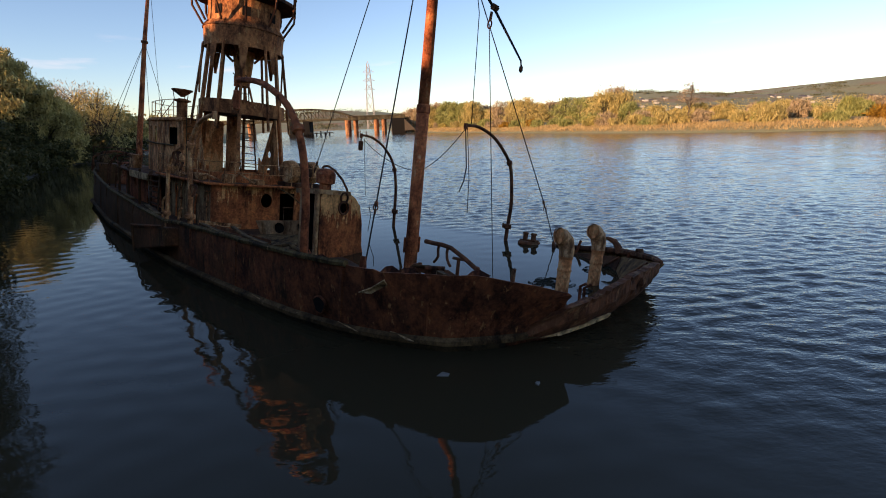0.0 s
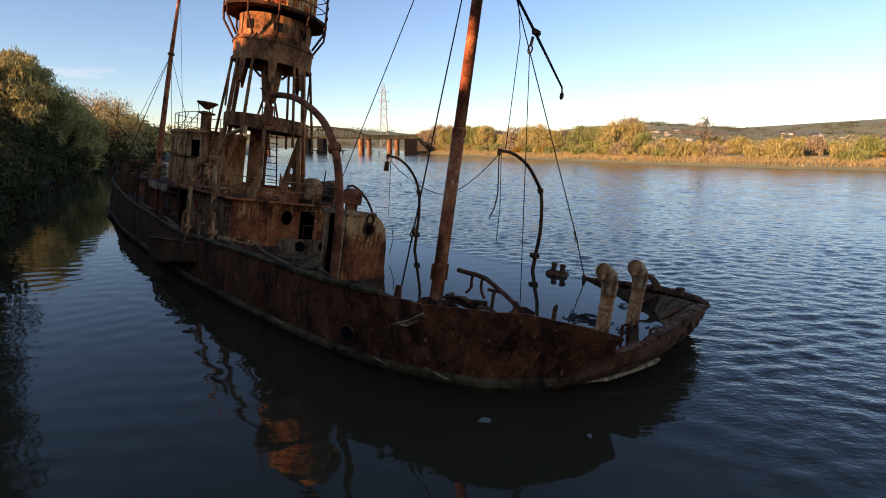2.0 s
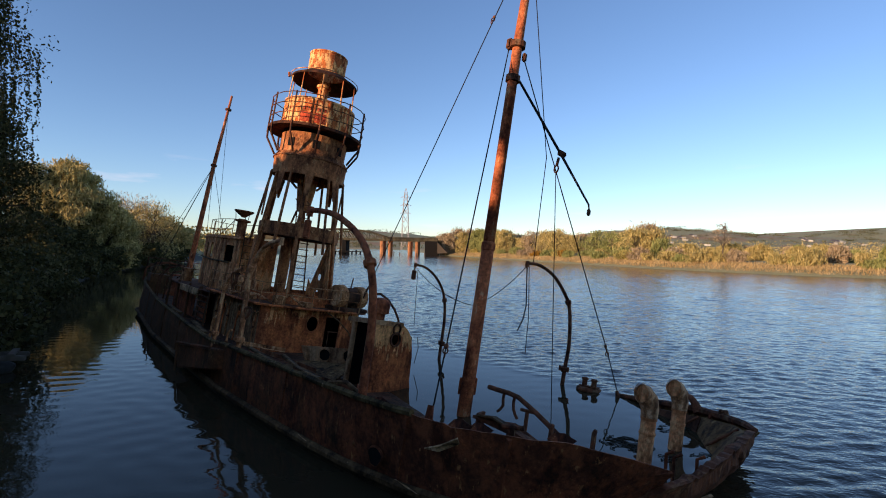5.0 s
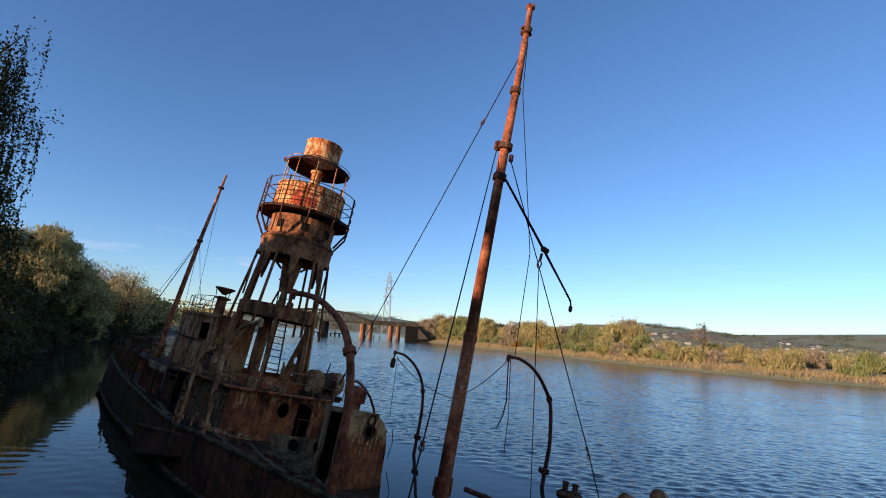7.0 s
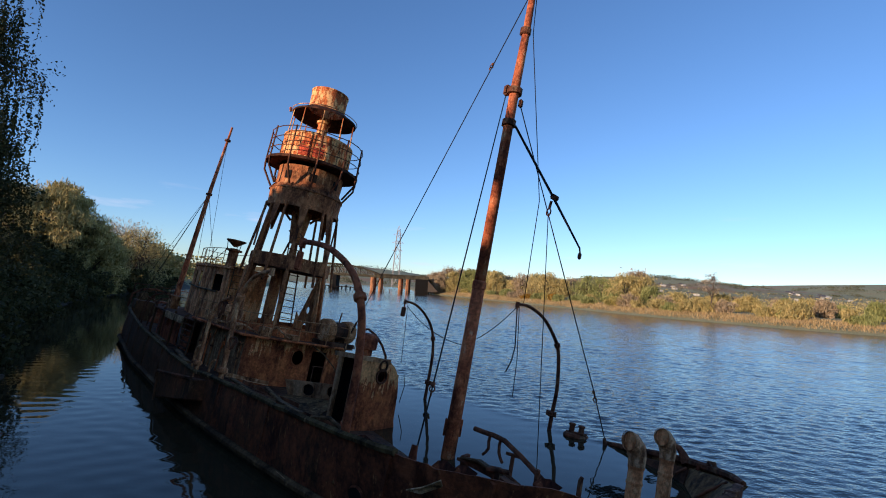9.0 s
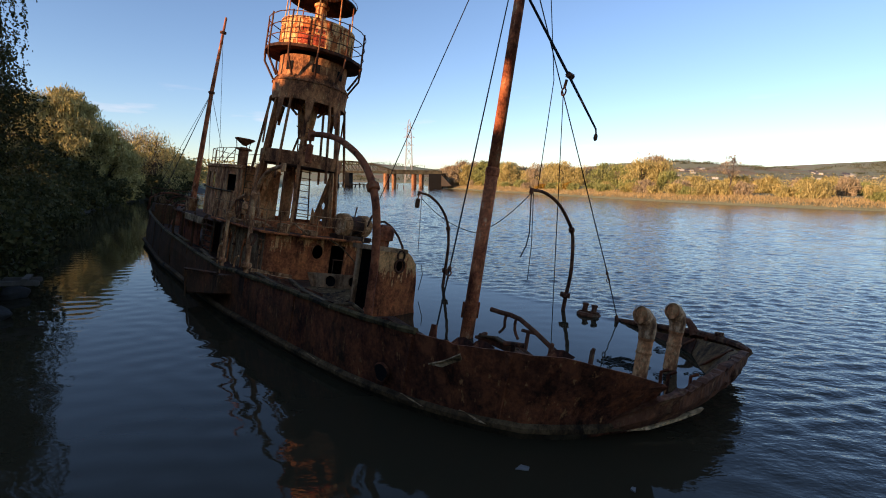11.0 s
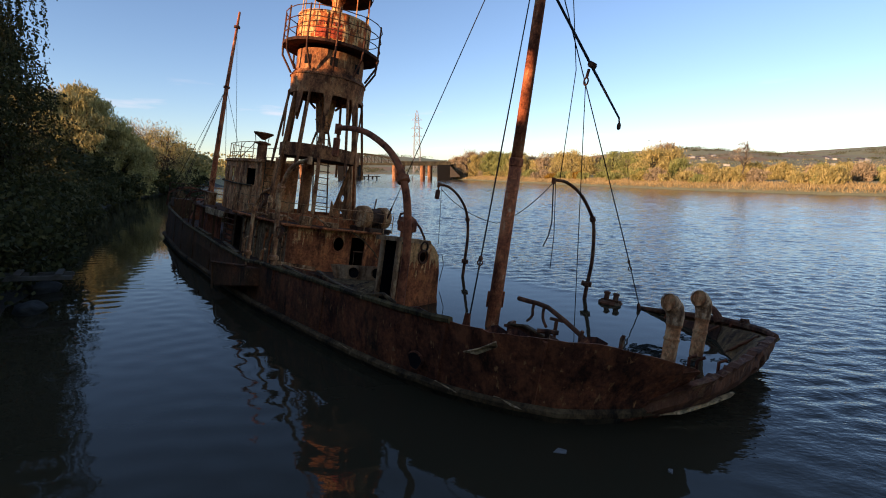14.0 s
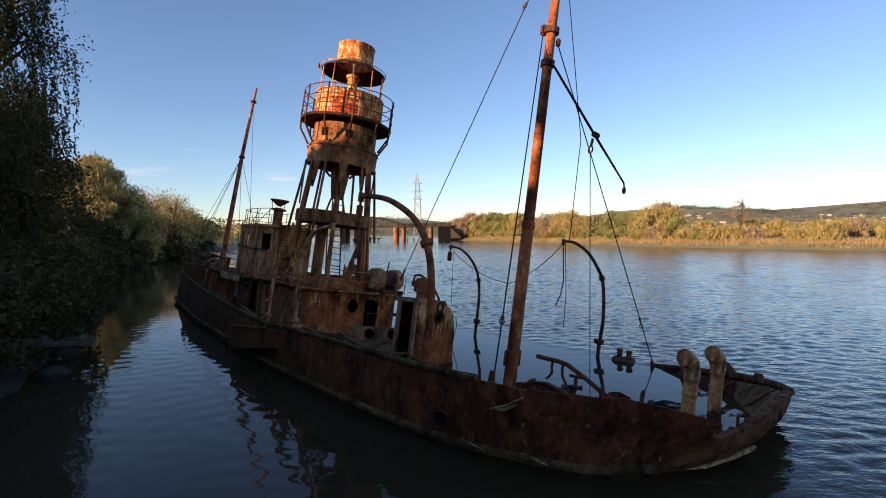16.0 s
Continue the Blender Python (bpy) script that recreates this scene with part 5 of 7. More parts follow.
part("block", bm, DAVIT, mast)
bm = bmesh.new()
box(bm, (0.12, 0.16, 8.35), (0.1, 0.12, 0.2), (0, 0, 0), 0.03)
part("block", bm, DAVIT, mast)

boom = thing("cargo_boom", "slim black boom hanging from the foremast with a hook", "boom", SHIP)
bm = bmesh.new()
tube(bm, [(0.05, 0.18, 7.8), (0.62, 1.42, 6.3), (1.48, 1.52, 5.1)], [0.03, 0.034, 0.022], 8)
part("spar", bm, WIRE, boom)
bm = bmesh.new()
box(bm, (0.62, 1.42, 6.34), (0.2, 0.16, 0.14), (0, 30, 0), 0.03)
part("spar_block", bm, DAVIT, boom)
bm = bmesh.new()
tube(bm, [(0.56, 1.4, 6.25), (0.53, 1.4, 6.05)], 0.035, 6)
tube(bm, [(0.53 + 0.06 * math.cos(a), 1.4, 5.97 + 0.09 * math.sin(a)) for a in (2 * math.pi * k / 12 for k in range(13))], 0.02, 5, False)
part("shackle", bm, DAVIT, boom)
bm = bmesh.new()
tube(bm, [(1.48, 1.52, 5.1), (1.5, 1.53, 4.98)], 0.02, 5)
lathe(bm, [(0.02, 4.84), (0.045, 4.88), (0.045, 4.96), (0.02, 5.0)], 8, (1.5, 1.53))
part("hook_weight", bm, DAVIT, boom)


def wire(label, pts, r=0.014, sag=0.0, name="rigging_wire"):
    w = thing(name, label, "rigging", SHIP, "rigging wires")
    path = []
    for a, b in zip(pts, pts[1:]):
        a, b = Vector(a), Vector(b)
        n = 10 if sag else 1
        for k in range(n):
            q = k / n
            path.append(a.lerp(b, q) - Vector((0, 0, sag * 4 * q * (1 - q))))
    path.append(Vector(pts[-1]))
    bm = bmesh.new()
    tube(bm, path, r, 5)
    part("strand", bm, WIRE, w)
    return w


def turnbuckle(w, a, b, r=0.035):
    bm = bmesh.new()
    a, b = Vector(a), Vector(b)
    side = (b - a).cross(Vector((0, 0, 1))).normalized()
    across = side.cross((b - a).normalized())
    # a tapered socket, then two links turned a quarter against each other
    tube(bm, [a, a.lerp(b, 0.12), a.lerp(b, 0.3), a.lerp(b, 0.38)], [r * 0.4, r, r, r * 0.4], 6)
    part("socket", bm, DAVIT, w)
    for c, d in ((0.52, side), (0.82, across)):
        bm = bmesh.new()
        m, half = a.lerp(b, c), (b - a) * 0.19
        tube(bm, [m + half * math.cos(q) + d * (r * 1.15 * math.sin(q)) for q in (2 * math.pi * k / 12 for k in range(13))], r * 0.36, 5, False)
        part("link", bm, DAVIT, w)


w = wire("thin black stay from the mast head to the deckhouse", [(0, -0.03, 11.3), (-6.6, 1.25, 1.95)])
turnbuckle(w, (-1.12, 0.19, 9.78), (-1.24, 0.21, 9.62), 0.04)
turnbuckle(w, (-6.31, 1.19, 2.36), (-6.6, 1.25, 1.95))
w = wire("black shroud from the mast to the starboard rail", [(-0.15, -0.12, 8.5), (2.04, -2.77, 1.83), (2.35, -3.15, 0.88)], 0.014)
turnbuckle(w, (2.02, -2.75, 1.88), (2.09, -2.83, 1.66), 0.035)
bm = bmesh.new()
slab(bm, [(2.31, -3.2, 1.0), (2.38, -3.16, 1.0), (2.42, -3.16, 0.66), (2.28, -3.22, 0.66)], 0.04)
part("chain_plate", bm, HULL, w)
w = wire("black stay from the mast to the flooded bow", [(0.1, 0.15, 8.35), (1.0, 3.95, 1.78), (1.45, 4.0, 0.7)])
turnbuckle(w, (0.97, 3.9, 1.9), (1.05, 3.95, 1.6), 0.035)
bm = bmesh.new()
tube(bm, [(1.4, 4.0, 0.8), (1.47, 4.0, 0.55)], [0.04, 0.07], 6)
part("foot", bm, DAVIT, w)
wire("thin halyard down the mast and slack to the davit", [(0.02, 0.08, 12.0), (0.12, 0.16, 10.2), (0.35, 1.2, 6.2), (0.0, 1.7, 3.7)], 0.011)
wire("thin fall from the boom to the water", [(0.53, 1.4, 5.9), (0.6, 2.4, 0.3)], 0.011)
wire("slack wire between two davits", [(-0.15, 1.7, 3.62), (-2.2, 2.0, 2.35), (-4.55, 1.75, 3.15)], 0.011, 0.18)
wire("frayed rope hanging from a davit", [(-0.15, 1.66, 3.6), (-0.1, 1.78, 2.6), (-0.14, 1.78, 2.25), (-0.2, 1.7, 1.95)], 0.016)
wire("frayed rope hanging from a davit", [(-0.1, 1.68, 3.6), (-0.02, 1.84, 2.3), (-0.02, 1.9, 1.4)], 0.01)
wire("thin rope hanging from a davit", [(-4.55, 1.75, 3.2), (-4.5, 1.9, 1.4)], 0.009)
wire("hooked wire standing in the water", [(-4.0, 1.7, 1.1), (-3.95, 1.75, 0.8), (-4.0, 1.72, 0.3)], 0.012)

miz = thing("mizzen_mast", "slim rusty mizzen mast behind the wheelhouse", "mast", SHIP)
MU = -22.9
bm = bmesh.new()
tube(bm, [(MU, 0.15, -0.1), (MU, 0.24, 1.91), (MU, 0.5, 7.6), (MU, 0.78, 11.85)], [0.17, 0.15, 0.11, 0.06], 14)
part("pole", bm, MASTRUST, miz, smooth=True)
for z, v in ((7.6, 0.5), (11.0, 0.72)):
    bm = bmesh.new()
    lathe(bm, [(0.08, z - 0.08), (0.17, z - 0.06), (0.17, z + 0.05), (0.08, z + 0.08)], 10, (MU, v))
    part("band", bm, DAVIT, miz)
bm = bmesh.new()
lathe(bm, [(0.22, -0.1), (0.24, 1.2), (0.2, 1.3), (0.17, 1.35)], 12, (MU, 0.18))
part("tabernacle", bm, HULL, miz)
for tag, end in (("thin mizzen stay", (-24.5, -0.9, 1.85)), ("thin mizzen stay", (-24.4, -1.3, 1.85)), ("thin mizzen shroud", (-21.2, -1.9, 1.0)), ("thin mizzen shroud", (-20.2, 1.6, 1.2)), ("thin mizzen shroud", (-19.0, -0.2, 1.4))):
    wire(tag + " of black wire", [(MU, 0.5, 7.57), end], 0.012)
wire("thin mizzen halyard of black wire", [(MU, 0.72, 11.0), (-18.6, 0.2, 1.6)], 0.01)

# ---- davits ----


def davit(label, pts, r, base, block=0.0, mat=DAVIT):
    """A curved boat davit through points of the ship's frame."""
    o = Vector(pts[0])
    d = thing("boat_davit", label, "davit", aboard(*pts[0]), "boat davits")
    path = [Vector(p) - o for p in pts]
    fine_path = []
    for i in range(len(path) - 1):
        p0, p1, p2, p3 = path[max(i - 1, 0)], path[i], path[i + 1], path[min(i + 2, len(path) - 1)]
        for k in range(5):
            t = k / 5
            fine_path.append(0.5 * ((2 * p1) + (p2 - p0) * t + (2 * p0 - 5 * p1 + 4 * p2 - p3) * t * t + (3 * p1 - p0 - 3 * p2 + p3) * t ** 3))
    fine_path.append(path[-1])
    n = len(fine_path)
    bm = bmesh.new()
    tube(bm, fine_path, [r * (1 - 0.35 * k / n) for k in range(n)], 12)
    part("arm", bm, mat, d, smooth=True)
    bm = bmesh.new()
    z = base
    tube(bm, [(0, 0, z), (0, 0, z + 0.04), (0, 0, z + 0.12), (0, 0, z + 0.16)], [r, r * 1.9, r * 1.9, r], 12)
    part("collar", bm, mat, d)
    for s in (-1, 1):
        bm = bmesh.new()
        tube(bm, [(s * r * 2.2, 0, z + 0.02), (s * r * 2.2, 0, z + 0.16)], r * 0.6, 8)
        part("lug", bm, mat, d)
    mid = fine_path[int(n * 0.45)]
    nxt = (fine_path[int(n * 0.45) + 1] - mid).normalized()
    bm = bmesh.new()
    tube(bm, [mid, mid + nxt * 0.02, mid + nxt * 0.12, mid + nxt * 0.14], [r, r * 1.45, r * 1.45, r], 10)
    part("band", bm, mat, d)
    tip = fine_path[-1]
    bm = bmesh.new()
    tube(bm, [tip + Vector((0, 0, r)), tip - Vector((0, 0, r * 1.6))], r * 0.9, 8)
    part("eye", bm, mat, d)
    if block:
        bm = bmesh.new()
        tube(bm, [tip - Vector((0, 0, r)), tip - Vector((0, 0, r + 0.12)), tip - Vector((0, 0, r + 0.14)), tip - Vector((0, 0, r + block)), tip - Vector((0, 0, r + block + 0.03))], [0.02, 0.02, 0.075, 0.075, 0.03], 8)
        part("fall_block", bm, mat, d, "rusty double block on a chain")
    nest(d, {"lug": "collar", "fall_block": "eye"})
    return d


davit("heavy rusted davit curving aft over the starboard rail", [(0.98, -3.45, 0.0), (0.92, -3.45, 1.0), (0.90, -3.46, 1.9), (0.72, -3.5, 2.77), (0.2, -3.5, 3.38), (-0.66, -3.5, 3.77), (-1.35, -3.5, 3.9), (-1.95, -3.5, 3.93)], 0.08, 0.62, 0.5, DAVITRED)
davit("thin black davit standing out of the flooded side", [(-4.6, 3.28, 0.1), (-4.6, 3.27, 0.84), (-4.6, 3.24, 1.76), (-4.6, 3.04, 2.5), (-4.6, 2.63, 2.98), (-4.6, 2.11, 3.26), (-4.6, 1.66, 3.30)], 0.054, 0.68, 0.4)
davit("curved black davit rising from the flooded side", [(-0.15, 3.86, 0.1), (-0.15, 3.9, 0.97), (-0.15, 3.95, 1.72), (-0.15, 3.75, 2.66), (-0.15, 3.39, 3.09), (-0.15, 2.82, 3.48), (-0.15, 2.16, 3.67), (-0.15, 1.66, 3.65)], 0.058, 0.82, 0.0)
davit("pale rusted davit bending in over the starboard rail", [(-4.5, -3.5, 0.3), (-4.5, -3.5, 1.3), (-4.58, -3.5, 2.3), (-4.25, -3.5, 2.86), (-3.8, -3.5, 3.12), (-3.1, -3.5, 3.24)], 0.068, 0.35, 0.0, DAVITPALE)
davit("slim rusted davit with a hanging hook at the rail", [(-6.25, -3.5, 0.2), (-6.2, -3.5, 1.2), (-6.1, -3.5, 1.9), (-5.6, -3.5, 2.3), (-5.1, -3.5, 2.45)], 0.055, 0.3, 0.3, DAVITPALE)

# ---- cowl ventilators ----


def cowl(u, v, w, tall, yaw, label):
    d = thing("cowl_vent", label, "ventilator", aboard(u, v, w, 0, 0, yaw), "bow ventilators")
    bm = bmesh.new()
    tube(bm, [(0, 0, -1.6), (0, 0, tall - 0.42)], 0.125, 18)
    part("pipe", bm, COWL, d, smooth=True)
    # mitred elbow hood with a ragged mouth
    bm = bmesh.new()
    tube(bm, [(0, 0, tall - 0.5), (0.0, 0, tall - 0.33), (0.06, 0, tall - 0.17), (0.17, 0, tall - 0.08), (0.23, 0, tall - 0.07)], [0.132, 0.148, 0.162, 0.162, 0.158], 16, False)
    part("hood", bm, HOODPAINT, d, "grey-white peeling hood")
    bm = bmesh.new()
    tube(bm, [(0.215, 0, tall - 0.07), (0.235, 0, tall - 0.07)], 0.17, 14, False)
    part("hood_rim", bm, HOODPAINT, d)
    bm = bmesh.new()
    bmesh.ops.create_cone(bm, cap_ends=True, segments=14, radius1=0.155, radius2=0.155, depth=0.01, matrix=pose(0.18, 0, tall - 0.08, 0, 90, 0))
    part("mouth", bm, COWL, d, "boarded-up tan mouth")
    for z in (tall - 0.5, tall - 0.75):
        bm = bmesh.new()
        tube(bm, [(0, 0, z), (0, 0, z + 0.04)], 0.137, 18)
        part("band", bm, COWL, d)
    bm = bmesh.new()
    tube(bm, [(0, -0.13, 0.35), (0, -0.22, 0.37)], 0.025, 6)
    part("clip", bm, DAVIT, d)
    nest(d, {"hood_rim": "hood", "mouth": "hood", "band": "pipe", "clip": "pipe"})
    return d


cowl(3.99, 0.33, 0.0, 1.56, -110, "peeling cream cowl ventilator on the broken bow")
cowl(3.90, 1.74, 0.0, 1.60, -104, "peeling cream cowl ventilator with a rust-stained foot")

# ---- loose gear at the bow ----
pipe = thing("bent_pipe", "bent grey pipe leaning over the bulwark", "pipe", SHIP)
bm = bmesh.new()
tube(bm, [(1.5, -1.0, 1.02), (1.75, -1.0, 1.02), (1.98, -1.0, 1.03), (2.23, -1.0, 1.01), (2.64, -1.0, 0.86), (3.18, -1.0, 0.62), (3.4, -1.05, 0.4)], 0.045, 10)
part("tube", bm, DAVIT, pipe)
for u, lean in ((1.9, -0.05), (2.15, 0.05)):
    bm = bmesh.new()
    tube(bm, [(u, -1.0, 1.05), (u - 0.02, -1.0, 0.9), (u, -1.0, 0.78), (u + lean, -1.0, 0.7), (u + lean * 2.2, -1.0, 0.64)], 0.028, 6)
    part("hanging_hook", bm, DAVIT, pipe)
post = thing("belaying_post", "short rusty post with a crossbar", "post", SHIP)
bm = bmesh.new()
tube(bm, [(2.46, -1.0, -0.1), (2.46, -1.0, 0.82)], 0.035, 8)
part("stem", bm, DAVIT, post)
bm = bmesh.new()
tube(bm, [(2.33, -1.02, 0.83), (2.59, -0.98, 0.84)], 0.03, 8)
part("crossbar", bm, DAVIT, post)
hatch = thing("hatch_coaming", "torn dark hatch coaming lying behind the bulwark", "hatch", SHIP)
bm = bmesh.new()
slab(bm, [(1.75, -1.6, 0.60), (2.3, -1.65, 0.70), (2.9, -1.65, 0.58), (3.05, -1.3, 0.5), (2.4, -1.2, 0.62), (1.8, -1.25, 0.52)], 0.05)
part("coaming", bm, DAVIT, hatch)
bm = bmesh.new()
slab(bm, [(1.9, -1.7, 0.66), (2.3, -1.75, 0.74), (2.75, -1.7, 0.66), (2.7, -1.5, 0.62), (2.2, -1.5, 0.7)], 0.03)
part("lid", bm, STRAKE, hatch)
for u, h in ((1.8, 0.75), (2.5, 0.75), (2.95, 0.62)):
    bm = bmesh.new()
    box(bm, (u, -1.45, h / 2 - 0.1), (0.06, 0.25, h), (0, 0, 10 * u))
    part("bracket", bm, DAVIT, hatch)
for u, v, h in ((3.78, -1.0, 0.92), (3.2, -1.3, 0.85)):
    st = thing("stump", "short broken steel stump", "post", SHIP, "steel stumps")
    bm = bmesh.new()
    tube(bm, [(u, v, -0.1), (u, v, h - 0.05), (u + 0.02, v, h)], [0.04, 0.04, 0.03], 8)
    part("stem", bm, DAVIT, st)
tpost = thing("tee_post", "short dark steel tee post on the bulwark", "post", SHIP)
bm = bmesh.new()
box(bm, (3.56, -2.74, 0.72), (0.06, 0.07, 0.6), (0, 0, 20), 0.01)
part("stem", bm, DAVIT, tpost)
bm = bmesh.new()
tube(bm, [(3.43, -2.82, 1.0), (3.56, -2.74, 1.02), (3.69, -2.66, 1.03)], 0.035, 7)
part("crossbar", bm, DAVIT, tpost)
# torn plate edges standing up along the bulwark
for u, v, w, h in ((1.15, -3.3, 0.72, 0.1), (2.75, -3.02, 0.8, 0.12), (3.05, -2.9, 0.84, 0.1), (4.0, -2.3, 0.95, 0.1), (0.2, -3.45, 0.66, 0.08)):
    tp = thing("torn_plate", "small torn plate edge curling up from the bulwark", "plate", aboard(u, v, w), "torn plates")
    bm = bmesh.new()
    slab(bm, [(-0.18, 0, -0.04), (0.16, 0.02, -0.04), (0.22, 0.1, h * 0.5), (0.05, 0.06, h), (-0.1, 0.05, h * 0.6)], 0.02)
    part("sheet", bm, HULL, tp)
bitts = thing("mooring_bitts", "pair of rusty mooring bitts awash on the port side", "bollard", SHIP)
for u in (0.46, 0.74):
    bm = bmesh.new()
    lathe(bm, [(0.07, 0.3), (0.07, 0.86), (0.09, 0.87), (0.09, 0.91), (0.05, 0.93)], 12, (u, 4.0))
    part("post", bm, DAVIT, bitts)
bm = bmesh.new()
box(bm, (0.6, 4.0, 0.70), (0.56, 0.2, 0.05), (0, -4, 0), 0.02)
part("cross_plate", bm, DAVIT, bitts)
bm = bmesh.new()
lathe(bm, [(0.05, 0.3), (0.28, 0.5), (0.34, 0.62), (0.3, 0.68), (0.05, 0.69)], 16, (0.58, 4.05))
part("base_casting", bm, DAVIT, bitts)

# ---- loose gear about the deckhouse ----


def rope_coil(u, v, w, r, label, turns=3):
    """A loop of stiff old rope or chain hanging from its top."""
    c = thing("rope_coil", label, "rope", aboard(u, v, w), "rope coils")
    for k in range(turns):
        bm = bmesh.new()
        rr = r * (1 - 0.12 * k)
        tube(bm, [(rr * math.sin(a) + 0.04 * k, 0.03 * k + 0.03 * math.sin(2 * a), -rr * 1.35 * (1 - math.cos(a))) for a in (2 * math.pi * q / 20 for q in range(21))], 0.02, 5, False)
        part("loop", bm, DAVIT, c)


rope_coil(-5.55, -3.52, 2.3, 0.14, "loops of stiff dark rope hanging from a davit")
rope_coil(-4.3, -3.52, 1.55, 0.11, "loops of stiff dark rope hanging from a davit", 2)
rope_coil(-9.2, -2.2, 1.95, 0.13, "loop of dark rope hanging on the guard rail", 2)
for u, v, w0, w1, r in ((-6.75, -3.46, 0.0, 1.0, 0.03), (-5.35, -3.5, 0.1, 0.85, 0.03), (-10.2, -1.82, -0.1, 1.25, 0.035), (-11.4, -1.82, -0.1, 1.25, 0.03), (-7.9, -1.82, 0.0, 1.1, 0.02)):
    vp = thing("stand_pipe", "thin rusty stand pipe beside the deckhouse", "pipe", aboard(u, v, w0), "stand pipes")
    bm = bmesh.new()
    h = w1 - w0
    tube(bm, [(0, 0, 0), (0.01, 0, h * 0.8), (0.05, 0.02, h * 0.95), (0.16, 0.04, h)], r, 6)
    part("tube", bm, RAIL, vp)
    bm = bmesh.new()
    tube(bm, [(0, 0, h * 0.5), (0, 0, h * 0.5 + 0.06)], r * 1.7, 6)
    part("clamp", bm, DAVIT, vp)
for u, v, w, su_, sv_, sw_, rz in ((-3.6, -3.3, 0.55, 1.2, 0.12, 0.05, 4), (-2.1, -3.3, 0.72, 0.9, 0.1, 0.05, -6), (-1.2, -3.35, 0.68, 0.8, 0.14, 0.04, 9), (-8.6, -3.2, 0.4, 1.6, 0.16, 0.05, -3), (-12.4, -2.95, 0.45, 1.4, 0.14, 0.06, 3)):
    pk = thing("loose_plank", "splintered grey plank lying along the bulwark", "plank", aboard(u, v, w, 0, 4, rz), "loose planks")
    bm = bmesh.new()
    box(bm, (0, 0, 0), (su_, sv_, sw_), (0, 0, 0), 0.01)
    part("board", bm, STRAKE, pk)
# fallen beams and plates on the flooded fore deck
for u, v, w, ln, rz, ry, mat in ((-4.9, -2.0, 0.12, 2.0, 24, 5, DAVIT), (-5.6, -2.6, 0.2, 1.6, -14, -6, DAVITRED), (-2.4, -2.3, 0.2, 1.5, 40, 8, DAVIT), (-1.4, -1.9, 0.1, 1.3, -25, 4, DAVITRED), (-6.6, -1.9, 0.15, 1.2, 60, 3, RAIL)):
    be = thing("fallen_beam", "rusted angle iron fallen across the deck", "beam", aboard(u, v, w, 0, ry, rz), "fallen beams")
    bm = bmesh.new()
    box(bm, (0, 0, 0), (ln, 0.1, 0.015))
    box(bm, (0, 0.0425, 0.05), (ln, 0.015, 0.1))
    bmesh.ops.remove_doubles(bm, verts=bm.verts[:], dist=1e-4)
    part("angle_bar", bm, mat, be)

nest(hull, {"hole_rim": "rust_hole", "sponson_edge": "sponson", "frame_rib": "port_plating", "fairlead": "bow_rail", "fairlead_horn": "bow_rail", "plate_seam": "starboard_plating", "torn_flap": "starboard_plating", "broken_fender": "bow_plating"})
nest(house, {"port_rim": "side_wall", "window_rim": "front_wall", "door_bars": "front_wall", "drain_pipe": "side_wall", "deck_lip": "upper_deck", "deck_fitting": "upper_deck", "loose_pipe": "upper_deck", "fascia": "aft_deck"})
nest(wheelhouse, {"roof_lip": "roof", "roof_rail": "roof", "rail_post": "roof", "rail_brace": "roof", "rung": "ladder_side"})
nest(tower, {"gallery_rail": "gallery_floor", "gallery_post": "gallery_floor", "gallery_bracket": "gallery_floor", "drum_door": "lantern_drum", "red_panel": "lantern_drum", "letter_bar": "lantern_drum", "drum_strap": "lantern_drum", "drum_top": "lantern_drum", "trunk_leg": "cable_trunk", "trunk_bracket": "cable_trunk", "drum_band": "lantern_drum", "canopy_rail": "canopy", "canopy_post": "canopy", "vane_arm": "canopy", "vent_opening": "service_room", "ring_platform": "ring_fascia"})
nest(comp, {"port_rim": "front_plate", "lamp_hook": "light_davit"})
nest(mast, {"head_gear": "upper_mast", "truck": "upper_mast", "band": "upper_mast", "block": "upper_mast", "cheek": "lower_mast", "mast_joint": "lower_mast"})
nest(boom, {"spar_block": "spar", "shackle": "spar", "hook_weight": "spar"})
nest(pipe, {"hanging_hook": "tube"})
nest(stair, {"tread": "stringer"})

# splinters of pale wood left on the rubbing strake
for u in (-7.2, -0.4, 2.2, 3.2):
    su, sv, st = side_at(u)
    sp_ = thing("wood_splinter", "pale timber splinter still hanging on the rubbing strake", "splinter", aboard(su, sv - 0.15, low_at(u) + 0.2, 0, 2, 6 if u > 1 else 1), "wood splinters")
    bm = bmesh.new()
    slab(bm, [(-0.26, 0, -0.015), (0.1, -0.01, -0.025), (0.32, 0, 0.0), (0.05, -0.01, 0.018), (-0.2, 0, 0.01)], 0.02)
    part("sliver", bm, PALEWOOD, sp_)

# struts across the inside of the broken bow
for a, b in (((4.8, 2.2, 1.0), (4.1, 2.35, 0.36)), ((5.02, 1.5, 0.9), (4.62, 1.6, 0.42)), ((3.72, 3.2, 0.86), (3.2, 3.0, 0.34))):
    bs = thing("bow_strut", "bent rusted strut inside the broken bow", "strut", SHIP, "bow struts")
    bm = bmesh.new()
    tube(bm, [a, Vector(a).lerp(Vector(b), 0.5) + Vector((0.02, -0.03, 0.04)), b], 0.03, 6)
    part("bar", bm, DAVIT, bs)

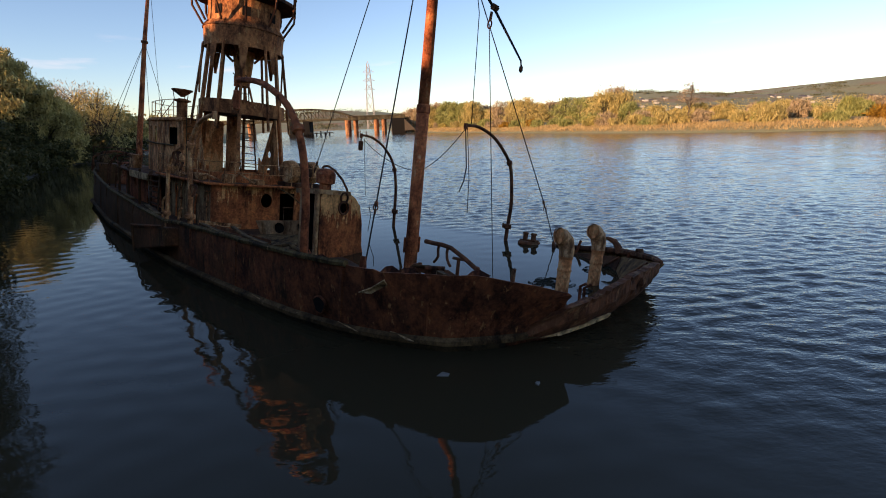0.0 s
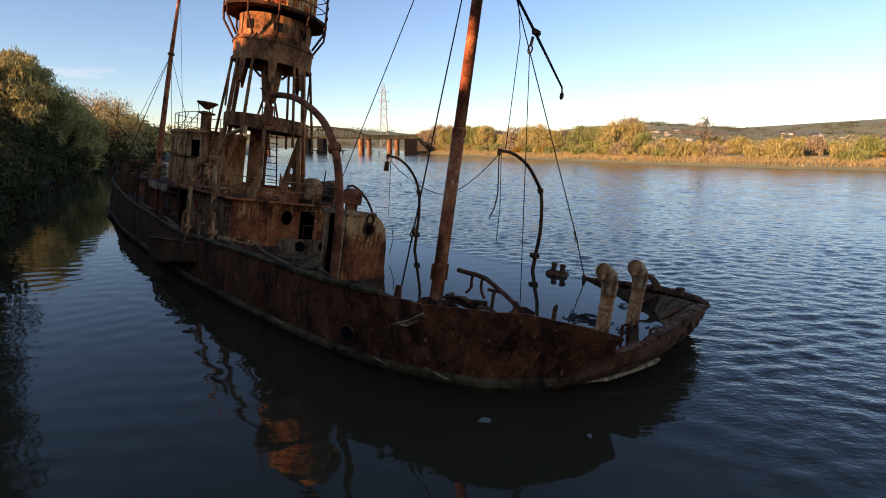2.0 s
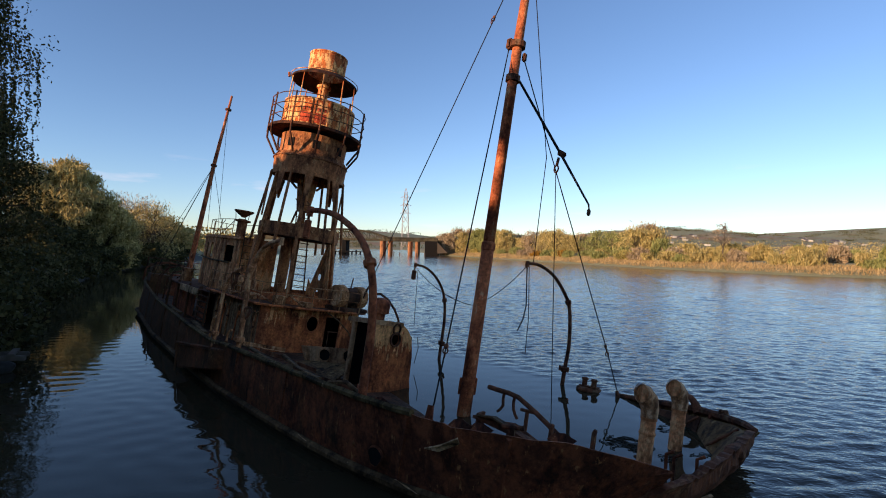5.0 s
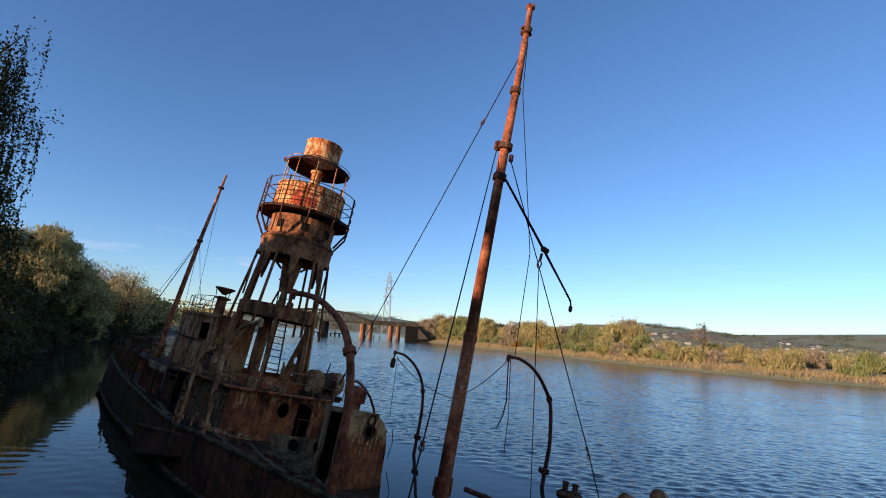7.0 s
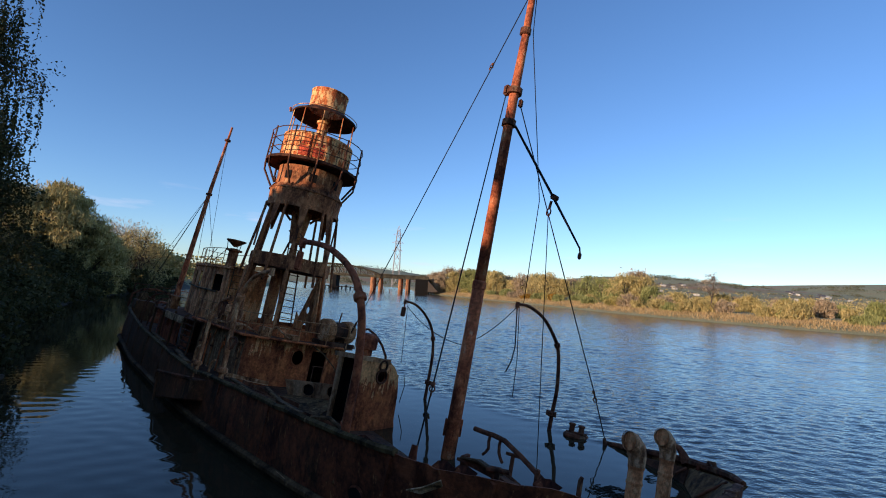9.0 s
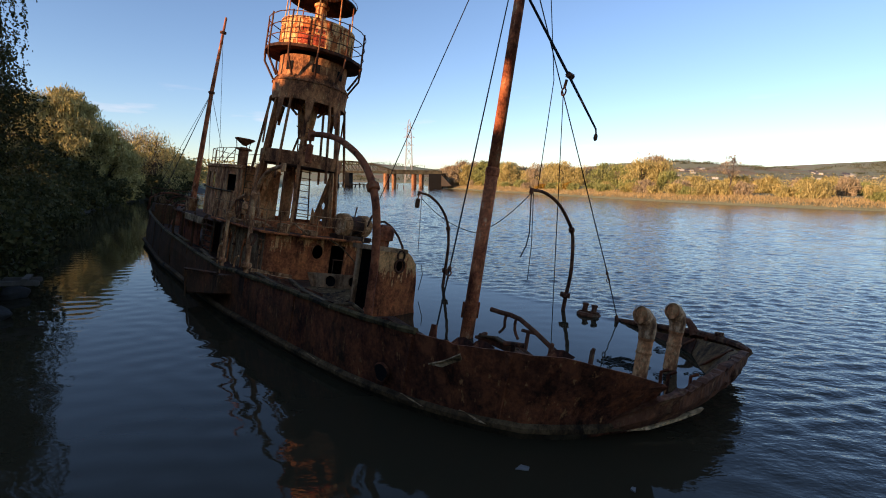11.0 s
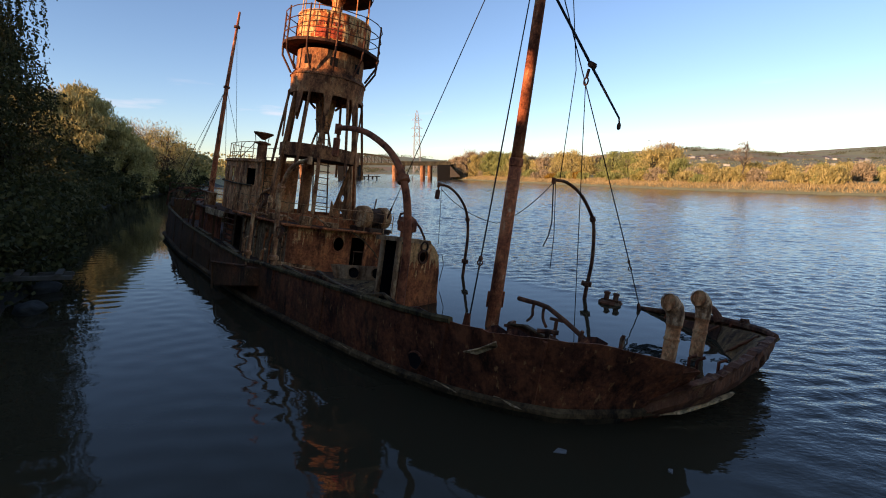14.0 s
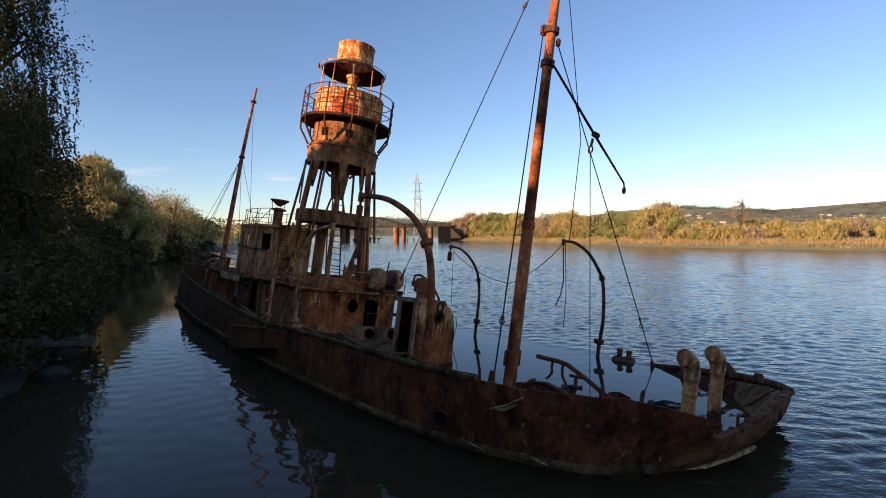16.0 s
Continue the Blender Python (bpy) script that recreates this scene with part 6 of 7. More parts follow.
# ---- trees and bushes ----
# near-bank leaves: the shade they stand in is put into this colour
SHADELEAF = leafy("shaded_leaves", (0.046, 0.047, 0.015), (0.076, 0.071, 0.024), (0.118, 0.1, 0.033))
GOLD = leafy("spring_leaves", (0.34, 0.30, 0.08), (0.46, 0.38, 0.11), (0.56, 0.45, 0.15), 0.15)
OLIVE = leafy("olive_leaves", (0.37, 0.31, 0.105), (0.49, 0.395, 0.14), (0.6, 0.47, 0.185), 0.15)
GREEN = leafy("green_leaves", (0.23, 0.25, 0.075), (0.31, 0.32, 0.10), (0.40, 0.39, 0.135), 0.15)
BROWN = leafy("bare_twigs", (0.31, 0.235, 0.135), (0.41, 0.31, 0.18), (0.51, 0.39, 0.24), 0.12)
HILLWOOD = leafy("hill_copse", (0.07, 0.075, 0.035), (0.11, 0.11, 0.05), (0.16, 0.145, 0.07), 0.1)
GORSE = leafy("orange_gorse", (0.22, 0.11, 0.015), (0.36, 0.19, 0.02), (0.45, 0.26, 0.03))
REED = leafy("dry_reed", (0.34, 0.235, 0.10), (0.46, 0.33, 0.145), (0.58, 0.43, 0.20), 0.1)
rng = np.random.default_rng(7)


def leaf_mesh(name, centres, size, mat, parent=None, label="", long=1.5, droop=0.0):
    """Many small diamond leaves, each at its centre and turned at random."""
    n = len(centres)
    a = rng.normal(size=(n, 3))
    a[:, 2] -= droop
    a /= np.linalg.norm(a, axis=1)[:, None]
    b = np.cross(a, rng.normal(size=(n, 3)))
    b /= np.linalg.norm(b, axis=1)[:, None]
    s = size * rng.uniform(0.55, 1.35, (n, 1))
    v = np.stack([centres - a * s * long / 2, centres + b * s / 2, centres + a * s * long / 2, centres - b * s / 2], 1).reshape(-1, 3)
    me = bpy.data.meshes.new(name)
    me.vertices.add(4 * n)
    me.vertices.foreach_set("co", v.ravel())
    me.loops.add(4 * n)
    me.loops.foreach_set("vertex_index", np.arange(4 * n))
    me.polygons.add(n)
    me.polygons.foreach_set("loop_start", np.arange(0, 4 * n, 4))
    me.update(calc_edges=True)
    me.materials.append(mat)
    ob = new(name, me)
    if parent:
        ob.parent = parent
    return tagged(ob, label)


def clumps(tips, radius, per):
    """Leaf places scattered round branch tips in uneven clumps."""
    out = []
    for p in tips:
        r = radius * rng.uniform(0.7, 1.5)
        k = int(per * rng.uniform(0.5, 1.4))
        q = np.clip(rng.normal(size=(k, 3)), -1.5, 1.5) * r * np.array([0.6, 0.6, 0.45])
        out.append(np.asarray(p) + q)
    return np.concatenate(out)


def tree(label, x, y, h, wide, mat, tips=60, per=70, leaf=0.28, crown0=0.25, name="tree", group="", weep=False, thin=1.0, z=None, bare=False, twiggy=False, spread=0.2):
    """A trunk with limbs and twigs that end in clumps of leaves."""
    z = float(land(x, y)) - 0.1 if z is None else z
    t = thing(name, label, "tree" if name != "bush" else "bush", pose(x, y, z), group)
    bm = bmesh.new()
    lean = rng.normal(size=2) * 0.05 * h
    trunk = [(0, 0, 0), (lean[0] * 0.3, lean[1] * 0.3, h * 0.25), (lean[0] * 0.7, lean[1] * 0.7, h * 0.55), (lean[0], lean[1], h * 0.88)]
    tube(bm, trunk, [0.022 * h * thin, 0.017 * h * thin, 0.011 * h * thin, 0.003 * h * thin], 7)
    part("trunk", bm, BARK, t)
    bm = bmesh.new()
    ends = []
    for k in range(tips):
        q = rng.uniform(crown0, 0.92)
        i = min(2, int(q / 0.31))
        base = Vector(trunk[i]).lerp(Vector(trunk[i + 1]), rng.uniform(0.1, 0.9))
        up = (q - crown0) / (1 - crown0)
        reach = wide * (0.35 + 0.75 * math.sin(math.pi * min(1, up * 0.85 + 0.18))) * rng.uniform(0.35, 1.08)
        a = rng.uniform(0, 2 * math.pi)
        tip = Vector((reach * math.cos(a), reach * math.sin(a), h * (crown0 + (1 - crown0) * up * 1.02) + rng.normal() * 0.04 * h))
        mid = base.lerp(tip, 0.55) + Vector((0, 0, 0.05 * h))
        tube(bm, [base, mid, tip], [0.006 * h * thin, 0.003 * h * thin, 0.001 * h], 4, False)
        ends.append(tip)
        if k % 2:
            ends.append(mid.lerp(tip, 0.4) + Vector(rng.normal(size=3) * 0.05 * wide))
        if bare:
            for _ in range(6):
                w = tip + Vector(rng.normal(size=3) * 0.08 * wide)
                tube(bm, [mid.lerp(tip, rng.uniform(0, 1)), w], [0.0015 * h, 0.0007 * h], 3, False)
    part("branch_frame", bm, BARK, t)
    c = clumps([tuple(p) for p in ends], wide * (0.27 if twiggy and spread == 0.2 else spread), per)
    if weep:
        strands = []
        for p in ends:
            if rng.uniform() < 0.85:
                for s in range(12):
                    off = rng.normal(size=3) * wide * 0.13
                    ln = rng.uniform(0.05, 0.2) * h
                    kk = int(ln / 0.065)
                    qq = np.linspace(0, 1, kk)[:, None]
                    strands.append(np.asarray(tuple(p)) + off + qq * np.array([0.05, 0.02, -ln]) + rng.normal(size=(kk, 3)) * 0.035)
        c = np.concatenate([c] + strands)
    leaf_mesh("crown", c, leaf, mat, t, droop=1.2 if weep else 1.7 if twiggy else 0.0, long=1.9 if weep else 6.0 if twiggy else 1.5)
    return t


def bush(label, x, y, h, wide, mat, per=60, leaf=0.2, tips=26, group=""):
    return tree(label, x, y, h, wide, mat, tips, per, leaf, 0.08, "bush", group, thin=0.6, twiggy=group == "scrub on the far bank")


# the wooded near bank, in shade
NB = "trees on the near bank"
tree("tall weeping birch on the near bank in shade", -22.0, 19.8, 16.4, 3.6, SHADELEAF, 76, 60, 0.08, 0.35, group=NB, weep=True)
tree("dark broadleaf tree on the near bank", -22.9, 22.2, 10.2, 2.6, SHADELEAF, 130, 120, 0.1, 0.05, group=NB)
tree("dark broadleaf tree on the near bank", -25.3, 19.9, 12.0, 3.0, SHADELEAF, 110, 110, 0.12, 0.05, group=NB)
for x, y, h, w, mat, tips in ((-49.4, 60, 11.2, 4.6, OLIVE, 260), (-53.0, 57.5, 11.0, 4.2, OLIVE, 220), (-46.4, 62.5, 9.0, 3.2, OLIVE, 150), (-51.0, 62.5, 12.2, 3.8, OLIVE, 200)):
    tree("broad tree with olive-gold spring leaves catching low sun", x, y, h, w, mat, tips, 70, 0.1, 0.06, group=NB, bare=True, twiggy=True, spread=0.15)
tree("dark green tree with pointed shoots on the bank", -46.0, 64, 8.0, 3.0, OLIVE, 80, 120, 0.16, 0.1, group=NB)
tree("thin half-bare tree with pale leaves on the bank", -53.0, 82, 10.6, 4.4, OLIVE, 110, 30, 0.09, 0.15, group=NB, bare=True, twiggy=True)
tree("thin half-bare tree with pale leaves on the bank", -57.5, 84, 10.0, 5.0, BROWN, 100, 34, 0.09, 0.12, group=NB, bare=True, twiggy=True)
tree("green tree on the near bank beyond the wreck", -60, 98, 8.0, 5.5, OLIVE, 60, 90, 0.34, 0.1, group=NB)
shore_run = [Vector(p) for p in NEAR_SHORE[4:13]]
for a, c in zip(shore_run, shore_run[1:]):
    gap = (c - a).length
    steps = max(1, round(gap / (2.0 + 0.03 * a.length)))
    for k in range(steps):
        p = a.lerp(c, (k + rng.uniform(0, 0.7)) / steps)
        inland = Vector((-(c - a).y, (c - a).x)).normalized()
        far_off = p.length
        for back, h in ((0.9, 2.3), (3.6, 3.8)):
            q = p + inland * (back + rng.uniform(0, 1.2))
            bush("dark tangled bush overhanging the near bank", q.x, q.y, h * rng.uniform(0.7, 1.2) * (1 + 0.004 * far_off), 1.9 + 0.01 * far_off, SHADELEAF, 62, 0.075 + 0.0022 * far_off, 36, "bushes on the near bank")
# the same bank behind the camera, trees added to keep the wreck in shade
SH = "trees behind on the near bank"
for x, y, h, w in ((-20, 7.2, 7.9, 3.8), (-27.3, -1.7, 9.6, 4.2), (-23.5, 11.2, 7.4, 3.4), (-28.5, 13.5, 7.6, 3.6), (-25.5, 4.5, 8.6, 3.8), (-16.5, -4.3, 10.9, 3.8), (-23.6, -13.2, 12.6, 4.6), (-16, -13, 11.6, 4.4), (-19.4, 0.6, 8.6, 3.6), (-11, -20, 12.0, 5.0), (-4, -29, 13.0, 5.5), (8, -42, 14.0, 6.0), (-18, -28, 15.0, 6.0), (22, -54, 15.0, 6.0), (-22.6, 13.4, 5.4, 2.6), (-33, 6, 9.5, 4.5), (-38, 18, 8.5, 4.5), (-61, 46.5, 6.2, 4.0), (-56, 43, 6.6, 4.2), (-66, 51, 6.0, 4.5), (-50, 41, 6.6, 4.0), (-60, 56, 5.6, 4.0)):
    tree("tall leafy tree on the near bank in evening shade", x, y, h, w, SHADELEAF, 80, 40, 0.58 if y < 3 else 0.34, 0.05, group=SH)

# unseen bushes added to stop low sun reaching the hull between the trees
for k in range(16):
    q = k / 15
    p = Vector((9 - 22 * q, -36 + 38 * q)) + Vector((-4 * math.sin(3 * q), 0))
    bush("tall dark bush out of view on the near bank in evening shade", p.x, p.y, rng.uniform(3.6, 5.0), 2.7, SHADELEAF, 26, 0.5, 32, "bushes on the near bank")

# far bank: scrub, trees and reeds in the sun
FB = "scrub on the far bank"


def far_point(s, back):
    """A place along the far shore, s from 0 (bridge) to 1, some metres back from the water."""
    pts = [Vector(p) for p in FAR_SHORE[3:11]]
    lens = [0.0]
    for a, b in zip(pts, pts[1:]):
        lens.append(lens[-1] + (b - a).length)
    d = s * lens[-1]
    i = max(k for k in range(len(lens) - 1) if lens[k] <= d)
    q = (d - lens[i]) / (lens[i + 1] - lens[i])
    e = (pts[i + 1] - pts[i]).normalized()
    return pts[i].lerp(pts[i + 1], q) + Vector((-e.y, e.x)) * back


kinds = ((OLIVE, "olive-gold scrub bush on the sunlit far bank"), (GREEN, "green bush on the sunlit far bank"), (BROWN, "brown twiggy bush on the sunlit far bank"), (GOLD, "golden bush on the sunlit far bank"))
for k in range(58):
    s = (k + rng.uniform(0, 0.9)) / 58
    p = far_point(s, rng.uniform(8, 13))
    mat, lab = kinds[int(rng.integers(4))]
    if rng.uniform() < 0.1:
        mat, lab = GORSE, "orange gorse bush on the sunlit far bank"
    bush(lab, p.x, p.y, rng.uniform(1.4, 3.0), rng.uniform(1.6, 2.8), mat, 28, 0.145, 32, FB)
FT = "trees on the far bank"
kinds2 = ((OLIVE, "olive-gold tree on the sunlit far bank"), (GREEN, "green tree on the sunlit far bank"), (BROWN, "bare brown tree on the far bank"), (OLIVE, "olive-gold tree on the sunlit far bank"))
for k in range(64):
    s = (k + rng.uniform(0, 0.9)) / 64
    p = far_point(s, rng.uniform(15, 32))
    h = (8.6 + 1.6 * math.exp(-((s - 0.43) / 0.04) ** 2) - 4.7 * float(smooth(0.44, 0.51, s)) + 2.6 * math.exp(-(s / 0.1) ** 2)) * rng.uniform(0.75, 1.08)
    mat, lab = kinds2[int(rng.integers(4))]
    tree(lab, p.x, p.y, h * 0.96, h * 0.5, mat, 76, 28, 0.155, 0.05, group=FT, twiggy=True)
p = far_point(0.73, 14)
tree("slender bare birch standing over the scrub", p.x, p.y, 8.4, 1.5, BROWN, 40, 10, 0.12, 0.5, group=FT, bare=True)
p = far_point(0.56, 20)
tree("tall bare-topped tree over the scrub", p.x, p.y, 9.0, 2.2, BROWN, 50, 16, 0.15, 0.45, group=FT, bare=True)

# the dark wood beside the bridge's end
for x, y, h, mat, lab in ((-12.5, 251, 11.5, BROWN, "bare brown tree on the far bank"), (-9.5, 246, 10.2, BROWN, "bare brown tree on the far bank"), (-6, 250, 12.6, BROWN, "bare brown tree on the far bank"), (-3.5, 243, 10.5, OLIVE, "olive-gold tree on the sunlit far bank"), (-1, 249, 12.0, BROWN, "bare brown tree on the far bank"), (3.5, 236, 11.0, GREEN, "green tree on the sunlit far bank"), (7, 226, 10.4, GREEN, "green tree on the sunlit far bank"), (11, 222, 10.0, GREEN, "green tree on the sunlit far bank"), (-15, 262, 10.5, BROWN, "bare brown tree on the far bank"), (14, 212, 9.4, OLIVE, "olive-gold tree on the sunlit far bank")):
    tree(lab, x, y, h, h * 0.36, mat, 90, 50, 0.15, 0.05, group=FT, twiggy=True)

# dry reeds along the far water's edge
n = 44000
ss, bk = rng.uniform(0, 1, n), rng.uniform(1.2, 11, n)
lensp = np.array(FAR_SHORE[3:11], float)
seg = np.r_[0, np.cumsum(np.linalg.norm(np.diff(lensp, axis=0), axis=1))]
dd = ss * seg[-1]
ii = np.clip(np.searchsorted(seg, dd) - 1, 0, len(seg) - 2)
ee = np.diff(lensp, axis=0) / np.diff(seg)[:, None]
pos = lensp[ii] + ee[ii] * (dd - seg[ii])[:, None] + np.stack([-ee[ii][:, 1], ee[ii][:, 0]], 1) * bk[:, None]
zz = land(pos[:, 0], pos[:, 1])
hh = rng.uniform(0.2, 0.75, n)
ang = rng.uniform(0, math.pi, n)
wv = np.stack([np.cos(ang), np.sin(ang), 0 * ang], 1) * 0.055
root = np.stack([pos[:, 0], pos[:, 1], zz - 0.05], 1)
top = root + np.stack([rng.normal(0, 0.22, n), rng.normal(0, 0.22, n), hh], 1)
v = np.stack([root - wv, root + wv, top], 1).reshape(-1, 3)
me = bpy.data.meshes.new("reeds")
me.vertices.add(3 * n)
me.vertices.foreach_set("co", v.ravel())
me.loops.add(3 * n)
me.loops.foreach_set("vertex_index", np.arange(3 * n))
me.polygons.add(n)
me.polygons.foreach_set("loop_start", np.arange(0, 3 * n, 3))
me.update(calc_edges=True)
me.materials.append(REED)
tagged(new("reeds", me), "dry tan reeds and grass along the far water's edge", "reeds", kind="stuff")

# woods and hedges out to the hills
near_cs, cs = [], []
for k in range(900):
    y = rng.uniform(240, 1500)
    x = rng.uniform(-0.25, 1.05) * y
    if shore_distance(np.array([x]), np.array([y]))[0] < 25:
        continue
    r = rng.uniform(3, 8)
    close = math.hypot(x, y) < 600
    c = np.clip(rng.normal(size=(240 if close else 80, 3)), -1.3, 1.3) * np.array([r, r, r * 0.42]) + np.array([x, y, float(land(x, y)) + r * 0.55])
    (near_cs if close else cs).append(c)
tagged(leaf_mesh("valley_woods", np.concatenate(near_cs), 0.42, OLIVE), "olive hedges and thickets behind the far bank", "woods", kind="stuff")
tagged(leaf_mesh("far_woods", np.concatenate(cs), 1.0, HILLWOOD), "dark woods and hedges across the far valley", "woods", kind="stuff")
cs = []
for k in range(520):
    y = rng.uniform(1500, 2150)
    x = rng.uniform(-0.3, 1.05) * y
    if math.sin(x / 97) + math.sin(y / 41 + x / 160) + math.sin(x / 53 - y / 77) < 0.4:
        continue
    r = rng.uniform(5, 13)
    cs.append(np.clip(rng.normal(size=(70, 3)), -1.3, 1.3) * np.array([r * 1.6, r, r * 0.3]) + np.array([x, y, float(land(x, y)) + r * 0.3]))
tagged(leaf_mesh("hill_woods", np.concatenate(cs), 2.4, HILLWOOD), "dark copses and hedges on the far hills", "woods", kind="stuff")
cs = []
for k in range(260):
    y = rng.uniform(110, 330)
    x = -0.42 * y - rng.uniform(6, 130)
    r = rng.uniform(2, 5)
    if shore_distance(np.array([x]), np.array([y]))[0] < 6:
        continue
    cs.append(np.clip(rng.normal(size=(110, 3)), -1.4, 1.4) * np.array([r, r, r * 0.55]) + np.array([x, y, float(land(x, y)) + r * 0.7]))
tagged(leaf_mesh("bank_woods", np.concatenate(cs), 0.7, OLIVE), "olive woods along the near bank upstream", "woods", kind="stuff")

# ---- the bridge upstream ----
STEEL = rust("bridge_steel", (0.022, 0.026, 0.022), (0.036, 0.041, 0.034), (0.053, 0.056, 0.046), (0.07, 0.069, 0.055), 0.4, 0.15)
BRICK = rust("pier_brick", (0.15, 0.085, 0.055), (0.24, 0.14, 0.085), (0.30, 0.185, 0.115), (0.3, 0.23, 0.16), 0.35, 0.3)
CONCRETE = plain("dark_masonry", (0.010, 0.009, 0.008), 0.9)
bridge = thing("railway_bridge", "grey-green steel bridge on brick piers", "bridge", pose(0, 248, 0))
bm = bmesh.new()
box(bm, (-82, 0, 7.0), (136, 6.0, 0.5))
part("deck", bm, STEEL, bridge)
for y in (-3.1, 3.1):
    for x0, x1 in ((-15.8, -42), (-88, -150)):
        bm = bmesh.new()
        box(bm, ((x0 + x1) / 2, y, 7.45), (x0 - x1, 0.3, 2.0))
        part("plate_girder", bm, STEEL, bridge)
    # bow-topped swing span
    x0, x1, n_b = -39.5, -88.0, 14
    top = [(x0 + (x1 - x0) * k / n_b, y, 7.9 + 4.2 * (1 - abs((k - n_b / 2) / (n_b / 2)) ** 2.4)) for k in range(n_b + 1)]
    bot = [(p[0], y, 7.1) for p in top]
    bm = bmesh.new()
    tube(bm, top, 0.36, 6)
    part("top_chord", bm, STEEL, bridge)
    for k in range(1, n_b):
        bm = bmesh.new()
        tube(bm, [top[k], bot[k]], 0.2, 5)
        part("hanger", bm, STEEL, bridge)
    for k in range(n_b):
        bm = bmesh.new()
        tube(bm, [bot[k], top[k + 1]] if k < n_b / 2 else [top[k], bot[k + 1]], 0.18, 5)
        part("diagonal", bm, STEEL, bridge)
    bm = bmesh.new()
    box(bm, ((x0 + x1) / 2, y, 7.1), (abs(x1 - x0), 0.35, 1.0))
    part("lower_chord", bm, STEEL, bridge)
for x in (-68.4, -61.4):
    bm = bmesh.new()
    box(bm, (x, 0, 2.4), (3.0, 7.0, 8.8), (0, 0, 0), 0.15)
    part("centre_pier", bm, CONCRETE, bridge)
for x, w in ((-42.6, 2.2), (-38.9, 1.6), (-29.2, 1.9), (-25.6, 1.9), (-88.2, 2.2), (-112.2, 3)):
    for y in (-2.0, 2.0):
        bm = bmesh.new()
        tube(bm, [(x, y, -2), (x, y, 6.2), (x, y, 6.3), (x, y, 6.75)], [w / 2, w / 2, w / 2 + 0.2, w / 2 + 0.2], 10)
        part("pier", bm, BRICK, bridge)
bm = bmesh.new()
box(bm, (-18.5, 0, 3.4), (6.5, 7.5, 6.8), (0, 0, 0), 0.1)
part("abutment", bm, CONCRETE, bridge)
bm = bmesh.new()
slab(bm, [(-15.3, -3.4, 6.2), (-10.5, -3.4, 1.4), (-15.3, -3.4, 1.0)], 6.6)
part("embankment", bm, BARK, bridge)
nest(bridge, {"hanger": "top_chord", "diagonal": "top_chord", "embankment": "abutment"})
jetty = thing("old_jetty", "low dark timber jetty in the river", "jetty", pose(-58, 240, 0))
bm = bmesh.new()
box(bm, (0, 0, 1.25), (19, 2.0, 0.35))
part("platform", bm, CONCRETE, jetty)
for k in range(9):
    for y in (-0.8, 0.8):
        bm = bmesh.new()
        tube(bm, [(-8 + 2 * k, y, -2), (-8 + 2 * k, y, 1.5 + 0.6 * (k % 3 == 0))], 0.2, 6)
        part("pile", bm, CONCRETE, jetty)
for x, y, h in ((-34, 226, 1.8), (-31.5, 227, 1.5), (-24, 226, 1.2), (-20, 224, 1.4)):
    pl = thing("mooring_pile", "lone dark timber pile in the river", "pile", pose(x, y, 0), "river piles")
    bm = bmesh.new()
    tube(bm, [(0, 0, -2), (0.05, 0, h)], [0.28, 0.24], 7)
    part("stem", bm, TIMBER, pl)

# ---- pylon ----
PY = plain("galvanised_steel", (0.42, 0.38, 0.34), 0.6, 0.3)
pylon = thing("power_pylon", "tall steel lattice power pylon", "pylon", pose(-44.5, 350, 1.8))
hs = [0, 10, 18, 24, 29, 33, 37, 40, 42.5]
ws = [2.6, 2.3, 2.05, 1.85, 1.65, 1.4, 1.1, 0.8, 0.1]
for sx, sy in ((1, 1), (-1, 1), (-1, -1), (1, -1)):
    bm = bmesh.new()
    tube(bm, [(sx * w, sy * w, h) for h, w in zip(hs, ws)], 0.17, 4)
    part("leg", bm, PY, pylon)
for i in range(len(hs) - 2):
    for f in range(4):
        c = [(1, 1), (-1, 1), (-1, -1), (1, -1)]
        a, b = c[f], c[(f + 1) % 4]
        bm = bmesh.new()
        tube(bm, [(a[0] * ws[i], a[1] * ws[i], hs[i]), (b[0] * ws[i + 1], b[1] * ws[i + 1], hs[i + 1])], 0.11, 4)
        tube(bm, [(b[0] * ws[i], b[1] * ws[i], hs[i]), (a[0] * ws[i + 1], a[1] * ws[i + 1], hs[i + 1])], 0.11, 4)
        part("cross_brace", bm, PY, pylon)
for h, w in ((25, 3.6), (30.5, 4.0), (36.0, 3.6)):
    bm = bmesh.new()
    tube(bm, [(-w, 0, h), (-1.5, 0, h + 1.2), (1.5, 0, h + 1.2), (w, 0, h)], 0.14, 4)
    tube(bm, [(-w, 0, h), (w, 0, h)], 0.14, 4)
    part("crossarm", bm, PY, pylon)
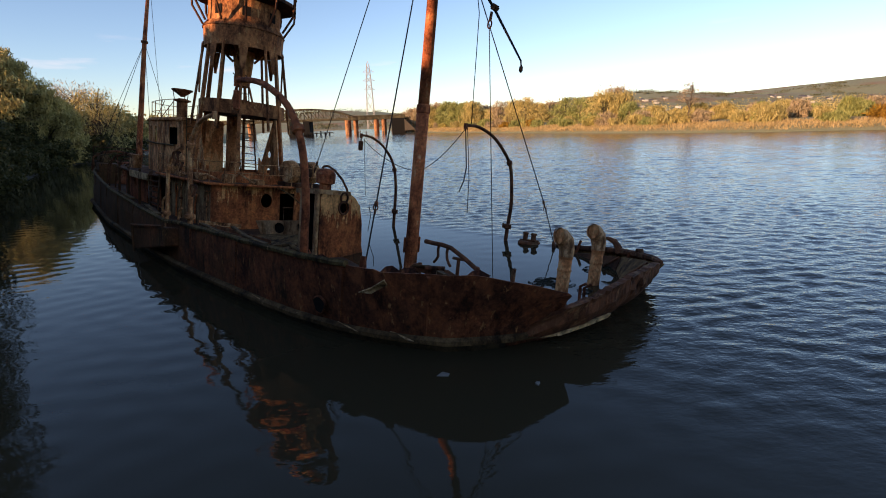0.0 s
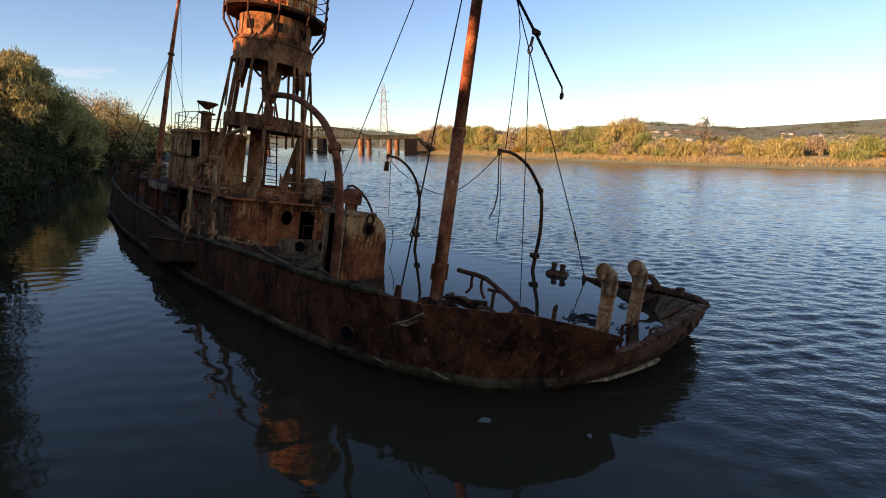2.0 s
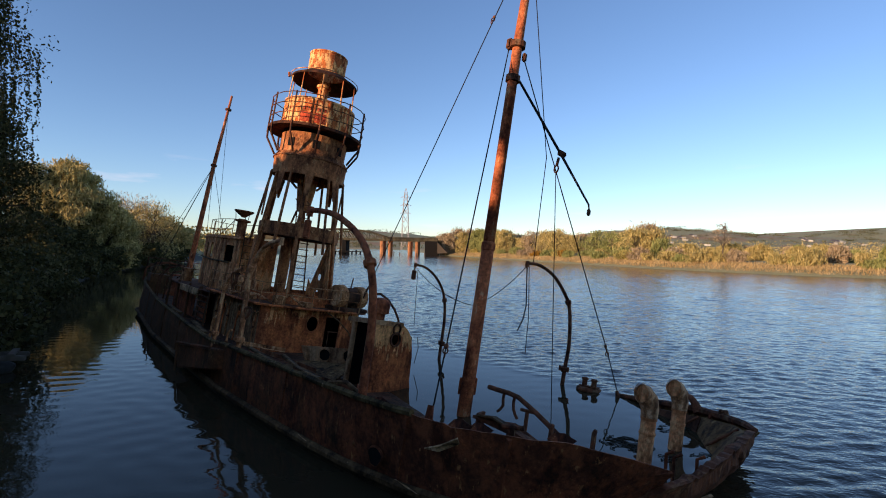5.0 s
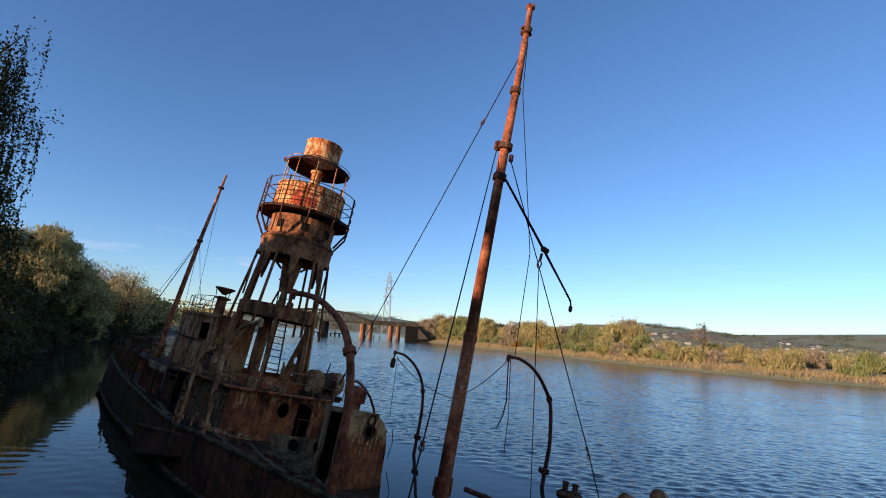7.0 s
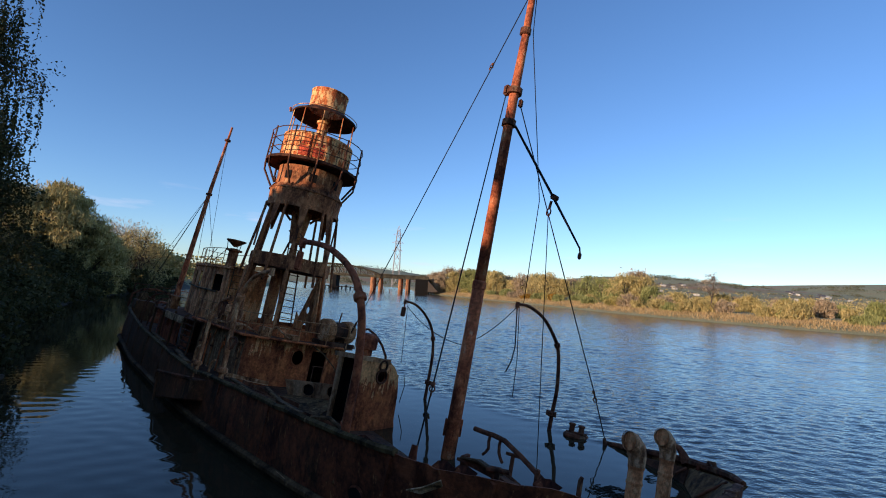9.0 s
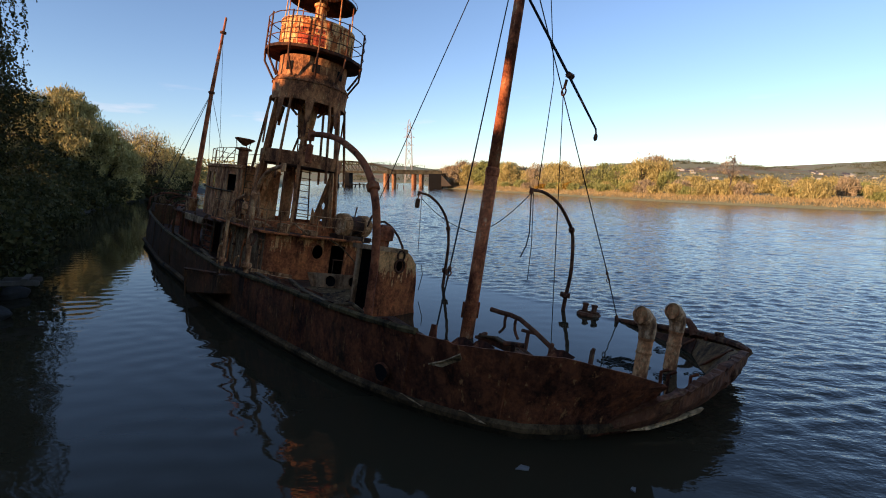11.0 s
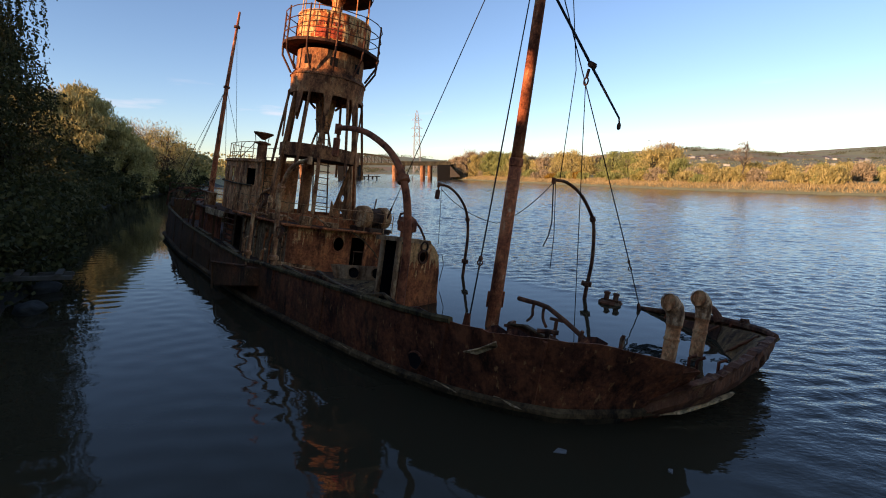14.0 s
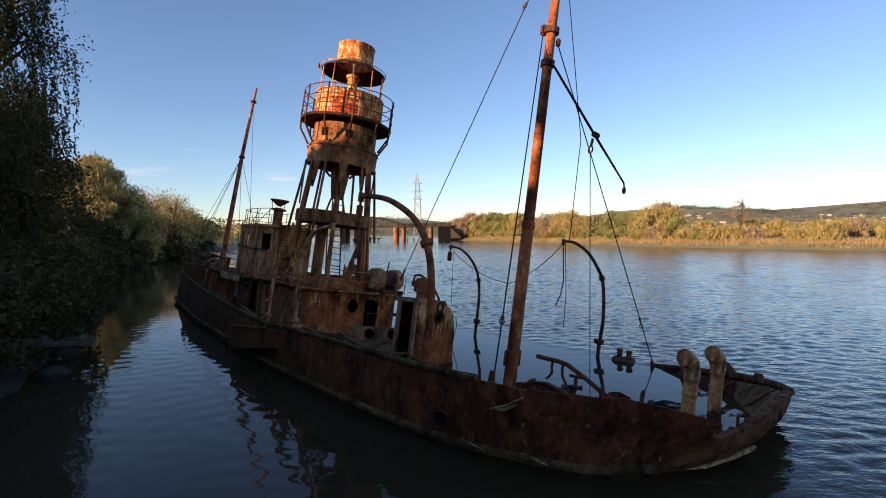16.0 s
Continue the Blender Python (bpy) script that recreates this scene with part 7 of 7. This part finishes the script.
# ---- houses on the far slopes ----
WHITE = plain("white_render", (0.5, 0.46, 0.4), 0.85, 0, 0.1)
SLATE = plain("slate_roof", (0.12, 0.11, 0.11), 0.8)
for k in range(42):
    grp = k % 3
    y = rng.uniform(1050, 1500) if grp < 2 else 1330 + 25 * rng.uniform(-1, 1) + 90 * (k % 2)
    x = y * {0: rng.uniform(0.36, 0.52), 1: rng.uniform(0.60, 0.72), 2: rng.uniform(0.68, 0.92)}[grp]
    w = rng.uniform(7, 14)
    hse = thing("house", "small white rendered house on the far slope", "house", pose(x, y, float(land(x, y)) + 0.6, 0, 0, rng.uniform(-30, 30)), "houses on the far slopes")
    bm = bmesh.new()
    box(bm, (0, 0, 1), (w, 7, 6))
    part("wall", bm, WHITE, hse)
    bm = bmesh.new()
    slab(bm, [(-w / 2 - 0.4, -4.0, 3.9), (-w / 2 - 0.4, 0, 6.6), (-w / 2 - 0.4, 4.0, 3.9)], -(w + 0.8))
    part("roof", bm, SLATE, hse)

# ---- odds and ends on the near bank and the water ----
STONE = plain("wet_stone", (0.05, 0.046, 0.04), 0.8)


def boulder(x, y, z, r, label="dark wet boulder at the near water's edge"):
    b_ = thing("boulder", label, "rock", pose(x, y, z, 0, 0, 40 * x), "boulders at the near bank")
    bm = bmesh.new()
    bmesh.ops.create_icosphere(bm, subdivisions=3, radius=r)
    for v in bm.verts:
        v.co *= 1 + 0.35 * noise.noise(v.co * 1.3 / r + Vector((x, y, 0)))
        v.co.z *= 0.55
    part("stone", bm, STONE, b_)


for x, y, r in ((-12.4, 12.0, 0.35), (-14.0, 14.2, 0.4)):
    boulder(x, y, 0.12, r)
sk = thing("timber_frame", "old timber frame lying on the muddy bank", "timber", pose(-13.4, 12.8, 0.75, 0, 4, 35))
for y in (-0.3, 0.3):
    bm = bmesh.new()
    box(bm, (0, y, 0), (2.4, 0.14, 0.12), (0, 0, 0), 0.02)
    part("beam", bm, TIMBER, sk)
for x in (-0.9, 0, 0.9):
    bm = bmesh.new()
    box(bm, (x, 0, 0.1), (0.16, 0.9, 0.06), (0, 0, 0), 0.015)
    part("slat", bm, TIMBER, sk)
# torn weed and twigs caught inside the flooded bow
for k, (x, y, r, count) in enumerate(((2.25, 10.5, 0.34, 26), (2.5, 10.35, 0.22, 14), (2.86, 9.9, 0.16, 12), (3.52, 11.5, 0.26, 14), (3.52, 10.05, 0.12, 10))):
    fl = thing("weed_clump", "dark tangle of weed floating inside the flooded bow", "weed", pose(x, y, 0.0), "floating weed")
    bm = bmesh.new()
    a, run = 0.0, [Vector((0, 0, 0.012))]
    for _ in range(count * 5):
        a += rng.normal() * 0.8
        home = -run[-1] * (0.14 if run[-1].length > r * 0.6 else 0.0)
        run.append(run[-1] + Vector((0.3 * r * math.cos(a) + home.x, 0.3 * r * math.sin(a) * 0.7 + home.y, 0)))
        run[-1].z = 0.012 + 0.01 * noise.noise(run[-1] * 9)
    tube(bm, run, [0.006 + 0.008 * abs(noise.noise((q * 0.4, k, 0))) for q in range(len(run))], 4, False)
    part("tangle", bm, WEEDDARK, fl)
PALE = plain("pale_scrap", (0.26, 0.23, 0.2), 0.8)
for x, y, r in ((-0.06, 6.55, 0.09), (1.2, 6.2, 0.05)):
    fl = thing("driftwood", "small pale scrap floating on the water", "driftwood", pose(x, y, 0.0, 0, 0, 60 * x))
    bm = bmesh.new()
    slab(bm, [(-r, -r * 0.5, 0.012), (r * 0.8, -r * 0.6, 0.016), (r, r * 0.3, 0.012), (-0.2 * r, r * 0.6, 0.02)], 0.02)
    part("scrap", bm, PALE, fl)
